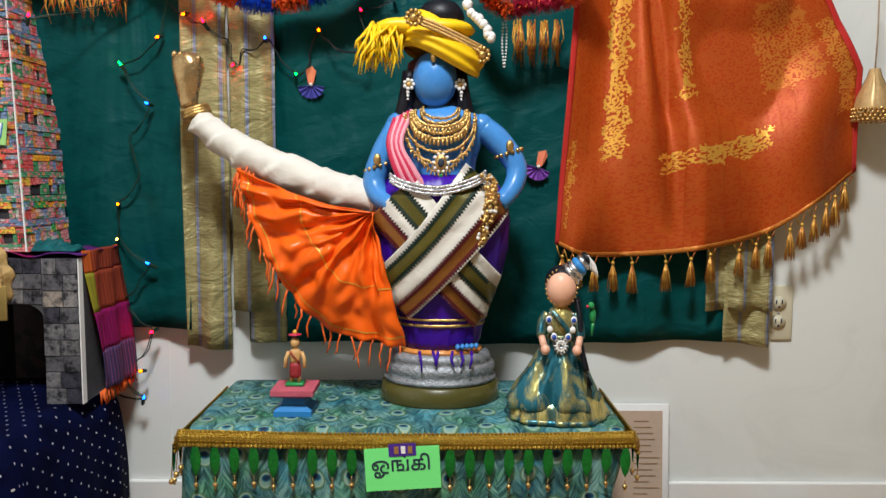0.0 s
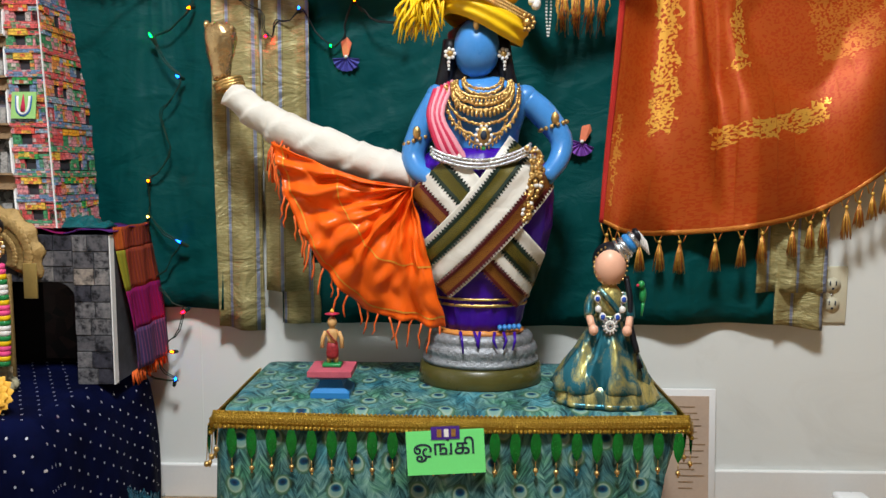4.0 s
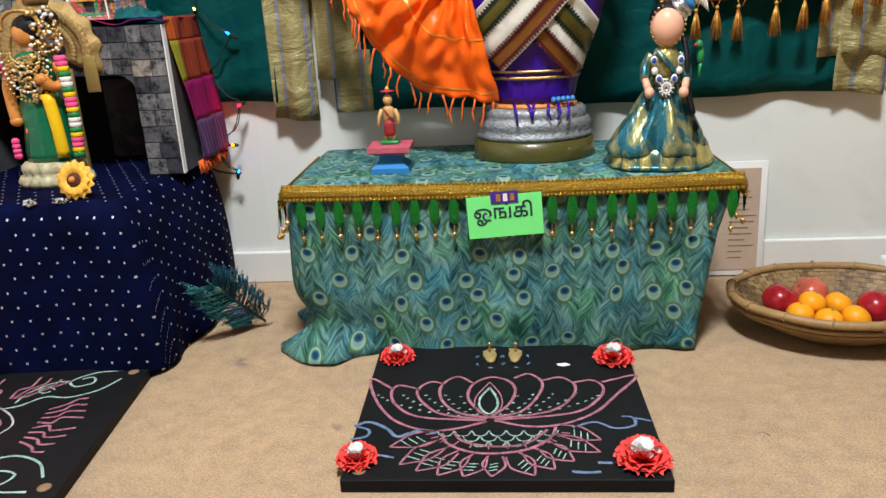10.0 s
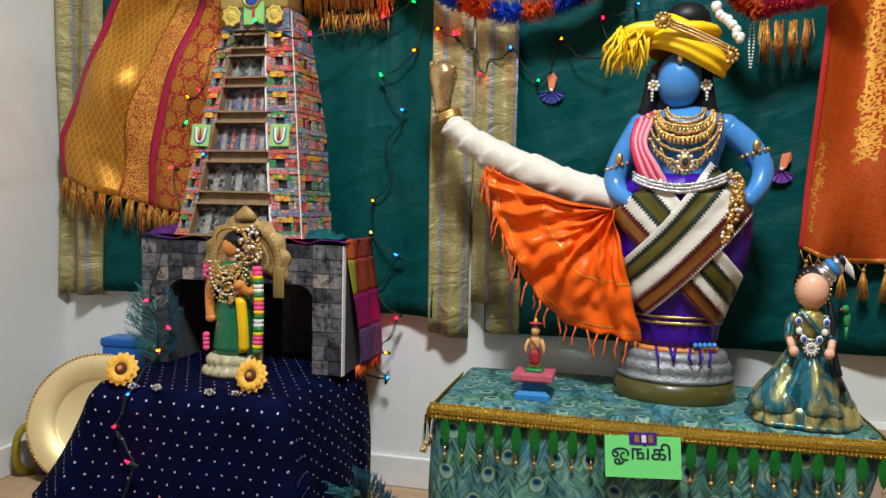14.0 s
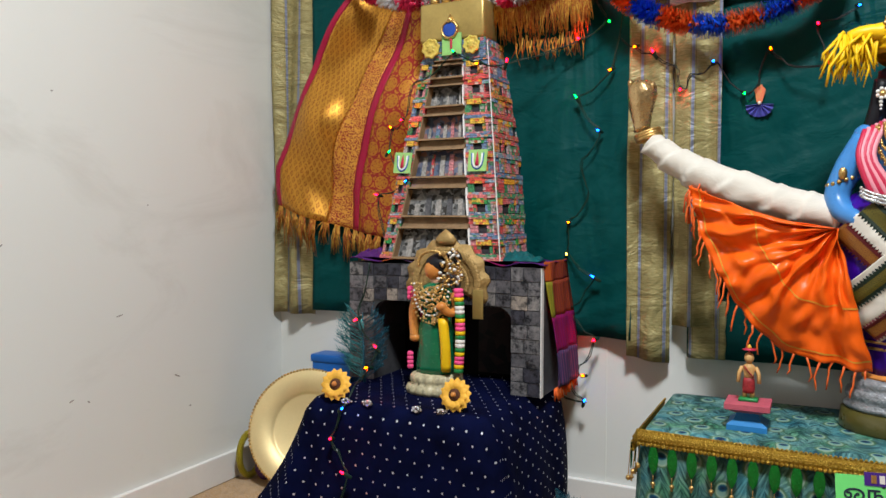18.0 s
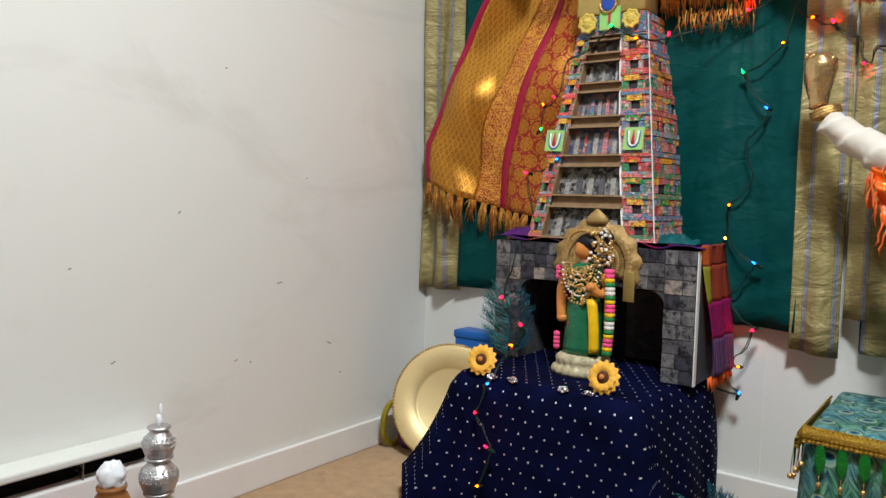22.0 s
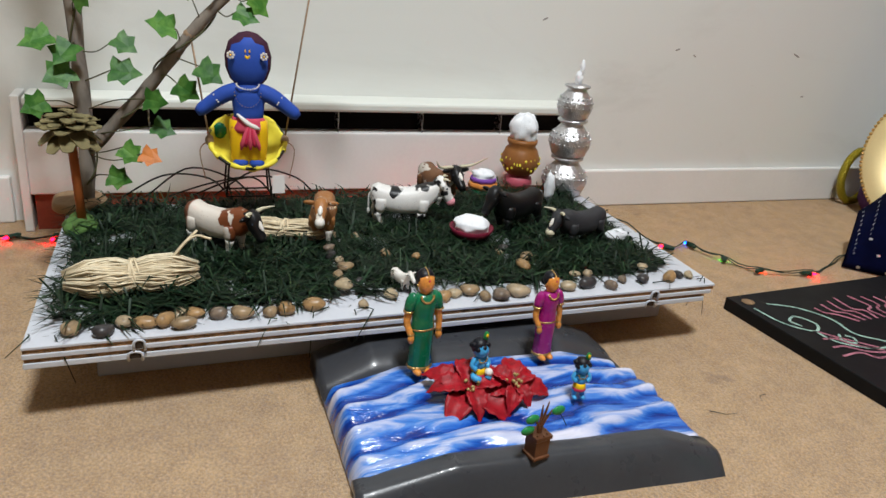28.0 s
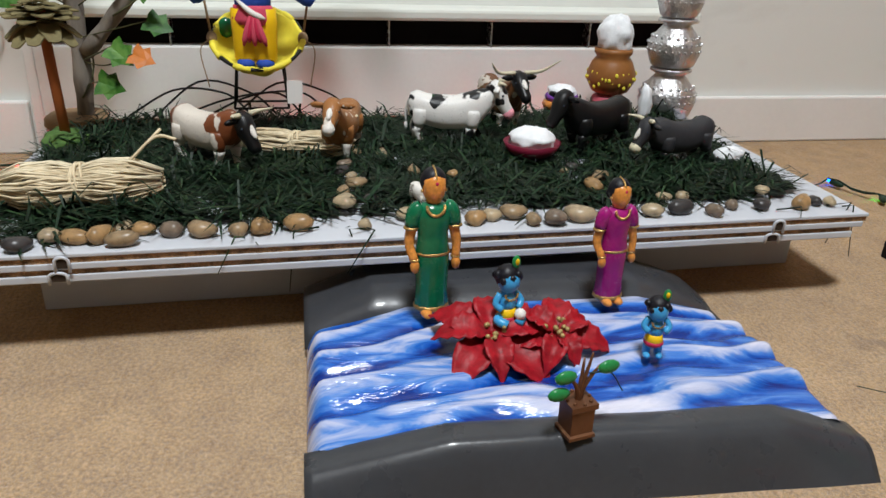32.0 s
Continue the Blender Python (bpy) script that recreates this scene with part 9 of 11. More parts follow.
PEBBLE_AT += (
    (-0.993, 0.27, 0.7), (-1.01, 0.304, 0.9), (-0.995, 0.359, 0.9), (-1.002, 0.374, 0.8), (-1.005, 0.393, 1.1), (-0.99, 0.406, 0.9), (-0.989, 0.424, 1.1), (-0.994, 0.447, 1.1),
    (-1.079, 0.495, 1), (-1.054, 0.48, 0.9), (-1.111, 0.478, 0.7), (-1.098, 0.467, 0.7), (-0.999, 0.513, 1.1), (-1.003, 0.54, 1.1), (-1.024, 0.534, 0.7), (-1.022, 0.55, 0.7),
    (-0.995, 0.568, 0.8), (-1.01, 0.592, 0.8), (-1.006, 0.618, 0.9), (-1.006, 0.656, 1.1), (-1.013, 0.674, 0.7), (-1.011, 0.688, 0.8), (-1.032, 0.633, 0.7), (-1.112, 0.324, 0.8), (-1.1, 0.359, 0.7))
COWS = ((-1.184, 0.137, 0.085), (-1.207, 0.261, 0.085), (-1.244, 0.378, 0.085), (-1.326, 0.452, 0.085), (-1.212, 0.526, 0.085), (-1.150, 0.592, 0.085))
HAY = ((-1.056, 0.046, 0.085), (-1.185, 0.215, 0.085))
SILVER_AT, CLAY_AT, SMALL_AT, BOWL_AT = (-1.347, 0.684, 0.083), (-1.387, 0.621, 0.083), (-1.348, 0.543, 0.083), (-1.164, 0.449, 0.083)
TUFTS = ((-1.137, 0.642, 0.083), (-1.306, 0.623, 0.095))
TRUNK = ((-1.335, -0.022, 0.065), (-1.335, -0.015, 0.179), (-1.335, -0.018, 0.392), (-1.335, -0.031, 0.542), (-1.335, -0.041, 0.613), (-1.335, -0.051, 0.700))
BRANCH = ((-1.330, -0.008, 0.164), (-1.315, 0.064, 0.246), (-1.297, 0.128, 0.329), (-1.290, 0.234, 0.441), (-1.288, 0.293, 0.500))
RING_C, DOLL_AT = (-1.272, 0.179, 0.189), (-1.275, 0.181, 0.157)
SWING_AT = (RING_C[0] - 0.0145, RING_C[1], RING_C[2] - 0.0216)
PALM_AT = (-1.250, -0.018, 0.085)
WOMEN = ((-0.927, 0.313, 0.042), (-0.930, 0.451, 0.042))
BOYS = ((-0.882, 0.358, 0.055), (-0.851, 0.453, 0.041))
FLOWERS = ((-0.877, 0.346, 0.040), (-0.873, 0.391, 0.040))
STUMP_AT = (-0.783, 0.376, 0.0365)

# ---- platform with the cow scene ----
PX0, PX1, PY0, PY1, PT = -1.345, -0.985, -0.043, 0.712, 0.083
plat = thing("display_platform", "low platform of stacked white melamine panels", "platform", (0, 0, 0))


def px(x, y):
    """Platform points lean a little with the front edge."""
    return x - 0.036 * (y - PY0) + 0.012


def plat_box(name, x0, x1, y0, y1, z0, z1, mt, bevel=0.0015):
    bm = boxed(x0, x1, y0, y1, z0, z1, bevel=bevel)
    for v_ in bm.verts:
        v_.co.x = px(v_.co.x, v_.co.y)
    return part(name, bm, mt, plat, smooth=False)


plat_box("top_panel", PX0, PX1 + 0.012, PY0, PY1, 0.0798, PT, WHITE, 0.0008)
plat_box("chip_edge", PX0, PX1 + 0.0105, PY0 + 0.001, PY1 - 0.001, 0.0755, 0.0798, CHIP, 0)
plat_box("middle_panel", PX0, PX1 + 0.0118, PY0, PY1 - 0.004, 0.0705, 0.0755, WHITE, 0.0008)
plat_box("chip_edge", PX0, PX1 + 0.0095, PY0 + 0.001, PY1 - 0.014, 0.0662, 0.0705, CHIP, 0)
plat_box("lower_panel", PX0, PX1 + 0.0112, PY0, PY1 - 0.012, 0.0605, 0.0662, WHITE, 0.0008)
plat_box("plinth", PX0 + 0.05, PX1 - 0.066, PY0 + 0.05, PY1 - 0.012, 0.0, 0.0605, WHITE)
SLOT = varied("slot_shadow_brown", (0.035, 0.022, 0.014), 0.9)
for yc in (0.051, 0.622):
    for zc, hh, wd in ((0.0748, 0.0058, 0.0048), (0.0640, 0.0046, 0.0062)):
        arch = [(wd * math.cos(a), -0.0012, hh * max(-1.0, 0.35 + 0.65 * math.sin(a)) if 0 <= a <= math.pi else -hh) for a in (math.pi * k / 10 for k in range(11))]
        arch = [(wd, -0.0012, -hh)] + arch + [(-wd, -0.0012, -hh)]
        c = part("clip_slot", tube(bmesh.new(), arch, 0.0013, 6), WHITE, plat, "white plastic joining clip")
        c.matrix_local = pose(px(PX1 + 0.0112, yc), yc + (0.002 if zc > 0.07 else -0.002), zc, 0, 0, 90)
        part("slot_hole", boxed(-wd * 0.8, wd * 0.8, -0.0011, 0.0006, -hh * 0.55, hh * 0.85, bevel=0.0006), SLOT, c, smooth=False)


GRX0, GRX1 = PX0 + 0.01, PX1 - 0.025
bm = bmesh.new()
g = sheet(bm, 40, 90, lambda u, v: V(px(GRX0 + (GRX1 - GRX0 - 0.008) * u, PY0 + 0.02 + (PY1 - PY0 - 0.05) * v) + 0.006 * wave_noise(u * 20, v * 40), PY0 + 0.02 + (PY1 - PY0 - 0.05) * v + 0.006 * wave_noise(v * 40, u * 20), PT + 0.003 + 0.005 * abs(wave_noise(u * 14, v * 30))))
holes = [f for f in bm.faces if wave_noise(f.calc_center_median().x * 17, f.calc_center_median().y * 17, 3.0) > 0.27 or any((f.calc_center_median().x - p[0]) ** 2 + (f.calc_center_median().y - p[1]) ** 2 < 0.00012 for p in PEBBLE_AT)]
bmesh.ops.delete(bm, geom=holes, context="FACES")
tagged(obj("grass_mat", bm, varied("dark_grass_thatch", (0.003, 0.007, 0.004), 0.9, amount=0.5, scale=120)), "dense dark underlayer of the plastic grass", "grass", kind="stuff")
gv, gf = [], []
for k in range(21000):
    y = rnd(PY0 + 0.022, PY1 - 0.045)
    x = px(rnd(GRX0, GRX1 + 0.03 * wave_noise(y * 14, 1.0) - 0.012 * (y > 0.12)), y)
    if wave_noise(x * 17, y * 17, 3.0) > 0.27 and rnd(0, 1) < 0.8:
        continue
    if any((x - p[0]) ** 2 + (y - p[1]) ** 2 < 0.00022 for p in PEBBLE_AT) and rnd(0, 1) < 0.93:
        continue
    heap = 0.5 + 0.9 * max(0.0, wave_noise(x * 31, y * 31, 8.0) + 0.35)
    a, L, h = rnd(0, 6.28), rnd(0.014, 0.05), rnd(-0.006, 0.009) * heap + (0.013 if rnd(0, 1) < 0.05 else 0)
    d, w = V(math.cos(a), math.sin(a), 0), V(-math.sin(a), math.cos(a), 0) * rnd(0.0006, 0.0013)
    p = V(x, y, PT + rnd(0.0, 0.012) * heap)
    q = p + d * L * 0.55 + V(rnd(-0.004, 0.004), rnd(-0.004, 0.004), h)
    e = p + d * L + V(0, 0, h * rnd(-0.2, 1.3))
    e.z = max(e.z, PT + 0.001)
    n = len(gv)
    gv += [p - w, p + w, q + w, q - w, e + w * 0.2, e - w * 0.2]
    gf += [(n, n + 1, n + 2, n + 3), (n + 3, n + 2, n + 4, n + 5)]
me = bpy.data.meshes.new("plastic_grass")
me.from_pydata([v[:] for v in gv], [], gf)
me.materials.append(GRASS)
tagged(new("plastic_grass", me), "dark green shredded plastic grass over the platform", "grass", kind="stuff")
bm = bmesh.new()
for k in range(11):
    y = rnd(PY0, PY1)
    p = V(px(PX1 - rnd(-0.005, 0.02), y), y, PT + 0.002)
    q = p + V(rnd(0.005, 0.02), rnd(-0.02, 0.02), 0.004)
    e = q + V(rnd(0.002, 0.02), rnd(-0.03, 0.03), -rnd(0.0, 0.05))
    tube(bm, [p, q, e], [0.0009, 0.0008, 0.0004], 3)
tagged(obj("grass_blades", bm, GRASS), "stray plastic grass blades over the platform edge", "grass", kind="stuff")

# bits of grass dropped on the carpet
bm = bmesh.new()
for k in range(11):
    x, y = rnd(-0.96, -0.55), rnd(-0.1, 0.9)
    if k > 8:
        x, y = rnd(-0.5, 0.35), rnd(0.85, 1.2)
    if -1.03 < x < -0.76 and 0.2 < y < 0.6 or x < -0.68 and y > 0.8:
        continue
    a, L = rnd(0, 6.28), rnd(0.006, 0.022)
    p = V(x, y, 0.002)
    tube(bm, [p, p + V(L * math.cos(a), L * math.sin(a), 0.002), p + V(1.7 * L * math.cos(a + 0.4), 1.7 * L * math.sin(a + 0.4), 0.0005)], [0.0005, 0.0004, 0.0002], 3)
tagged(obj("fallen_grass", bm, GRASS), "scattered plastic grass bits on the carpet", "grass", kind="stuff")

# pebbles
PEB = lathe(bmesh.new(), [(0.002, -0.0052), (0.008, -0.0045), (0.0115, -0.001), (0.0112, 0.002), (0.007, 0.0052), (0.002, 0.006)], 14, sx=1.15, sy=0.85, wobble=lambda a, z: 0.001 * math.sin(a * 2 + z * 300) + 0.0007 * math.sin(3 * a))
peb_me = bpy.data.meshes.new("pebble")
PEB.to_mesh(peb_me)
PEB.free()
peb_me.materials.append(PEBBLE)
peb_me.polygons.foreach_set("use_smooth", [True] * len(peb_me.polygons))
for p in PEBBLE_AT:
    ob = new("pebble", peb_me)
    s = p[2] * rnd(0.70, 0.88)
    ob.matrix_world = pose(p[0], p[1], PT + 0.0068 * s + (0.005 if p[0] < -1.02 else 0.0), rnd(-6, 6), rnd(-6, 6), rnd(0, 360)) @ Matrix.Diagonal((s * rnd(0.82, 1.15), s * rnd(0.9, 1.2), s * rnd(1.05, 1.45), 1))
    tagged(ob, "smooth rounded river pebble on the platform", "pebble", "pebbles")


# toy cattle
def cow_hide(name, base, spot, scale, limit, slope=0.0, back=9.0):
    """Painted coat with crisp patches; slope moves the patch colour to the forequarters, back to the rump."""
    m = shader(name, 0.4)
    n = Net(m)
    sep = n.node("ShaderNodeSeparateXYZ")
    n.link(n.coords(), sep.inputs[0])
    f = n.math("ADD", n.noise(scale, 2, 0.45), n.math("MULTIPLY", sep.outputs[0], slope))
    f = n.math("MAXIMUM", f, n.math("SUBTRACT", n.math("MULTIPLY", sep.outputs[0], -9.0), back))
    speck = n.math("MULTIPLY", n.math("GREATER_THAN", n.noise(420, 3), 0.66), 0.3)
    n.colour(n.mix(n.math("MAXIMUM", n.ramp(f, [(limit - 0.01, (0, 0, 0)), (limit + 0.01, (1, 1, 1))]), speck), base, spot))
    n.bump(n.noise(160, 4), 0.35, 0.0012)
    return m


HIDE_PIED = cow_hide("black_patched_hide", (0.74, 0.73, 0.71), (0.010, 0.010, 0.011), 36, 0.575)
HIDE_BULL = cow_hide("brown_fore_hide", (0.68, 0.62, 0.55), (0.17, 0.05, 0.018), 46, 0.60, 6.0, -0.24)
HIDE_CALF = cow_hide("brown_calf_hide", (0.33, 0.14, 0.045), (0.70, 0.64, 0.56), 60, 0.66, 1.0)
HIDE_DARK = cow_hide("dark_bull_hide", (0.16, 0.07, 0.03), (0.55, 0.5, 0.44), 50, 0.62)


def cow(label, at, heading, body, head, legs, horns=0.02, size=1.0, drop=0.0, muzzle=None, blaze=None):
    """A moulded toy: barrel, neck, head with muzzle and ears, jointed legs and a tail."""
    c = Merge()

    def hull(rings, seg=20):
        bm = bmesh.new()
        prev = None
        for x, z, ry, rz in rings:
            ring = []
            for k in range(seg):
                a = 6.2832 * k / seg
                cs, sn = math.cos(a), math.sin(a)
                ring.append(bm.verts.new((x, ry * math.copysign(abs(cs) ** 0.78, cs), z + rz * math.copysign(abs(sn) ** 0.85, sn))))
            if prev:
                for k in range(seg):
                    bm.faces.new((prev[k], prev[(k + 1) % seg], ring[(k + 1) % seg], ring[k]))
            else:
                bm.faces.new(ring[::-1])
            prev = ring
        bm.faces.new(prev)
        return bm
    up = 0.012 - drop
    c.add(hull([(-0.052, 0.047, 0.004, 0.006), (-0.049, 0.047, 0.013, 0.0135), (-0.041, 0.0455, 0.0168, 0.0185), (-0.028, 0.0415, 0.0165, 0.0185), (-0.012, 0.0392, 0.0188, 0.0198), (0.006, 0.0395, 0.0188, 0.0200),
                (0.020, 0.0425, 0.0178, 0.0215), (0.030, 0.0458, 0.0162, 0.0218), (0.039, 0.049 + up * 0.3, 0.0125, 0.0178), (0.047, 0.053 + up * 0.7, 0.0100, 0.0136), (0.053, 0.056 + up, 0.0088, 0.0105)], 24), body)
    hx, hz = 0.050, 0.059 + up
    tip = pose(hx, 0, hz, 0, 34 + 18 * (drop > 0), 0) @ Matrix.Scale(1.2, 4)
    bm = hull([(-0.008, 0.001, 0.006, 0.006), (0.0, 0.002, 0.0088, 0.0092), (0.010, 0.0, 0.0082, 0.0085), (0.018, -0.001, 0.0058, 0.0062), (0.026, -0.0015, 0.0056, 0.0056), (0.030, -0.0015, 0.004, 0.004)], 14)
    bm.transform(tip)
    c.add(bm, head)
    if muzzle:
        bm = hull([(0.0235, -0.0015, 0.0059, 0.0060), (0.028, -0.0015, 0.0058, 0.0056), (0.0312, -0.0015, 0.004, 0.0036)], 12)
        bm.transform(tip)
        c.add(bm, muzzle)
    if blaze:
        bm = ball(bmesh.new(), (0.009, 0, 0.0062), 0.0062, 1.9, 0.55, 0.45, 12, 8)
        bm.transform(tip)
        c.add(bm, blaze)
    for s in (-1, 1):
        bm = ball(bmesh.new(), (-0.001, s * 0.014, 0.003), 0.0062, 0.45, 1.25, 0.6, 8, 6)
        bm.transform(tip)
        c.add(bm, head)
        c.add(ball(bmesh.new(), tip @ V(0.008, s * 0.0078, 0.004), 0.0015, u=6, v=4), INK)
        if horns:
            bm = tube(bmesh.new(), curve_pts([(-0.003, s * 0.006, 0.008), (-0.003, s * (0.006 + horns * 0.6), 0.010), (0.001, s * (0.007 + horns), 0.011 + horns * 0.5)], 8), [0.0026, 0.0025, 0.0023, 0.0021, 0.0018, 0.0015, 0.0012, 0.0009, 0.0005], 6)
            bm.transform(tip)
            c.add(bm, HORN)
        for x, f, hind in ((-0.039, -0.005, 1), (0.025, 0.004, 0)):
            lean = f * s
            line = curve_pts([(x + 0.003 * hind, s * 0.009, 0.044), (x + 0.002 * hind, s * 0.0105, 0.032), (x - 0.004 * hind + lean * 0.4, s * 0.0105, 0.019), (x - 0.001 + lean * 0.7, s * 0.0105, 0.010), (x + lean, s * 0.0105, 0.001)], 10)
            wide = [0.0100, 0.0103, 0.0098, 0.0086, 0.0070, 0.0056, 0.0046, 0.0040, 0.0037, 0.0035, 0.0038]
            c.add(tube(bmesh.new(), line[:5], wide[:5], 12), body)
            c.add(tube(bmesh.new(), line[4:], wide[4:], 10), legs)
            c.add(lathe(bmesh.new(), [(0.0046, -0.003), (0.0038, 0.003)], 8, at=(x + lean, s * 0.0105, 0)), COW_BLACK)
    c.add(tube(bmesh.new(), curve_pts([(-0.048, 0, 0.055), (-0.054, 0, 0.044), (-0.054, 0.002, 0.024)], 8), 0.0014, 5), body)
    c.add(ball(bmesh.new(), (-0.054, 0.002, 0.021), 0.003, 0.8, 0.8, 2.0, 6, 5), head)
    return c.done("toy_cow", label, "toy cow", pose(at[0] + 0.024, at[1], PT + 0.003, 0, 0, heading) @ Matrix.Scale(size * 1.02, 4), "toy cattle")


cow("white and brown toy bull with black head on the plastic grass", COWS[0], 48, HIDE_BULL, COW_BLACK, COW_WHITE, 0.016, 0.84, 0.014, None, COW_WHITE)
cow("brown and white toy calf facing outward on the grass", COWS[1], -14, HIDE_CALF, HIDE_CALF, COW_WHITE, 0.0, 0.80, 0.0, COW_WHITE, COW_WHITE)
cow("white toy cow with black patches on the grass", COWS[2], 78, HIDE_PIED, HIDE_PIED, HIDE_PIED, 0.004, 0.88, 0.004, PINK)
cow("dark long-horned toy bull behind the white cow", COWS[3], 12, HIDE_DARK, COW_BLACK, COW_WHITE, 0.034, 0.84, 0.0, None, COW_WHITE)
cow("glossy black toy bull on the plastic grass", COWS[4], -66, COW_BLACK, COW_BLACK, COW_BLACK, 0.0, 0.86, 0.004)
cow("dark grey toy buffalo grazing on the grass", COWS[5], -74, COW_GREY, COW_GREY, COW_BLACK, 0.012, 0.76, 0.014, HORN, COW_WHITE)

cow("small white toy calf at the front of the grass", (-1.052, 0.320, 0.085), 20, COW_WHITE, COW_WHITE, COW_WHITE, 0.0, 0.30, 0.0)


def hay(label, at, yaw, L, r, n, tail):
    h = thing("hay_bundle", label, "hay bundle", pose(*at, 0, 0, yaw), "hay bundles")
    bm = bmesh.new()
    for k in range(n):
        a, q = rnd(0, 6.28), math.sqrt(rnd(0.1, 1))
        line = []
        for j in range(7):
            t = j / 6 - 0.5
            sq = (1.1 - (2 * abs(t)) ** 6 * 0.62) - 0.3 * math.exp(-(t / 0.09) ** 2)
            aa = a + 0.6 * t * math.sin(k * 1.7) + 0.09 * math.sin(j * 2.0 + k)
            line.append(V(L * t * (0.9 + 0.2 * math.sin(k * 7.3) * q), r * q * sq * math.cos(aa) * 1.2, r + r * 0.8 * q * sq * math.sin(aa)))
        tube(bm, line, rnd(0.0007, 0.0015), 3)
    tagged(part("straw_core", bm, RAFFIA, h), kind="stuff")
    part("tie", tube(bmesh.new(), [(0.004 * math.sin(a * 2), r * 0.95 * math.cos(a), r + r * 0.75 * math.sin(a)) for a in (6.2832 * k / 16 for k in range(33))], 0.0013, 5), RAFFIA, h)
    for j in range(5):
        part("tie", tube(bmesh.new(), [(0.0022 * (j - 2) + 0.003 * math.sin(a + j), r * 0.96 * math.cos(a), r + r * 0.77 * math.sin(a)) for a in (6.2832 * k / 16 for k in range(17))], 0.0012, 4), RAFFIA, h)
    for k in range(tail):
        part("loose_straw", tube(bmesh.new(), curve_pts([(L * 0.3, 0, r * 1.6), (L * 0.42 + 0.01 * k, 0.01, r * 2.2 + 0.008 * k), (L * 0.55 + 0.012 * k, 0.012 - 0.012 * k, r * 2.9 - 0.006 * k)], 8), 0.0014, 4), RAFFIA, h)


hay("tied bundle of pale raffia straw on the grass", HAY[0], 95, 0.118, 0.0205, 420, 2)
hay("tied bundle of pale raffia straw behind the bull", HAY[1], 74, 0.11, 0.015, 200, 1)

# pots at the far end
def fluff(bm, at, rx, ry, rz):
    """A soft uneven lump of cotton wool."""
    n0 = len(bm.verts)
    ball(bm, (0, 0, 0), 1.0, u=28, v=18)
    bm.verts.ensure_lookup_table()
    for v_ in bm.verts[n0:]:
        k = 1 + 0.22 * wave_noise(v_.co.x * 2.2 + at[0] * 50, v_.co.y * 2.2, v_.co.z * 2.2 + rx * 90) + 0.1 * wave_noise(v_.co.x * 6, v_.co.y * 6, v_.co.z * 6)
        v_.co = V(at[0] + v_.co.x * k * rx, at[1] + v_.co.y * k * ry, at[2] + v_.co.z * k * rz)


pots = thing("silver_pot_stack", "three embossed silver pots stacked on each other", "pot stack", SILVER_AT)
zz = 0.0
for k, (r, h) in enumerate(((0.036, 0.064), (0.033, 0.060), (0.0275, 0.053))):
    pt = part("pot", lathe(bmesh.new(), [(r * 0.68, zz), (r * 0.82, zz + h * 0.05), (r * 0.98, zz + h * 0.28), (r, zz + h * 0.34), (r * 0.99, zz + h * 0.5), (r * 0.93, zz + h * 0.56), (r * 0.62, zz + h * 0.78), (r * 0.5, zz + h * 0.86), (r * 0.72, zz + h * 0.93), (r * 0.72, zz + h * 0.97), (r * 0.5, zz + h)], 40), SILVER_POT, pots)
    for row, cnt in ((0.36, 26), (0.5, 26), (0.62, 18)):
        bm = bmesh.new()
        for j in range(cnt):
            a = 6.2832 * j / cnt
            rr = r * (1.0 if row < 0.6 else 0.86)
            ball(bm, (rr * math.cos(a), rr * math.sin(a), zz + h * row), 0.0013 if row < 0.6 else 0.002, 1, 1, 1.2, 6, 4)
        part("embossed_band", bm, SILVER_POT, pt)
    zz += h
bm = bmesh.new()
fluff(bm, (0, 0, zz + 0.009), 0.0058, 0.0058, 0.011)
fluff(bm, (0.001, 0.003, zz + 0.024), 0.0036, 0.0036, 0.013)
part("cotton_tip", bm, COTTON, pots, "wisp of white cotton wool")
clay = thing("clay_pot", "brown clay pot with yellow dots filled with cotton", "pot", CLAY_AT)
part("ring_stand", lathe(bmesh.new(), [(0.019, 0.0), (0.024, 0.008), (0.022, 0.018), (0.016, 0.022)], 24), ROSE, clay, "red and pink ring stand")
part("body", lathe(bmesh.new(), [(0.012, 0.02), (0.024, 0.026), (0.0315, 0.04), (0.0315, 0.05), (0.026, 0.064), (0.021, 0.07), (0.0245, 0.075), (0.0245, 0.08), (0.018, 0.081)], 36), CLAY, clay)
for k in range(44):
    a, z = 6.2832 * (k // 2 + 0.5 * (k % 2)) / 22, 0.0385 + 0.009 * (k % 2) + 0.005 * math.sin(k * 2.4)
    rr = 0.0312 - 0.35 * max(0.0, abs(z - 0.045) - 0.004)
    part("dot", ball(bmesh.new(), (rr * math.cos(a), rr * math.sin(a), z), 0.0017 + 0.0007 * math.sin(k * 3.7), 1, 1, 1.3 + 0.6 * (k % 5 == 0), 6, 5), YELLOW_PL, clay)
bm = bmesh.new()
fluff(bm, (0, 0, 0.095), 0.0225, 0.0225, 0.027)
part("cotton", bm, COTTON, clay, "heap of white cotton wool")
small = thing("small_cotton_pot", "small pot in orange and purple cloth filled with cotton", "pot", SMALL_AT)
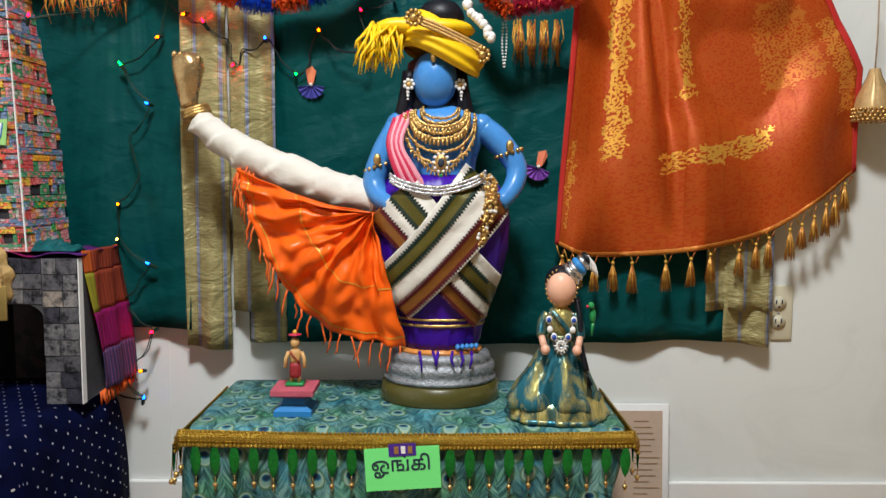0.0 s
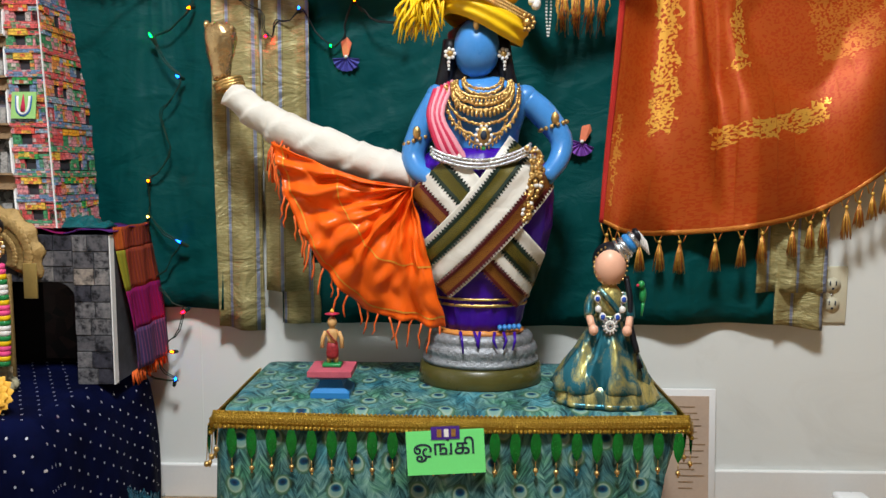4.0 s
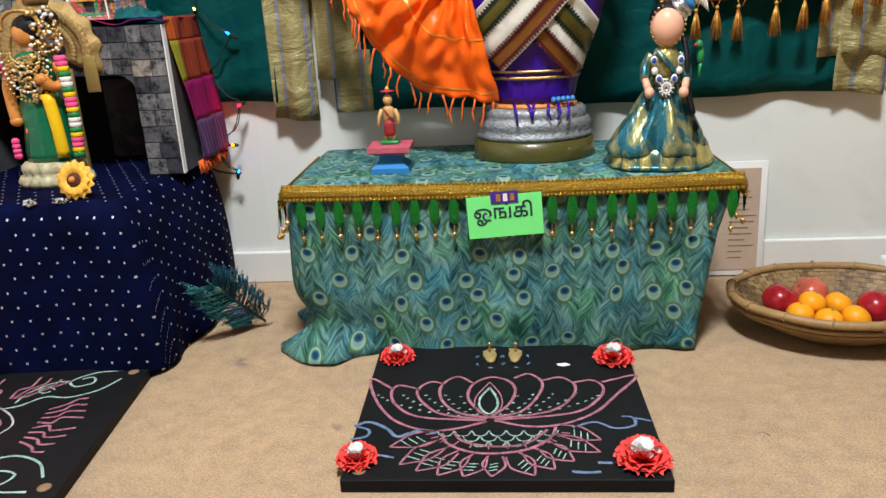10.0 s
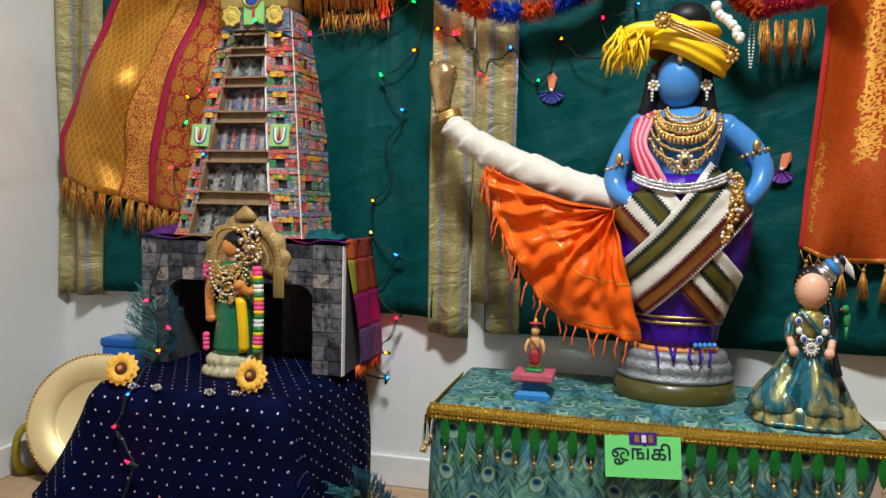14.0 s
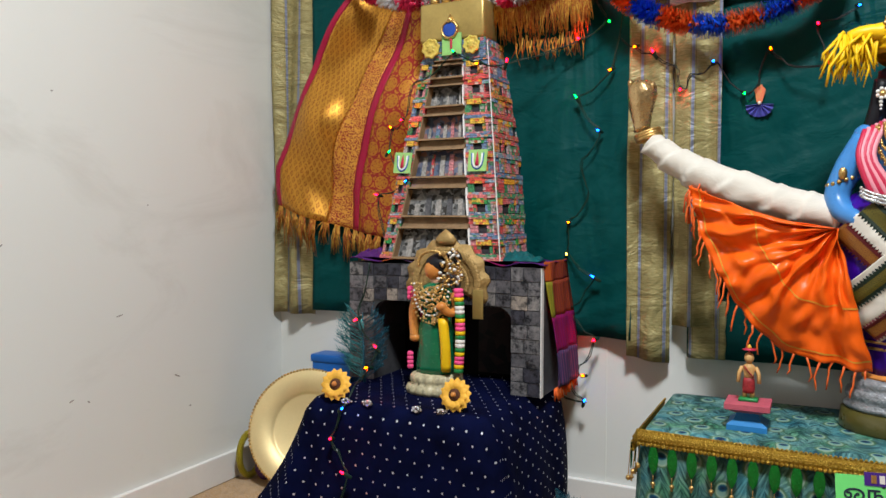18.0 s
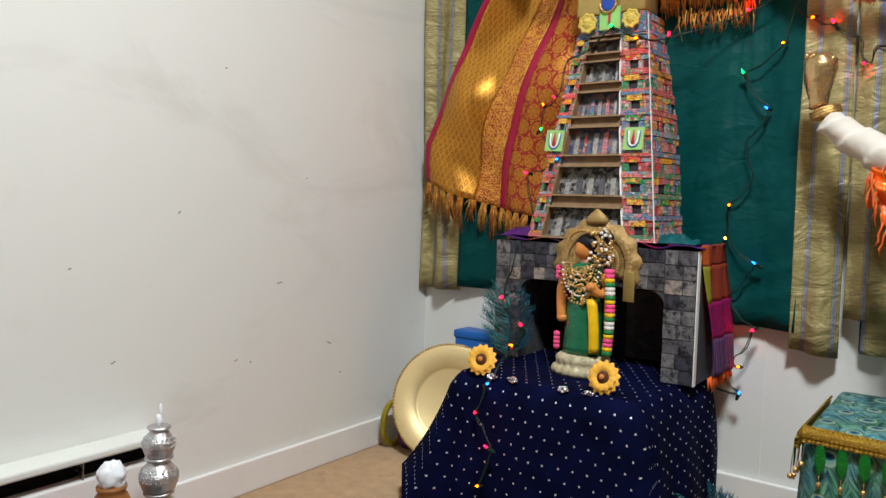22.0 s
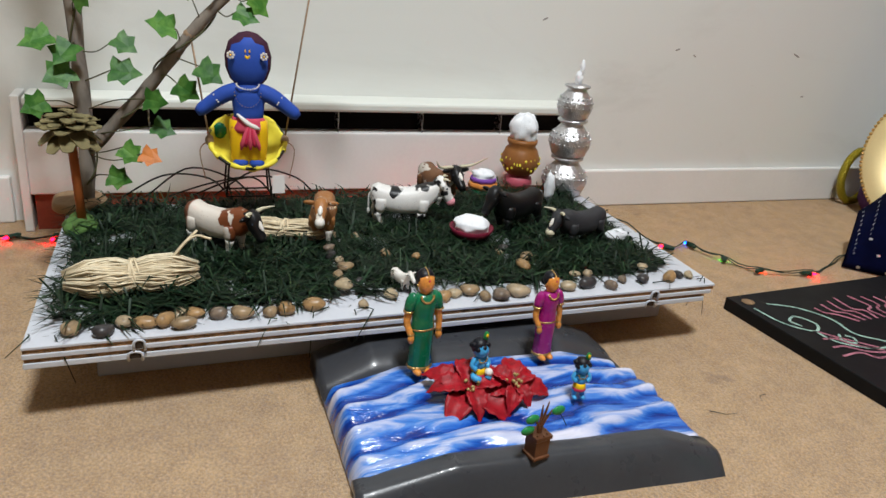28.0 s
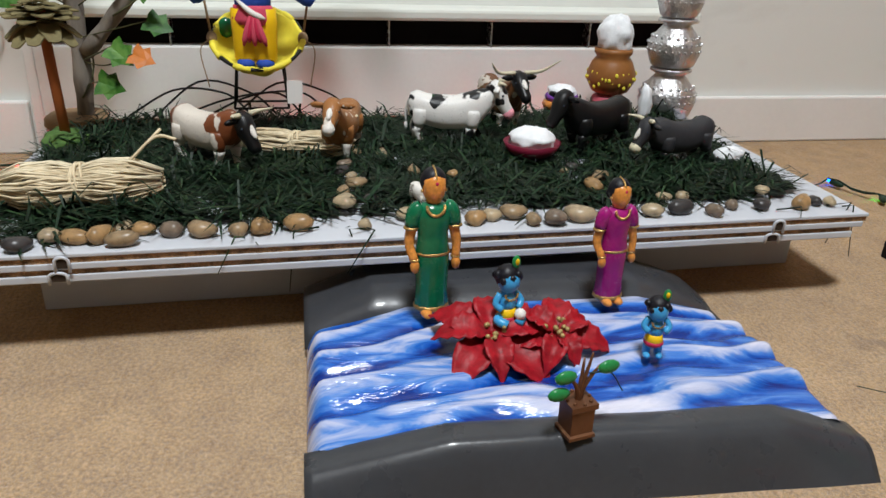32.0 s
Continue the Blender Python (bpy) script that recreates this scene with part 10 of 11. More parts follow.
for k, (mt, z0, z1, r) in enumerate(((GREEN_TOY, 0.0, 0.012, 0.022), (TERRA, 0.012, 0.022, 0.0235), (FAN_PURPLE, 0.022, 0.03, 0.021))):
    part("cloth_band", lathe(bmesh.new(), [(r * 0.9, z0), (r, (z0 + z1) / 2), (r * 0.92, z1)], 24, wobble=lambda a, z: 0.001 * math.sin(a * 9)), mt, small)
bm = bmesh.new()
fluff(bm, (0, 0, 0.031), 0.018, 0.018, 0.011)
part("cotton", bm, COTTON, small)
bowl = thing("cotton_bowl", "small maroon bowl heaped with white cotton wool", "bowl", (BOWL_AT[0] + 0.012, BOWL_AT[1], PT + 0.008))
part("dish", lathe(bmesh.new(), [(0.014, 0.0), (0.024, 0.006), (0.029, 0.016), (0.027, 0.016), (0.02, 0.008)], 30), varied("maroon_glaze", (0.16, 0.01, 0.03), 0.35), bowl)
bm = bmesh.new()
fluff(bm, (0, 0, 0.018), 0.0225, 0.0225, 0.0125)
part("cotton", bm, COTTON, bowl)
for at, n, sp in ((TUFTS[0], 16, 0.016), (TUFTS[1], 12, 0.010)):
    bm = bmesh.new()
    fluff(bm, (at[0] + 0.016, at[1] + 0.006, at[2] + (0.015 if sp > 0.012 else 0.018)), 0.0085, sp if sp > 0.012 else 0.008, 0.009 if sp > 0.012 else 0.022)
    tagged(obj("cotton_tuft", bm, COTTON), "loose tuft of white cotton wool", "cotton tuft", "cotton tufts")

# ---- stick tree with ivy, swing and doll ----
tree = thing("stick_tree", "bare grey stick tree wound with artificial ivy", "artificial tree", (0, 0, 0))
TRK = curve_pts(TRUNK, 30)
part("trunk", tube(bmesh.new(), TRK, [0.0098 - 0.0022 * k / 30 + 0.0012 * math.sin(k * 1.9) for k in range(31)], 14), BARK, tree)
BR = curve_pts(BRANCH, 24)
part("branch", tube(bmesh.new(), BR, [0.0085 - 0.003 * k / 24 + 0.0008 * math.sin(k * 2.3) for k in range(25)], 12), BARK, tree)
sl = part("slice_base", lathe(bmesh.new(), [(0.030, 0.0), (0.033, 0.004), (0.032, 0.012), (0.028, 0.013)], 24, sx=1.15, wobble=lambda a, z: 0.0015 * math.sin(a * 5)), SLICE, tree, "sawn wood slice base")
sl.matrix_local = Matrix.Translation((TRUNK[0][0], TRUNK[0][1] - 0.008, PT))


def ivy_leaf(p, size, out, tilt, mt=IVY):
    """A five-pointed leaf with a folded midrib; out: the way that its tip points."""
    bm = bmesh.new()
    out = out.normalized()
    face = V(1, -0.15, 0.35 + tilt).normalized()
    side = out.cross(face).normalized()
    nrm = side.cross(out)
    shape = [(0.0, 0.0), (0.26, -0.06), (0.58, 0.0), (0.42, 0.28), (0.62, 0.50), (0.28, 0.66), (0.0, 1.0)]
    mid = [bm.verts.new(p + out * size * y) for y in (0.0, 0.3, 0.6, 1.0)]
    for s in (-1, 1):
        ed = [bm.verts.new(p + out * size * y + side * s * x * size * 0.85 + nrm * (abs(x) * 0.18 - 0.1 * y) * size) for x, y in shape[1:-1]]
        for f in ((mid[0], ed[0], mid[1]), (ed[0], ed[1], ed[2]), (ed[0], ed[2], mid[1]), (mid[1], ed[2], mid[2]), (ed[2], ed[3], ed[4]), (ed[2], ed[4], mid[2]), (mid[2], ed[4], mid[3])):
            bm.faces.new(f if s > 0 else f[::-1])
    return part("leaf", bm, mt, tree, smooth=False)


for line, far, leaves in (
    (TRK, -1.325, ((-0.017, 0.597), (0.011, 0.558), (-0.062, 0.528), (-0.012, 0.539), (-0.022, 0.510), (-0.075, 0.469), (-0.055, 0.417), (0.013, 0.410), (0.015, 0.374), (-0.055, 0.373), (-0.011, 0.345),
                   (-0.051, 0.303), (-0.027, 0.267), (-0.062, 0.225), (0.041, 0.300), (0.032, 0.264), (-0.023, 0.292), (-0.045, 0.640), (0.02, 0.655))),
    (BR, -1.300, ((0.163, 0.446), (0.223, 0.471), (0.146, 0.394), (0.110, 0.369), (0.092, 0.325), (0.309, 0.449), (0.252, 0.404), (0.238, 0.436), (0.198, 0.351), (0.134, 0.267), (0.107, 0.244), (0.179, 0.334))),
    (TRK[3:10], -1.29, ((0.039, 0.176), (0.019, 0.140), (0.062, 0.168), (0.078, 0.200), (0.070, 0.235)))):
    for k, (y, z) in enumerate(leaves):
        tip = V(far + rnd(0.0, 0.02), y, z)
        # the stalk leaves the wood a little below the leaf
        root = min(line, key=lambda q: (q - tip - V(0, 0, -0.018)).length)
        way = (tip - root).normalized()
        base = tip - way * 0.012 + V(0.008, 0, 0.006)
        part("leaf_stalk", tube(bmesh.new(), curve_pts([root, root.lerp(base, 0.5) + V(0.006, 0, 0.008 * math.sin(k * 2.1)), base], 8), 0.0009, 4), VINE, tree)
        ivy_leaf(base, (0.026 if (y, z) == (0.062, 0.168) else rnd(0.029, 0.039) if z > 0.21 else 0.029), V(rnd(0.0, 0.3), way.y * rnd(0.6, 1.1), way.z * 0.5 - rnd(0.1, 0.6)), rnd(-0.4, 0.9), IVY_AUTUMN if (y, z) == (0.062, 0.168) else IVY)
for line in (TRK[3:], BR[3:]):
    coil = [p + V(0.010 * math.cos(k * 0.9), 0.012 * math.sin(k * 0.9), 0.0) for k, p in enumerate(line)]
    part("vine", tube(bmesh.new(), curve_pts(coil, len(coil) * 4), 0.0013, 4), VINE, tree)

palm = thing("felt_palm", "small orange stick palm with olive felt petals", "artificial plant", Matrix.Translation(PALM_AT) @ Matrix.Scale(1.15, 4))
part("stem", tube(bmesh.new(), [(0, 0, 0), (0.001, -0.002, 0.06), (0.0, -0.004, 0.118)], 0.0045, 8), ORANGE_STICK, palm)
for ring, (n, r, z) in enumerate(((11, 0.029, 0.103), (11, 0.030, 0.109), (9, 0.025, 0.114), (7, 0.017, 0.118), (5, 0.010, 0.121))):
    for k in range(n):
        a = 6.2832 * k / n + ring * 0.4
        d, w = V(math.cos(a), math.sin(a), 0), V(-math.sin(a), math.cos(a), 0)
        bm = bmesh.new()
        sheet(bm, 3, 3, lambda u, v: d * r * (0.15 + 0.85 * v) + w * r * 0.62 * (u - 0.5) * (0.7 + 0.6 * v - 0.75 * v ** 4) + V(0, -0.004, z - 0.004 * v * v * (1 + 2.5 * (ring == 0)) + 0.004 * v * (ring > 0) + 0.003 * abs(u - 0.5) + 0.003 * math.sin(k * 2.3 + ring)))
        thick(part("felt_petal", bm, SUCCULENT, palm, smooth=False), 0.0012)
bm = bmesh.new()
for k in range(14):
    ball(bm, (rnd(-0.014, 0.014), rnd(-0.014, 0.014), rnd(0.0, 0.008)), 0.009, 1.2, 1, 0.7, 8, 6)
part("moss_foot", bm, varied("moss_green", (0.08, 0.16, 0.04), 0.9, amount=0.4, scale=60), palm, "green moss foot")

swing = thing("swing_basket", "yellow felt lined wire basket hung from twine as a swing", "swing", SWING_AT)
bm = bmesh.new()
lathe(bm, [(0.022, 0.0), (0.035, 0.007), (0.043, 0.018), (0.046, 0.028), (0.0432, 0.027), (0.040, 0.019), (0.032, 0.0105), (0.018, 0.005)], 40, wobble=lambda a, z: 0.0014 * math.sin(a * 9) + 0.001 * math.sin(a * 4 + 1))
ball(bm, (0, 0, 0.0045), 0.020, 1, 1, 0.12, 20, 6)
bm.transform(pose(0, 0, 0.0, 0, 34, 0))
part("basket", bm, YELLOW_PL, swing)
ring = [pose(0, 0, 0, 0, 34, 0) @ V(0.0465 * math.cos(a), 0.0465 * math.sin(a), 0.026) for a in (6.2832 * k / 48 for k in range(49))]
part("wire_rim", tube(bmesh.new(), ring, 0.0020, 6), WIRE_DARK, swing, "dark wire rim")
for a, b in ((1, 6), (9, 13), (17, 22), (28, 33), (37, 41), (44, 47)):
    part("rim_wrap", tube(bmesh.new(), ring[a:b + 1], [0.0032 + 0.0006 * math.sin(k * 2.1 + a) for k in range(b + 1 - a)], 8), YELLOW_PL, swing)
part("green_scrap", ball(bmesh.new(), pose(0, 0, 0, 0, 34, 0) @ V(-0.018, -0.033, 0.024), 0.009, 0.5, 1.0, 1.2, 9, 5), GREEN_TOY, swing, "dark green leaf scrap")
for s, top in ((-1, BR[11]), (1, BR[22])):
    p = V(*SWING_AT)
    q = ring[12 if s > 0 else 36]
    t_ = V(top.x, top.y, top.z) - p
    part("twine", tube(bmesh.new(), [q, q.lerp(t_, 0.5) + V(0.002, 0, 0), t_], 0.0013, 5), ROPE, swing)
    part("knot", ball(bmesh.new(), t_, 0.0075, 1, 1.2, 0.9, 10, 8), ROPE, swing)
    part("knot", ball(bmesh.new(), q, 0.0055, 1, 1, 1.3, 8, 6), ROPE, swing)
    part("twine_end", tube(bmesh.new(), curve_pts([q, q + V(0.004, s * 0.012, -0.012), q + V(0.004, s * 0.006, -0.05)], 8), 0.0008, 4), ROPE, swing)
for k in range(4):
    a = 0.8 + 1.57 * k
    part("wire_leg", tube(bmesh.new(), [(0.02 * math.cos(a) + 0.006, 0.034 * math.sin(a), -0.004 - 0.006 * math.cos(a)), (0.024 * math.cos(a) + 0.008, 0.04 * math.sin(a), -0.05)], 0.0013, 5), WIRE_DARK, swing)
part("foot_wire", tube(bmesh.new(), [(0.024 * math.cos(a) + 0.008, 0.04 * math.sin(a), -0.05) for a in (0.8 + 1.57 * k for k in range(5))], 0.0013, 5), WIRE_DARK, swing)
part("paper_tag", boxed(0.038, 0.0395, 0.028, 0.044, -0.042, -0.018), PAPER, swing, "white paper tag", smooth=False)
dl = Merge()
FELT_ROSE = varied("rose_print_cotton", (0.62, 0.075, 0.13), 0.75)
FELT_PLUM = varied("plum_felt", (0.05, 0.012, 0.03), 0.8)
for s in (-1, 1):
    # loose trousers, feet and outstretched stuffed arms
    dl.add(lathe(bmesh.new(), [(0.0085, 0.006), (0.0105, 0.009), (0.0118, 0.022), (0.0125, 0.040), (0.0115, 0.054)], 18, sx=0.75, at=(0, s * 0.0088, 0), wobble=lambda a, z: 0.0005 * math.sin(a * 6 + z * 300)), YELLOW)
    dl.add(ball(bmesh.new(), (0.004, s * 0.009, 0.0045), 0.0092, 0.8, 0.95, 0.62, 12, 8), BLUE_DOLL)
    dl.add(tube(bmesh.new(), curve_pts([(0, s * 0.010, 0.087), (0.001, s * 0.026, 0.081), (0.002, s * 0.042, 0.070), (0.003, s * 0.055, 0.060)], 10), [0.0088, 0.0092, 0.0092, 0.009, 0.0088, 0.0084, 0.008, 0.0078, 0.0075, 0.007, 0.004], 12), BLUE_DOLL)
    for k in range(9):
        a = 0.75 * k
        p = V(0.001, s * 0.033, 0.0765) + 0.0092 * (V(1, 0, 0) * math.cos(a) + V(0, s * 0.55, 0.83) * math.sin(a))
        dl.add(ball(bmesh.new(), p, 0.0010, u=6, v=4), PEARL)
    for k in range(7):
        a = 6.28 * k / 7
        dl.add(ball(bmesh.new(), (0.0125, s * 0.0175 + 0.0032 * math.cos(a), 0.126 + 0.0032 * math.sin(a)), 0.0016, 0.5, u=6, v=4), PEARL)
    dl.add(ball(bmesh.new(), (0.0132, s * 0.0175, 0.126), 0.0014, u=6, v=4), YELLOW)
dl.add(lathe(bmesh.new(), [(0.0165, 0.050), (0.0165, 0.062), (0.0185, 0.078), (0.0165, 0.088), (0.010, 0.094), (0.009, 0.099)], 22, sx=0.6), BLUE_DOLL)
dl.add(lathe(bmesh.new(), [(0.0185, 0.040), (0.0198, 0.045), (0.0185, 0.054), (0.0170, 0.057)], 24, sx=0.62, wobble=lambda a, z: 0.0006 * math.sin(z * 1600 + a)), FELT_ROSE)
for k in range(5):
    y = -0.008 + 0.0035 * k
    dl.add(tube(bmesh.new(), curve_pts([(0.011, 0.003 + 0.2 * y, 0.053), (0.0135, 0.003 + 0.8 * y, 0.038), (0.0125, 0.004 + 1.5 * y, 0.022 + 0.003 * (k % 2))], 6), [0.0016, 0.002, 0.0024, 0.0026, 0.0028, 0.0028, 0.001], 7), SCARLET if k % 2 else FELT_ROSE)
dl.add(tube(bmesh.new(), curve_pts([(0.010, -0.012, 0.062), (0.0125, 0.0, 0.052), (0.0125, 0.013, 0.046)], 6), [0.0012, 0.002, 0.0026, 0.0028, 0.0028, 0.0026, 0.001], 7), PEARL)
dl.add(lathe(bmesh.new(), [(0.010, 0.093), (0.0175, 0.099), (0.0218, 0.110), (0.0222, 0.122), (0.018, 0.136), (0.008, 0.144), (0.002, 0.1455)], 26, sx=0.52), BLUE_DOLL)
bm = lathe(bmesh.new(), [(0.013, 0.092), (0.0200, 0.099), (0.0245, 0.111), (0.0252, 0.124), (0.0208, 0.139), (0.010, 0.148), (0.002, 0.150)], 26, sx=0.50)
bm.transform(Matrix.Translation((-0.0035, 0, 0)))
dl.add(bm, FELT_PLUM)
for r_, z_, mt_ in ((0.012, 0.0955, PEARL), (0.014, 0.086, GOLD)):
    for k in range(15):
        a = math.pi * k / 14
        dl.add(ball(bmesh.new(), (0.0112, -r_ * math.cos(a), z_ - (0.006 if mt_ is PEARL else 0.016) * math.sin(a)), 0.0011 if mt_ is PEARL else 0.0006, u=6, v=4), mt_)
for k in range(7):
    a = math.pi * k / 6
    dl.add(ball(bmesh.new(), (0.0112, 0.0022 * math.cos(a), 0.1265 - 0.003 * math.sin(a) + (0.004 if k in (0, 6) else 0)), 0.0009, 0.6, 1, 2.0, 6, 5), YELLOW)
dl.done("cloth_doll", "printed blue cloth doll standing in the yellow swing", "doll", pose(DOLL_AT[0] + 0.030, DOLL_AT[1] - 0.003, DOLL_AT[2] + 0.0060, 0, 0, -8) @ Matrix.Scale(1.09, 4))

# ---- painted stream tray ----
RX0, RX1, RY0, RY1 = -1.020, -0.770, 0.221, 0.566
river = thing("stream_tray", "moulded tray painted as a blue stream between grey banks", "stream model", (0, 0, 0))


def tray_map(p):
    """The tray is not quite square: its near edge runs askew and it narrows towards the platform."""
    s, d = (p[0] - RX1) / (RX0 - RX1), (p[1] - RY0) / (RY1 - RY0)
    return V(p[0] + 0.014 * d * (1 - s), RY0 + (p[1] - RY0) * (1 - 0.068 * s), p[2])


def ridge(x, y):
    """Height of the moulded ripples, from -1 to 1."""
    u = (x - RX0) / (RX1 - RX0)
    bend = 4.2 * wave_noise(u * 2.2, y * 9, 0.5) + 1.6 * wave_noise(u * 5, y * 22, 3.0) + 11 * (y - 0.4) + 3.0 * math.exp(-((y - 0.40) / 0.06) ** 2) * math.sin(u * 5)
    return (0.7 * math.sin(u * 42 + bend) + 0.3 * math.sin(u * 88 + 1.7 * bend + y * 15)) * (0.75 + 0.5 * wave_noise(u * 4, y * 12, 7.0))


def stream_z(x, y):
    edge = min(1.0, max(0.0, (y - RY0) / 0.012), max(0.0, (RY1 - y) / 0.012))
    near = max(0.0, 1 - (RX1 - x) / 0.12) * (0.8 * max(0.0, 1 - (y - RY0) / 0.09) + 0.5 * max(0.0, 1 - (RY1 - y) / 0.09)) + 0.25 * max(0.0, 1 - (RX1 - x) / 0.06)
    near += 0.9 * max(0.0, 1 - (x - RX0 - 0.05) / 0.09) * (max(0.0, 1 - (y - RY0) / 0.08) + max(0.0, 1 - (RY1 - y) / 0.07))
    calm = min(1.0, max(0.0, (RX1 - 0.030 - x) / 0.02), max(0.0, (x - RX0 - 0.075) / 0.02))
    return 0.003 + (0.034 - min(0.024, 0.026 * near) + 0.0058 * ridge(x, y) * calm) * math.sin(1.5708 * edge) ** 0.55


def ease(t):
    """Rows gathered towards both ends."""
    return t if 0.06 < t < 0.94 else (t * t / 0.06 if t <= 0.06 else 1 - (1 - t) ** 2 / 0.06)


bm = bmesh.new()
sheet(bm, 80, 150, lambda u, v: V(RX0 + 0.05 + (RX1 - RX0 - 0.080) * u, RY0 + (RY1 - RY0) * ease(v), stream_z(RX0 + 0.05 + (RX1 - RX0 - 0.080) * u, RY0 + (RY1 - RY0) * ease(v))))
uv = bm.loops.layers.uv.verify()
for f in bm.faces:
    for l in f.loops:
        l[uv].uv = (0.5 + 0.5 * ridge(l.vert.co.x, l.vert.co.y), l.vert.co.y)
for v_ in bm.verts:
    v_.co = tray_map(v_.co)
part("water", bm, WATER, river, "glossy blue and white painted water")
part("underside", boxed(RX0 + 0.03, RX1 - 0.03, RY0 + 0.016, RY1 - 0.016, 0.0, 0.02), GREY, river, smooth=False)


def bank(x0, x1, section, heights):
    """A slab with chamfered ends; section holds (share of its depth, share of its height), heights (share of its length, metres)."""
    bm = bmesh.new()
    rise = cuts([(a, (0, 0, h)) for a, h in heights])
    pts = [V(a, h, 0) for a, h in section]
    for _ in range(2):
        # corners are cut twice, which rounds them like moulded plaster
        pts = [pts[0]] + [q for a, b in zip(pts, pts[1:]) for q in (a.lerp(b, 0.22), a.lerp(b, 0.78))] + [pts[-1]]
    last = len(pts) - 1

    def f(u, v):
        q = pts[int(v * last + 0.5)]
        h = rise(u).z + 0.0007 * wave_noise(u * 7, q.x * 3)
        return tray_map((x0 + (x1 - x0) * q.x + 0.0012 * wave_noise(u * 5, 2.0), RY0 - 0.001 + (RY1 - RY0 + 0.002) * u, h * q.y))
    g = sheet(bm, 70, last, f)
    for row in (0, -1):
        bm.faces.new([r_[row] for r_ in g][::1 if row else -1])
    part("bank", bm, GREY, river, "dark grey painted bank")


bank(RX0, RX0 + 0.082, ((0.0, 0.0), (0.10, 1.0), (0.68, 0.97), (0.94, 0.70), (1.0, 0.3)), [(0.0, 0.030), (0.03, 0.034), (0.16, 0.051), (0.80, 0.051), (0.93, 0.036), (1.0, 0.026)])
bank(RX1 - 0.040, RX1, ((0.0, 0.4), (0.05, 0.96), (0.30, 1.0), (0.66, 0.98), (1.0, 0.0)), [(0.0, 0.019), (0.05, 0.022), (0.24, 0.0365), (0.84, 0.0365), (0.95, 0.025), (1.0, 0.019)])


CLAY_SKIN = varied("orange_glazed_skin", (0.70, 0.27, 0.055), 0.2, 0, 0.5, 130, 400, 0.06, coat=0.4)


def toy_woman(label, at, yaw, dress, h):
    """A glazed figure in blouse and long pleated skirt, one hand before the hip."""
    c = Merge()
    for s in (-1, 1):
        c.add(ball(bmesh.new(), (0.0075, s * 0.0058, 0.0035), 0.0052, 1.9, 0.95, 0.75, 12, 8), CLAY_SKIN)
        elbow = (0.001, s * 0.0195, 0.060)
        wrist = (0.008, s * 0.0165, 0.047) if s < 0 else (0.003, s * 0.0190, 0.046)
        c.add(tube(bmesh.new(), curve_pts([(0, s * 0.0150, 0.078), elbow, wrist], 8), [0.0046, 0.0046, 0.0045, 0.0043, 0.0041, 0.0038, 0.0036, 0.0035, 0.0036], 10), CLAY_SKIN)
        c.add(ball(bmesh.new(), (wrist[0] + 0.001, wrist[1], wrist[2] - 0.004), 0.0046, 0.9, 0.85, 1.2, 10, 8), CLAY_SKIN)
        # short puffed sleeve with a gold rim, and a bangle
        c.add(tube(bmesh.new(), curve_pts([(0, s * 0.0095, 0.0865), (0, s * 0.0148, 0.082), (0.0005, s * 0.0178, 0.0715)], 6), [0.0052, 0.0062, 0.0066, 0.0066, 0.0064, 0.0062, 0.0058], 12), dress)
        c.add(lathe(bmesh.new(), [(0.0058, 0.0), (0.0064, 0.0008), (0.0058, 0.0018)], 12, at=(0.0006, s * 0.0180, 0.0702)), GOLD)
        c.add(lathe(bmesh.new(), [(0.0036, 0.0), (0.0043, 0.0008), (0.0036, 0.0018)], 12, at=(wrist[0] - 0.0004, wrist[1], wrist[2])), GOLD)
        c.add(ball(bmesh.new(), (0.001, s * 0.0096, 0.0985), 0.0014, u=6, v=5), GOLD)
    c.add(lathe(bmesh.new(), [(0.0135, 0.005), (0.0142, 0.007), (0.0132, 0.020), (0.0138, 0.038), (0.0140, 0.049), (0.0122, 0.058)], 40, sx=0.78, wobble=lambda a, z: 0.0007 * math.sin(a * 12) * max(0.0, 1 - z / 0.05)), dress)
    c.add(lathe(bmesh.new(), [(0.0139, 0.0045), (0.0149, 0.006), (0.0143, 0.0085)], 40, sx=0.79, wobble=lambda a, z: 0.0006 * math.sin(a * 12)), GOLD)
    c.add(lathe(bmesh.new(), [(0.0140, 0.0505), (0.0144, 0.052), (0.0128, 0.059), (0.0126, 0.066), (0.0146, 0.076), (0.0140, 0.083), (0.0085, 0.0895)], 30, sx=0.76), dress)
    c.add(lathe(bmesh.new(), [(0.0142, 0.0500), (0.0148, 0.0510), (0.0142, 0.0522)], 30, sx=0.77), GOLD)
    c.add(lathe(bmesh.new(), [(0.0062, 0.086), (0.0050, 0.093)], 14), CLAY_SKIN)
    for k in range(13):
        a = math.pi * k / 12
        c.add(ball(bmesh.new(), (0.0082 + 0.0022 * math.sin(a), -0.0072 * math.cos(a), 0.0880 - 0.0062 * math.sin(a)), 0.0014, u=6, v=5), GOLD)
    c.add(lathe(bmesh.new(), [(0.002, 0.0885), (0.0058, 0.0900), (0.0086, 0.0955), (0.0094, 0.1010), (0.0088, 0.1070), (0.004, 0.1110)], 20, sx=1.0, at=(0.0012, 0, 0)), CLAY_SKIN)
    c.add(ball(bmesh.new(), (-0.0024, 0, 0.1045), 0.0106, 0.98, 1.0, 0.98, 20, 14), HAIR)
    c.add(ball(bmesh.new(), (-0.0120, 0.0, 0.0985), 0.0058, 1, 1.2, 1, 12, 8), HAIR)
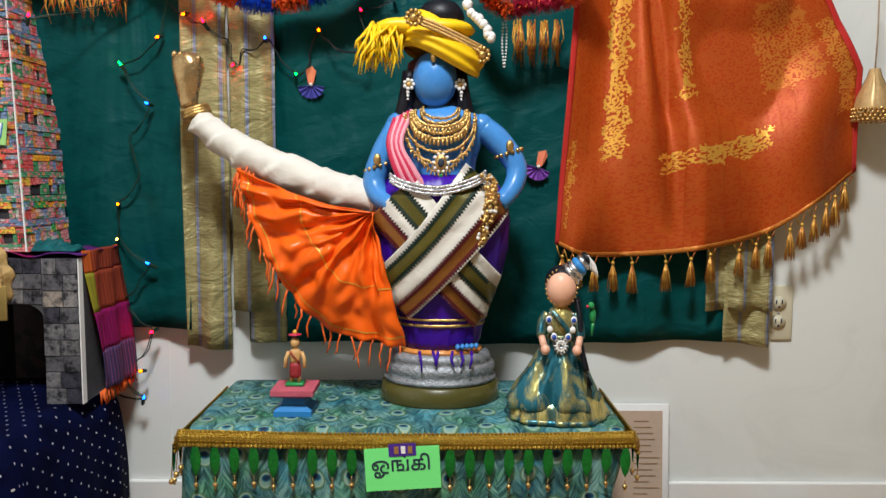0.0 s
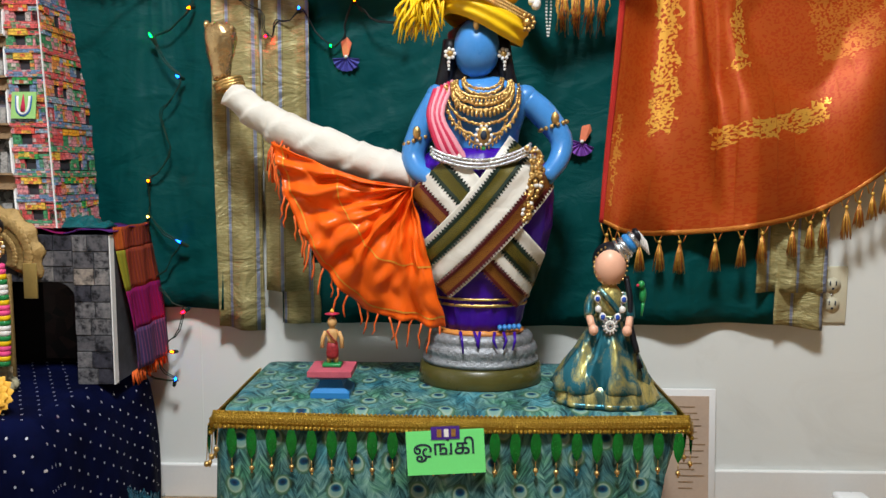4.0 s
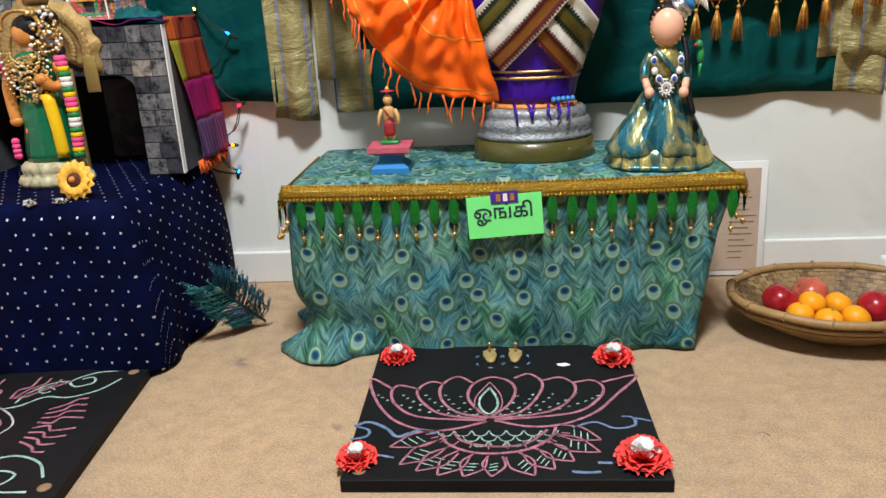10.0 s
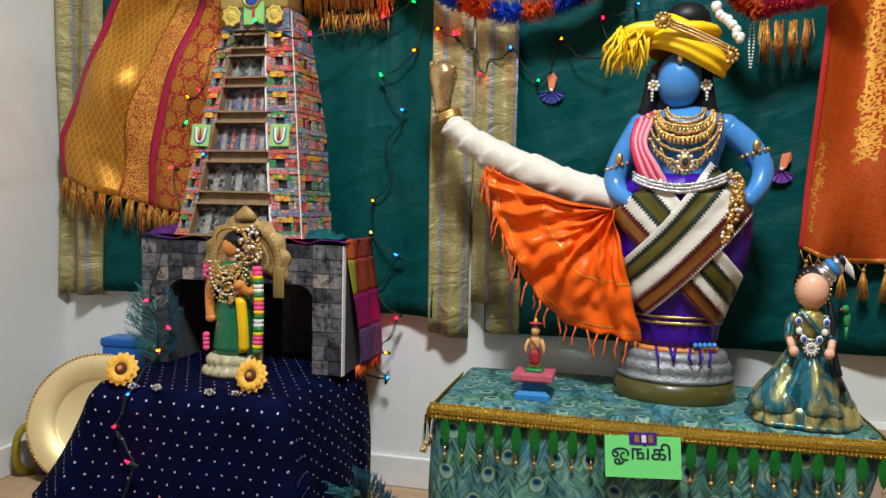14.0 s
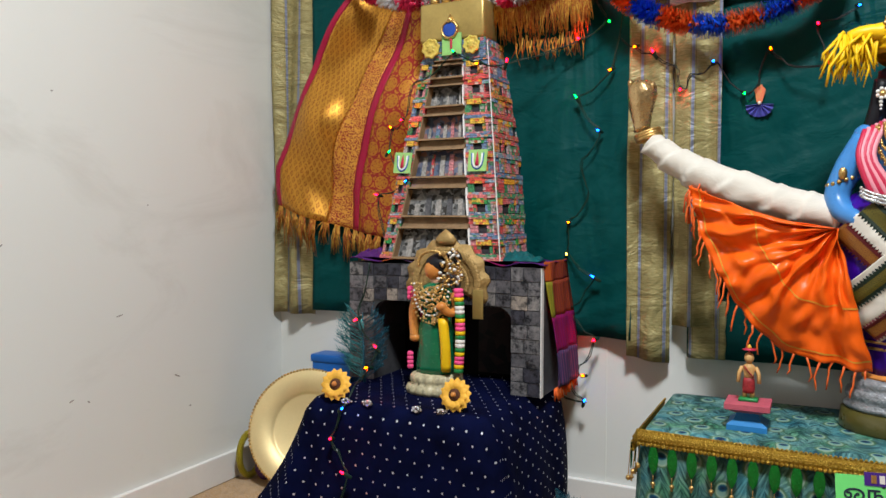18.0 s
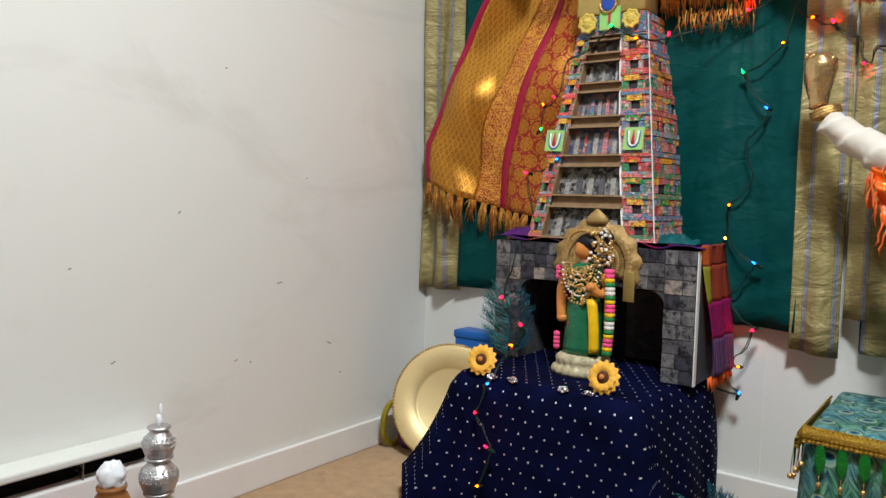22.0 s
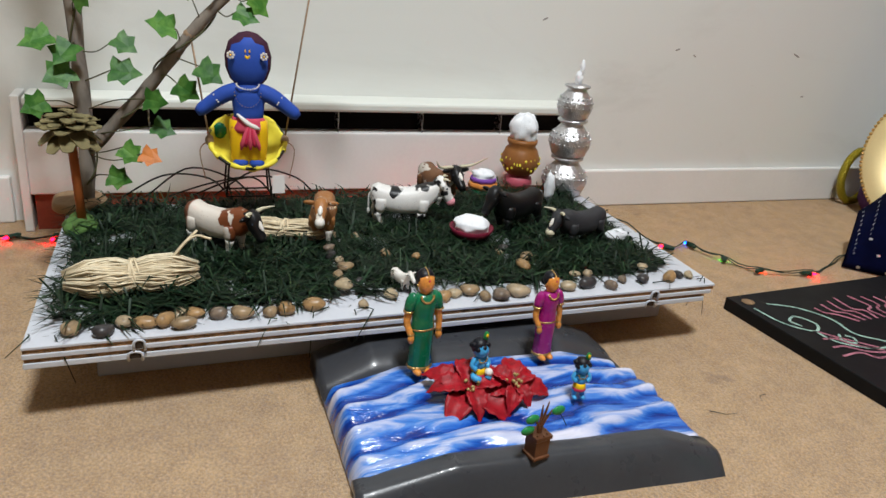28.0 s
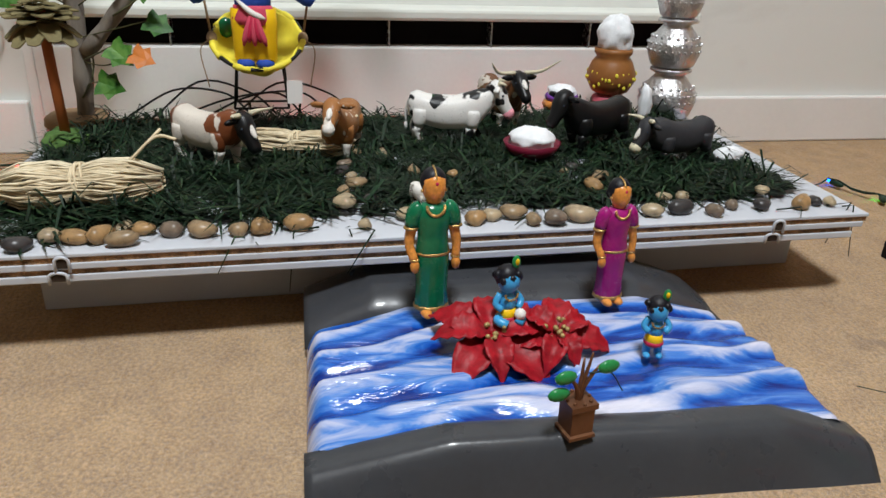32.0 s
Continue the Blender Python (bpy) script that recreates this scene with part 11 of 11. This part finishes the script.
    c.add(tube(bmesh.new(), curve_pts([(-0.004, 0, 0.1152), (0.004, 0, 0.1130), (0.0088, 0, 0.1065)], 6), 0.0009, 5), GOLD)
    c.add(ball(bmesh.new(), (0.0098, 0, 0.1055), 0.0015, 0.6, 1, 1, 6, 5), SCARLET)
    return c.done("clay_woman", label, "figurine", pose(*at, 0, 0, yaw) @ Matrix.Diagonal((h / 0.126, h / 0.126, h / 0.115, 1)), "clay figurines")


toy_woman("glazed clay woman in a dark green sari on the stream", WOMEN[0], 6, GREEN_TOY, 0.111)
toy_woman("glazed clay woman in a magenta sari on the stream", WOMEN[1], 10, MAGENTA_TOY, 0.099)


def toy_boy(label, at, yaw, sit):
    c = Merge()
    for s in (-1, 1):
        if sit:
            c.add(tube(bmesh.new(), curve_pts([(0, s * 0.004, 0.006), (0.006, s * 0.009, 0.006), (0.011, s * 0.004, 0.004)], 6), 0.0034, 8), BLUE_TOY)
        else:
            c.add(tube(bmesh.new(), [(0, s * 0.0042, 0.014), (0, s * 0.0045, 0.002)], 0.0032, 8), BLUE_TOY)
            c.add(ball(bmesh.new(), (0.003, s * 0.0046, 0.002), 0.0034, 1.4, 0.9, 0.7, 8, 6), BLUE_TOY)
        z = 0.016 if sit else 0.026
        c.add(tube(bmesh.new(), curve_pts([(0, s * 0.0055, z + 0.007), (0.002, s * 0.0095, z + 0.001), (0.005, s * 0.006, z - 0.003)], 6), 0.0025, 8), BLUE_TOY)
        c.add(ball(bmesh.new(), (0, s * 0.0075, z + 0.005), 0.0028, 1, 0.6, 1, 6, 5), GOLD)
    z = 0.004 if sit else 0.011
    c.add(lathe(bmesh.new(), [(0.0055, z), (0.0072, z + 0.003), (0.0062, z + 0.009)], 16), YELLOW)
    c.add(lathe(bmesh.new(), [(0.006, z + 0.007), (0.0064, z + 0.014), (0.0035, z + 0.022)], 16), BLUE_TOY)
    c.add(ball(bmesh.new(), (0.0005, 0, z + 0.028), 0.0082, 0.95, 0.95, 1.05, 16, 12), BLUE_TOY)
    c.add(ball(bmesh.new(), (-0.0015, 0, z + 0.0305), 0.0088, 0.95, 1, 1, 16, 12), HAIR)
    c.add(lathe(bmesh.new(), [(0.0066, z - 0.001), (0.0078, z + 0.001), (0.0072, z + 0.003)], 16), SCARLET)
    c.add(ball(bmesh.new(), (0.0, 0.0050, z + 0.0405), 0.0040, 0.45, 0.8, 1.35, 10, 8), LEAF_TOY)
    c.add(ball(bmesh.new(), (0.0014, 0.0052, z + 0.0415), 0.0021, 0.45, 0.8, 1.2, 8, 6), YELLOW)
    for j in range(9):
        a = 6.2832 * j / 9
        c.add(ball(bmesh.new(), (-0.0015 + 0.0074 * math.cos(a) * 0.9, 0.0080 * math.sin(a), z + 0.0315 + 0.0022 * math.sin(3 * a)), 0.0030, u=7, v=5), HAIR)
    if sit:
        c.add(ball(bmesh.new(), (0.009, 0.006, 0.01), 0.0042, 1, 1, 1, 10, 8), PEARL)
    for k in range(9):
        a = math.pi * k / 8
        c.add(ball(bmesh.new(), (0.0062, -0.0045 * math.cos(a), z + 0.02 - 0.004 * math.sin(a)), 0.0009, u=6, v=4), GOLD)
    return c.done("blue_figurine", label, "figurine", pose(*at, 0, 0, yaw) @ Matrix.Scale(1.0 if sit else 0.88, 4), "blue figurines")


toy_boy("small seated blue child figurine behind the red flowers", BOYS[0], 12, True)
toy_boy("small standing blue child figurine on the stream", BOYS[1], -12, False)
star_flower("large dark red velvet poinsettia lying on the stream", pose(*FLOWERS[0], 0, 22, 0), 0.045, 8, POINSETTIA, "poinsettias")
star_flower("dark red poinsettia with gold edges lying on the stream", pose(*FLOWERS[1], 8, 24, 20), 0.035, 7, POINSETTIA, "poinsettias")
stump = thing("bonsai_pot", "tiny bronze planter with twig and green leaves", "planter", pose(*STUMP_AT, 0, 0, 12) @ Matrix.Scale(0.86, 4))
part("pot", lathe(bmesh.new(), [(0.0140, 0.0), (0.0140, 0.0025), (0.0118, 0.0035), (0.0122, 0.021), (0.0142, 0.0225), (0.0142, 0.0265), (0.009, 0.0265)], 4), BRONZE, stump, smooth=False).matrix_local = pose(0, 0, 0, 0, 0, 45)
for k in range(8):
    a = 0.785 * k
    part("rivet", ball(bmesh.new(), (0.0085 * math.cos(a), 0.0085 * math.sin(a), 0.027), 0.0014, u=6, v=4), BRONZE, stump)
for e in ((0.002, 0.006, 0.062), (0.0, 0.014, 0.05), (0.002, -0.010, 0.046), (-0.004, 0.004, 0.055)):
    part("twig", tube(bmesh.new(), curve_pts([(0, 0, 0.024), (e[0] * 0.2, e[1] * 0.25, 0.036), e], 8), [0.0024, 0.0023, 0.0021, 0.0019, 0.0017, 0.0015, 0.0013, 0.001, 0.0007], 6), BRONZE, stump)
for e, w in (((0.004, 0.018, 0.05), 1), ((0.004, -0.014, 0.048), -1), ((0.004, -0.018, 0.036), -1)):
    part("leaf", ball(bmesh.new(), e, 0.0062, 0.5, 1.35, 0.8, 10, 6), LEAF_TOY, stump)
part("tendril", tube(bmesh.new(), curve_pts([(0, 0.006, 0.045), (0.004, 0.02, 0.045), (0.006, 0.03, 0.03)], 10), 0.0006, 4), WIRE, stump)


# ---- strings of small coloured lamps ----
bulb_bm = lathe(bmesh.new(), [(0.0014, 0.0), (0.0021, 0.002), (0.0022, 0.006), (0.0013, 0.0095), (0.0004, 0.0115)], 10)
BULB_ME = []
for mt in BULBS:
    me = bpy.data.meshes.new("bulb")
    bulb_bm.to_mesh(me)
    me.materials.append(mt)
    me.polygons.foreach_set("use_smooth", [True] * len(me.polygons))
    BULB_ME.append(me)
bulb_bm.free()
cap_bm = lathe(bmesh.new(), [(0.002, -0.016), (0.0036, -0.012), (0.004, 0.0), (0.0036, 0.003)], 10)
CAP_ME = bpy.data.meshes.new("cap")
cap_bm.to_mesh(CAP_ME)
cap_bm.free()
CAP_ME.materials.append(WIRE)


def light_string(label, stops, slack=0.012, wire=WIRE):
    """A wire through stops; each stop is (place, colour index or None). The bulbs stand off the wire a little."""
    s_ = thing("light_string", label, "string lights", (0, 0, 0), "string lights")
    line = []
    for (a, _), (b, _) in zip(stops, stops[1:]):
        a, b = V(*a), V(*b)
        n = max(2, int((b - a).length / 0.03))
        for k in range(n):
            t = k / n
            line.append(a.lerp(b, t) + V(slack * wave_noise(a.x * 9 + t * 3, a.z * 9, 1), 0.2 * slack * wave_noise(t * 3, a.z * 5, 2), slack * (wave_noise(a.z * 9, t * 3, 3) - math.sin(math.pi * t) * 0.7)))
    line.append(V(*stops[-1][0]))
    for p in line:
        p.z = max(p.z, 0.003)
    for k in (0.0, 1.0):
        part("wire", tube(bmesh.new(), curve_pts([p + V(0.003 * k * math.sin(i * 1.7), -0.003 * k, 0.003 * k * math.cos(i * 1.3)) for i, p in enumerate(line)], len(line) * 2), 0.0011, 4), wire, s_)
    for i, (p, c) in enumerate(stops):
        if c is None:
            continue
        turn = pose(p[0], p[1] - 0.004, max(p[2], 0.006), 70 + 50 * math.sin(i * 2.1), 60 * math.sin(i * 1.3 + 1), 0) if p[2] > 0.03 else pose(p[0], p[1], 0.007, 90, 0, 40 * i)
        cap = new("cap", CAP_ME)
        cap.parent, cap.matrix_local = s_, turn
        b = new("bulb", BULB_ME[c])
        b.parent = cap
    return s_


RD, OR, GN, BL_, YL = 0, 1, 2, 3, 4
light_string("green wired string lights hanging down the green silk", [((-0.559, 1.600, 1.109), None), ((-0.582, 1.600, 0.994), OR), ((-0.657, 1.600, 0.936), GN), ((-0.607, 1.600, 0.863), BL_), ((-0.645, 1.600, 0.795), None), ((-0.633, 1.600, 0.722), None), ((-0.674, 1.600, 0.662), OR), ((-0.678, 1.600, 0.594), YL), ((-0.613, 1.600, 0.541), BL_), ((-0.675, 1.600, 0.469), RD), ((-0.611, 1.600, 0.404), RD), ((-0.650, 1.600, 0.340), None), ((-0.636, 1.600, 0.321), OR), ((-0.691, 1.600, 0.339), None), ((-0.635, 1.600, 0.261), BL_), ((-0.705, 1.600, 0.280), None), ((-0.723, 1.600, 0.270), RD)])
light_string("dark wired string lights across the gold border", [((-0.561, 1.600, 1.055), None), ((-0.530, 1.600, 1.038), OR), ((-0.492, 1.600, 1.020), RD), ((-0.445, 1.600, 0.985), None), ((-0.437, 1.600, 0.941), RD), ((-0.423, 1.600, 0.966), None), ((-0.373, 1.600, 0.991), BL_), ((-0.313, 1.600, 0.924), GN), ((-0.289, 1.600, 0.942), None), ((-0.266, 1.600, 1.006), OR), ((-0.250, 1.600, 0.986), None), ((-0.168, 1.570, 0.963), RD), ((-0.182, 1.600, 1.046), RD), ((-0.115, 1.600, 1.074), BL_)], 0.012, WIRE_DARK)
light_string("green wired string lights up the tower's side", [((-1.134, 1.460, 0.538), None), ((-1.118, 1.460, 0.519), BL_), ((-1.066, 1.460, 0.581), None), ((-1.092, 1.470, 0.725), RD), ((-1.016, 1.470, 0.758), BL_), ((-1.070, 1.480, 0.823), GN), ((-1.068, 1.490, 0.881), OR), ((-1.040, 1.490, 0.899), RD), ((-1.016, 1.500, 0.975), None), ((-0.914, 1.505, 1.044), GN), ((-0.854, 1.505, 1.014), OR), ((-0.790, 1.510, 1.010), RD), ((-0.647, 1.580, 1.061), RD), ((-0.585, 1.590, 1.095), GN), ((-0.619, 1.590, 1.149), RD)])
light_string("green wired string lights trailing over the navy velvet", [((-1.075, 1.400, 0.570), None), ((-1.095, 1.385, 0.446), RD), ((-1.041, 1.380, 0.384), RD), ((-1.051, 1.360, 0.344), OR), ((-1.015, 1.240, 0.327), None), ((-1.020, 1.210, 0.290), BL_), ((-1.034, 1.195, 0.233), RD), ((-1.015, 1.190, 0.212), None), ((-0.995, 1.185, 0.171), RD), ((-1.009, 1.175, 0.094), OR), ((-1.241, 1.379, 0.030), GN), ((-1.253, 1.298, 0.030), BL_), ((-1.209, 1.179, 0.006), None), ((-1.146, 1.037, 0.010), RD), ((-1.171, 0.962, 0.010), OR), ((-1.224, 0.931, 0.010), GN), ((-1.287, 0.907, 0.010), BL_), ((-1.280, 0.855, 0.010), RD), ((-1.384, 0.848, 0.010), None), ((-1.501, 0.819, 0.010), None)], 0.01)
light_string("green wired string lights behind the platform", [((-1.443, -0.217, 0.004), None), ((-1.432, -0.135, 0.008), RD), ((-1.422, -0.078, 0.008), RD), ((-1.39, -0.02, 0.03), None), ((-1.40, 0.03, 0.03), GN), ((-1.385, 0.14, 0.05), None), ((-1.40, 0.24, 0.035), RD), ((-1.39, 0.36, 0.04), None), ((-1.405, 0.44, 0.035), RD), ((-1.405, 0.58, 0.04), RD), ((-1.40, 0.72, 0.01), None)], 0.016)
bm = bmesh.new()
for k in range(5):
    p, q = V(-1.36, 0.02 + 0.03 * k, PT + 0.004), V(-1.355, 0.16 + 0.03 * k, PT + 0.006)
    tube(bm, curve_pts([p, p.lerp(q, 0.4) + V(0.005 * k, 0, 0.03 + 0.012 * math.sin(k * 2)), q.lerp(p, 0.2) + V(0, 0, 0.025), q], 16), 0.0013, 5)
tagged(obj("loose_cable", bm, WIRE_DARK), "loops of dark cable behind the swing", "cable")
bm = bmesh.new()
tube(bm, curve_pts([(-1.500, -0.233, 0.244), (-1.500, -0.190, 0.227), (-1.500, -0.152, 0.191), (-1.500, -0.176, 0.127), (-1.500, -0.192, 0.099), (-1.500, -0.208, 0.053)], 30), 0.0014, 5)
tube(bm, curve_pts([(-1.505, -0.221, 0.163), (-1.505, -0.181, 0.088), (-1.505, -0.186, 0.061), (-1.505, -0.217, 0.051)], 20), 0.0014, 5)
tagged(obj("wall_cable", bm, WIRE_DARK), "thin dark cable hanging on the side wall", "cable")
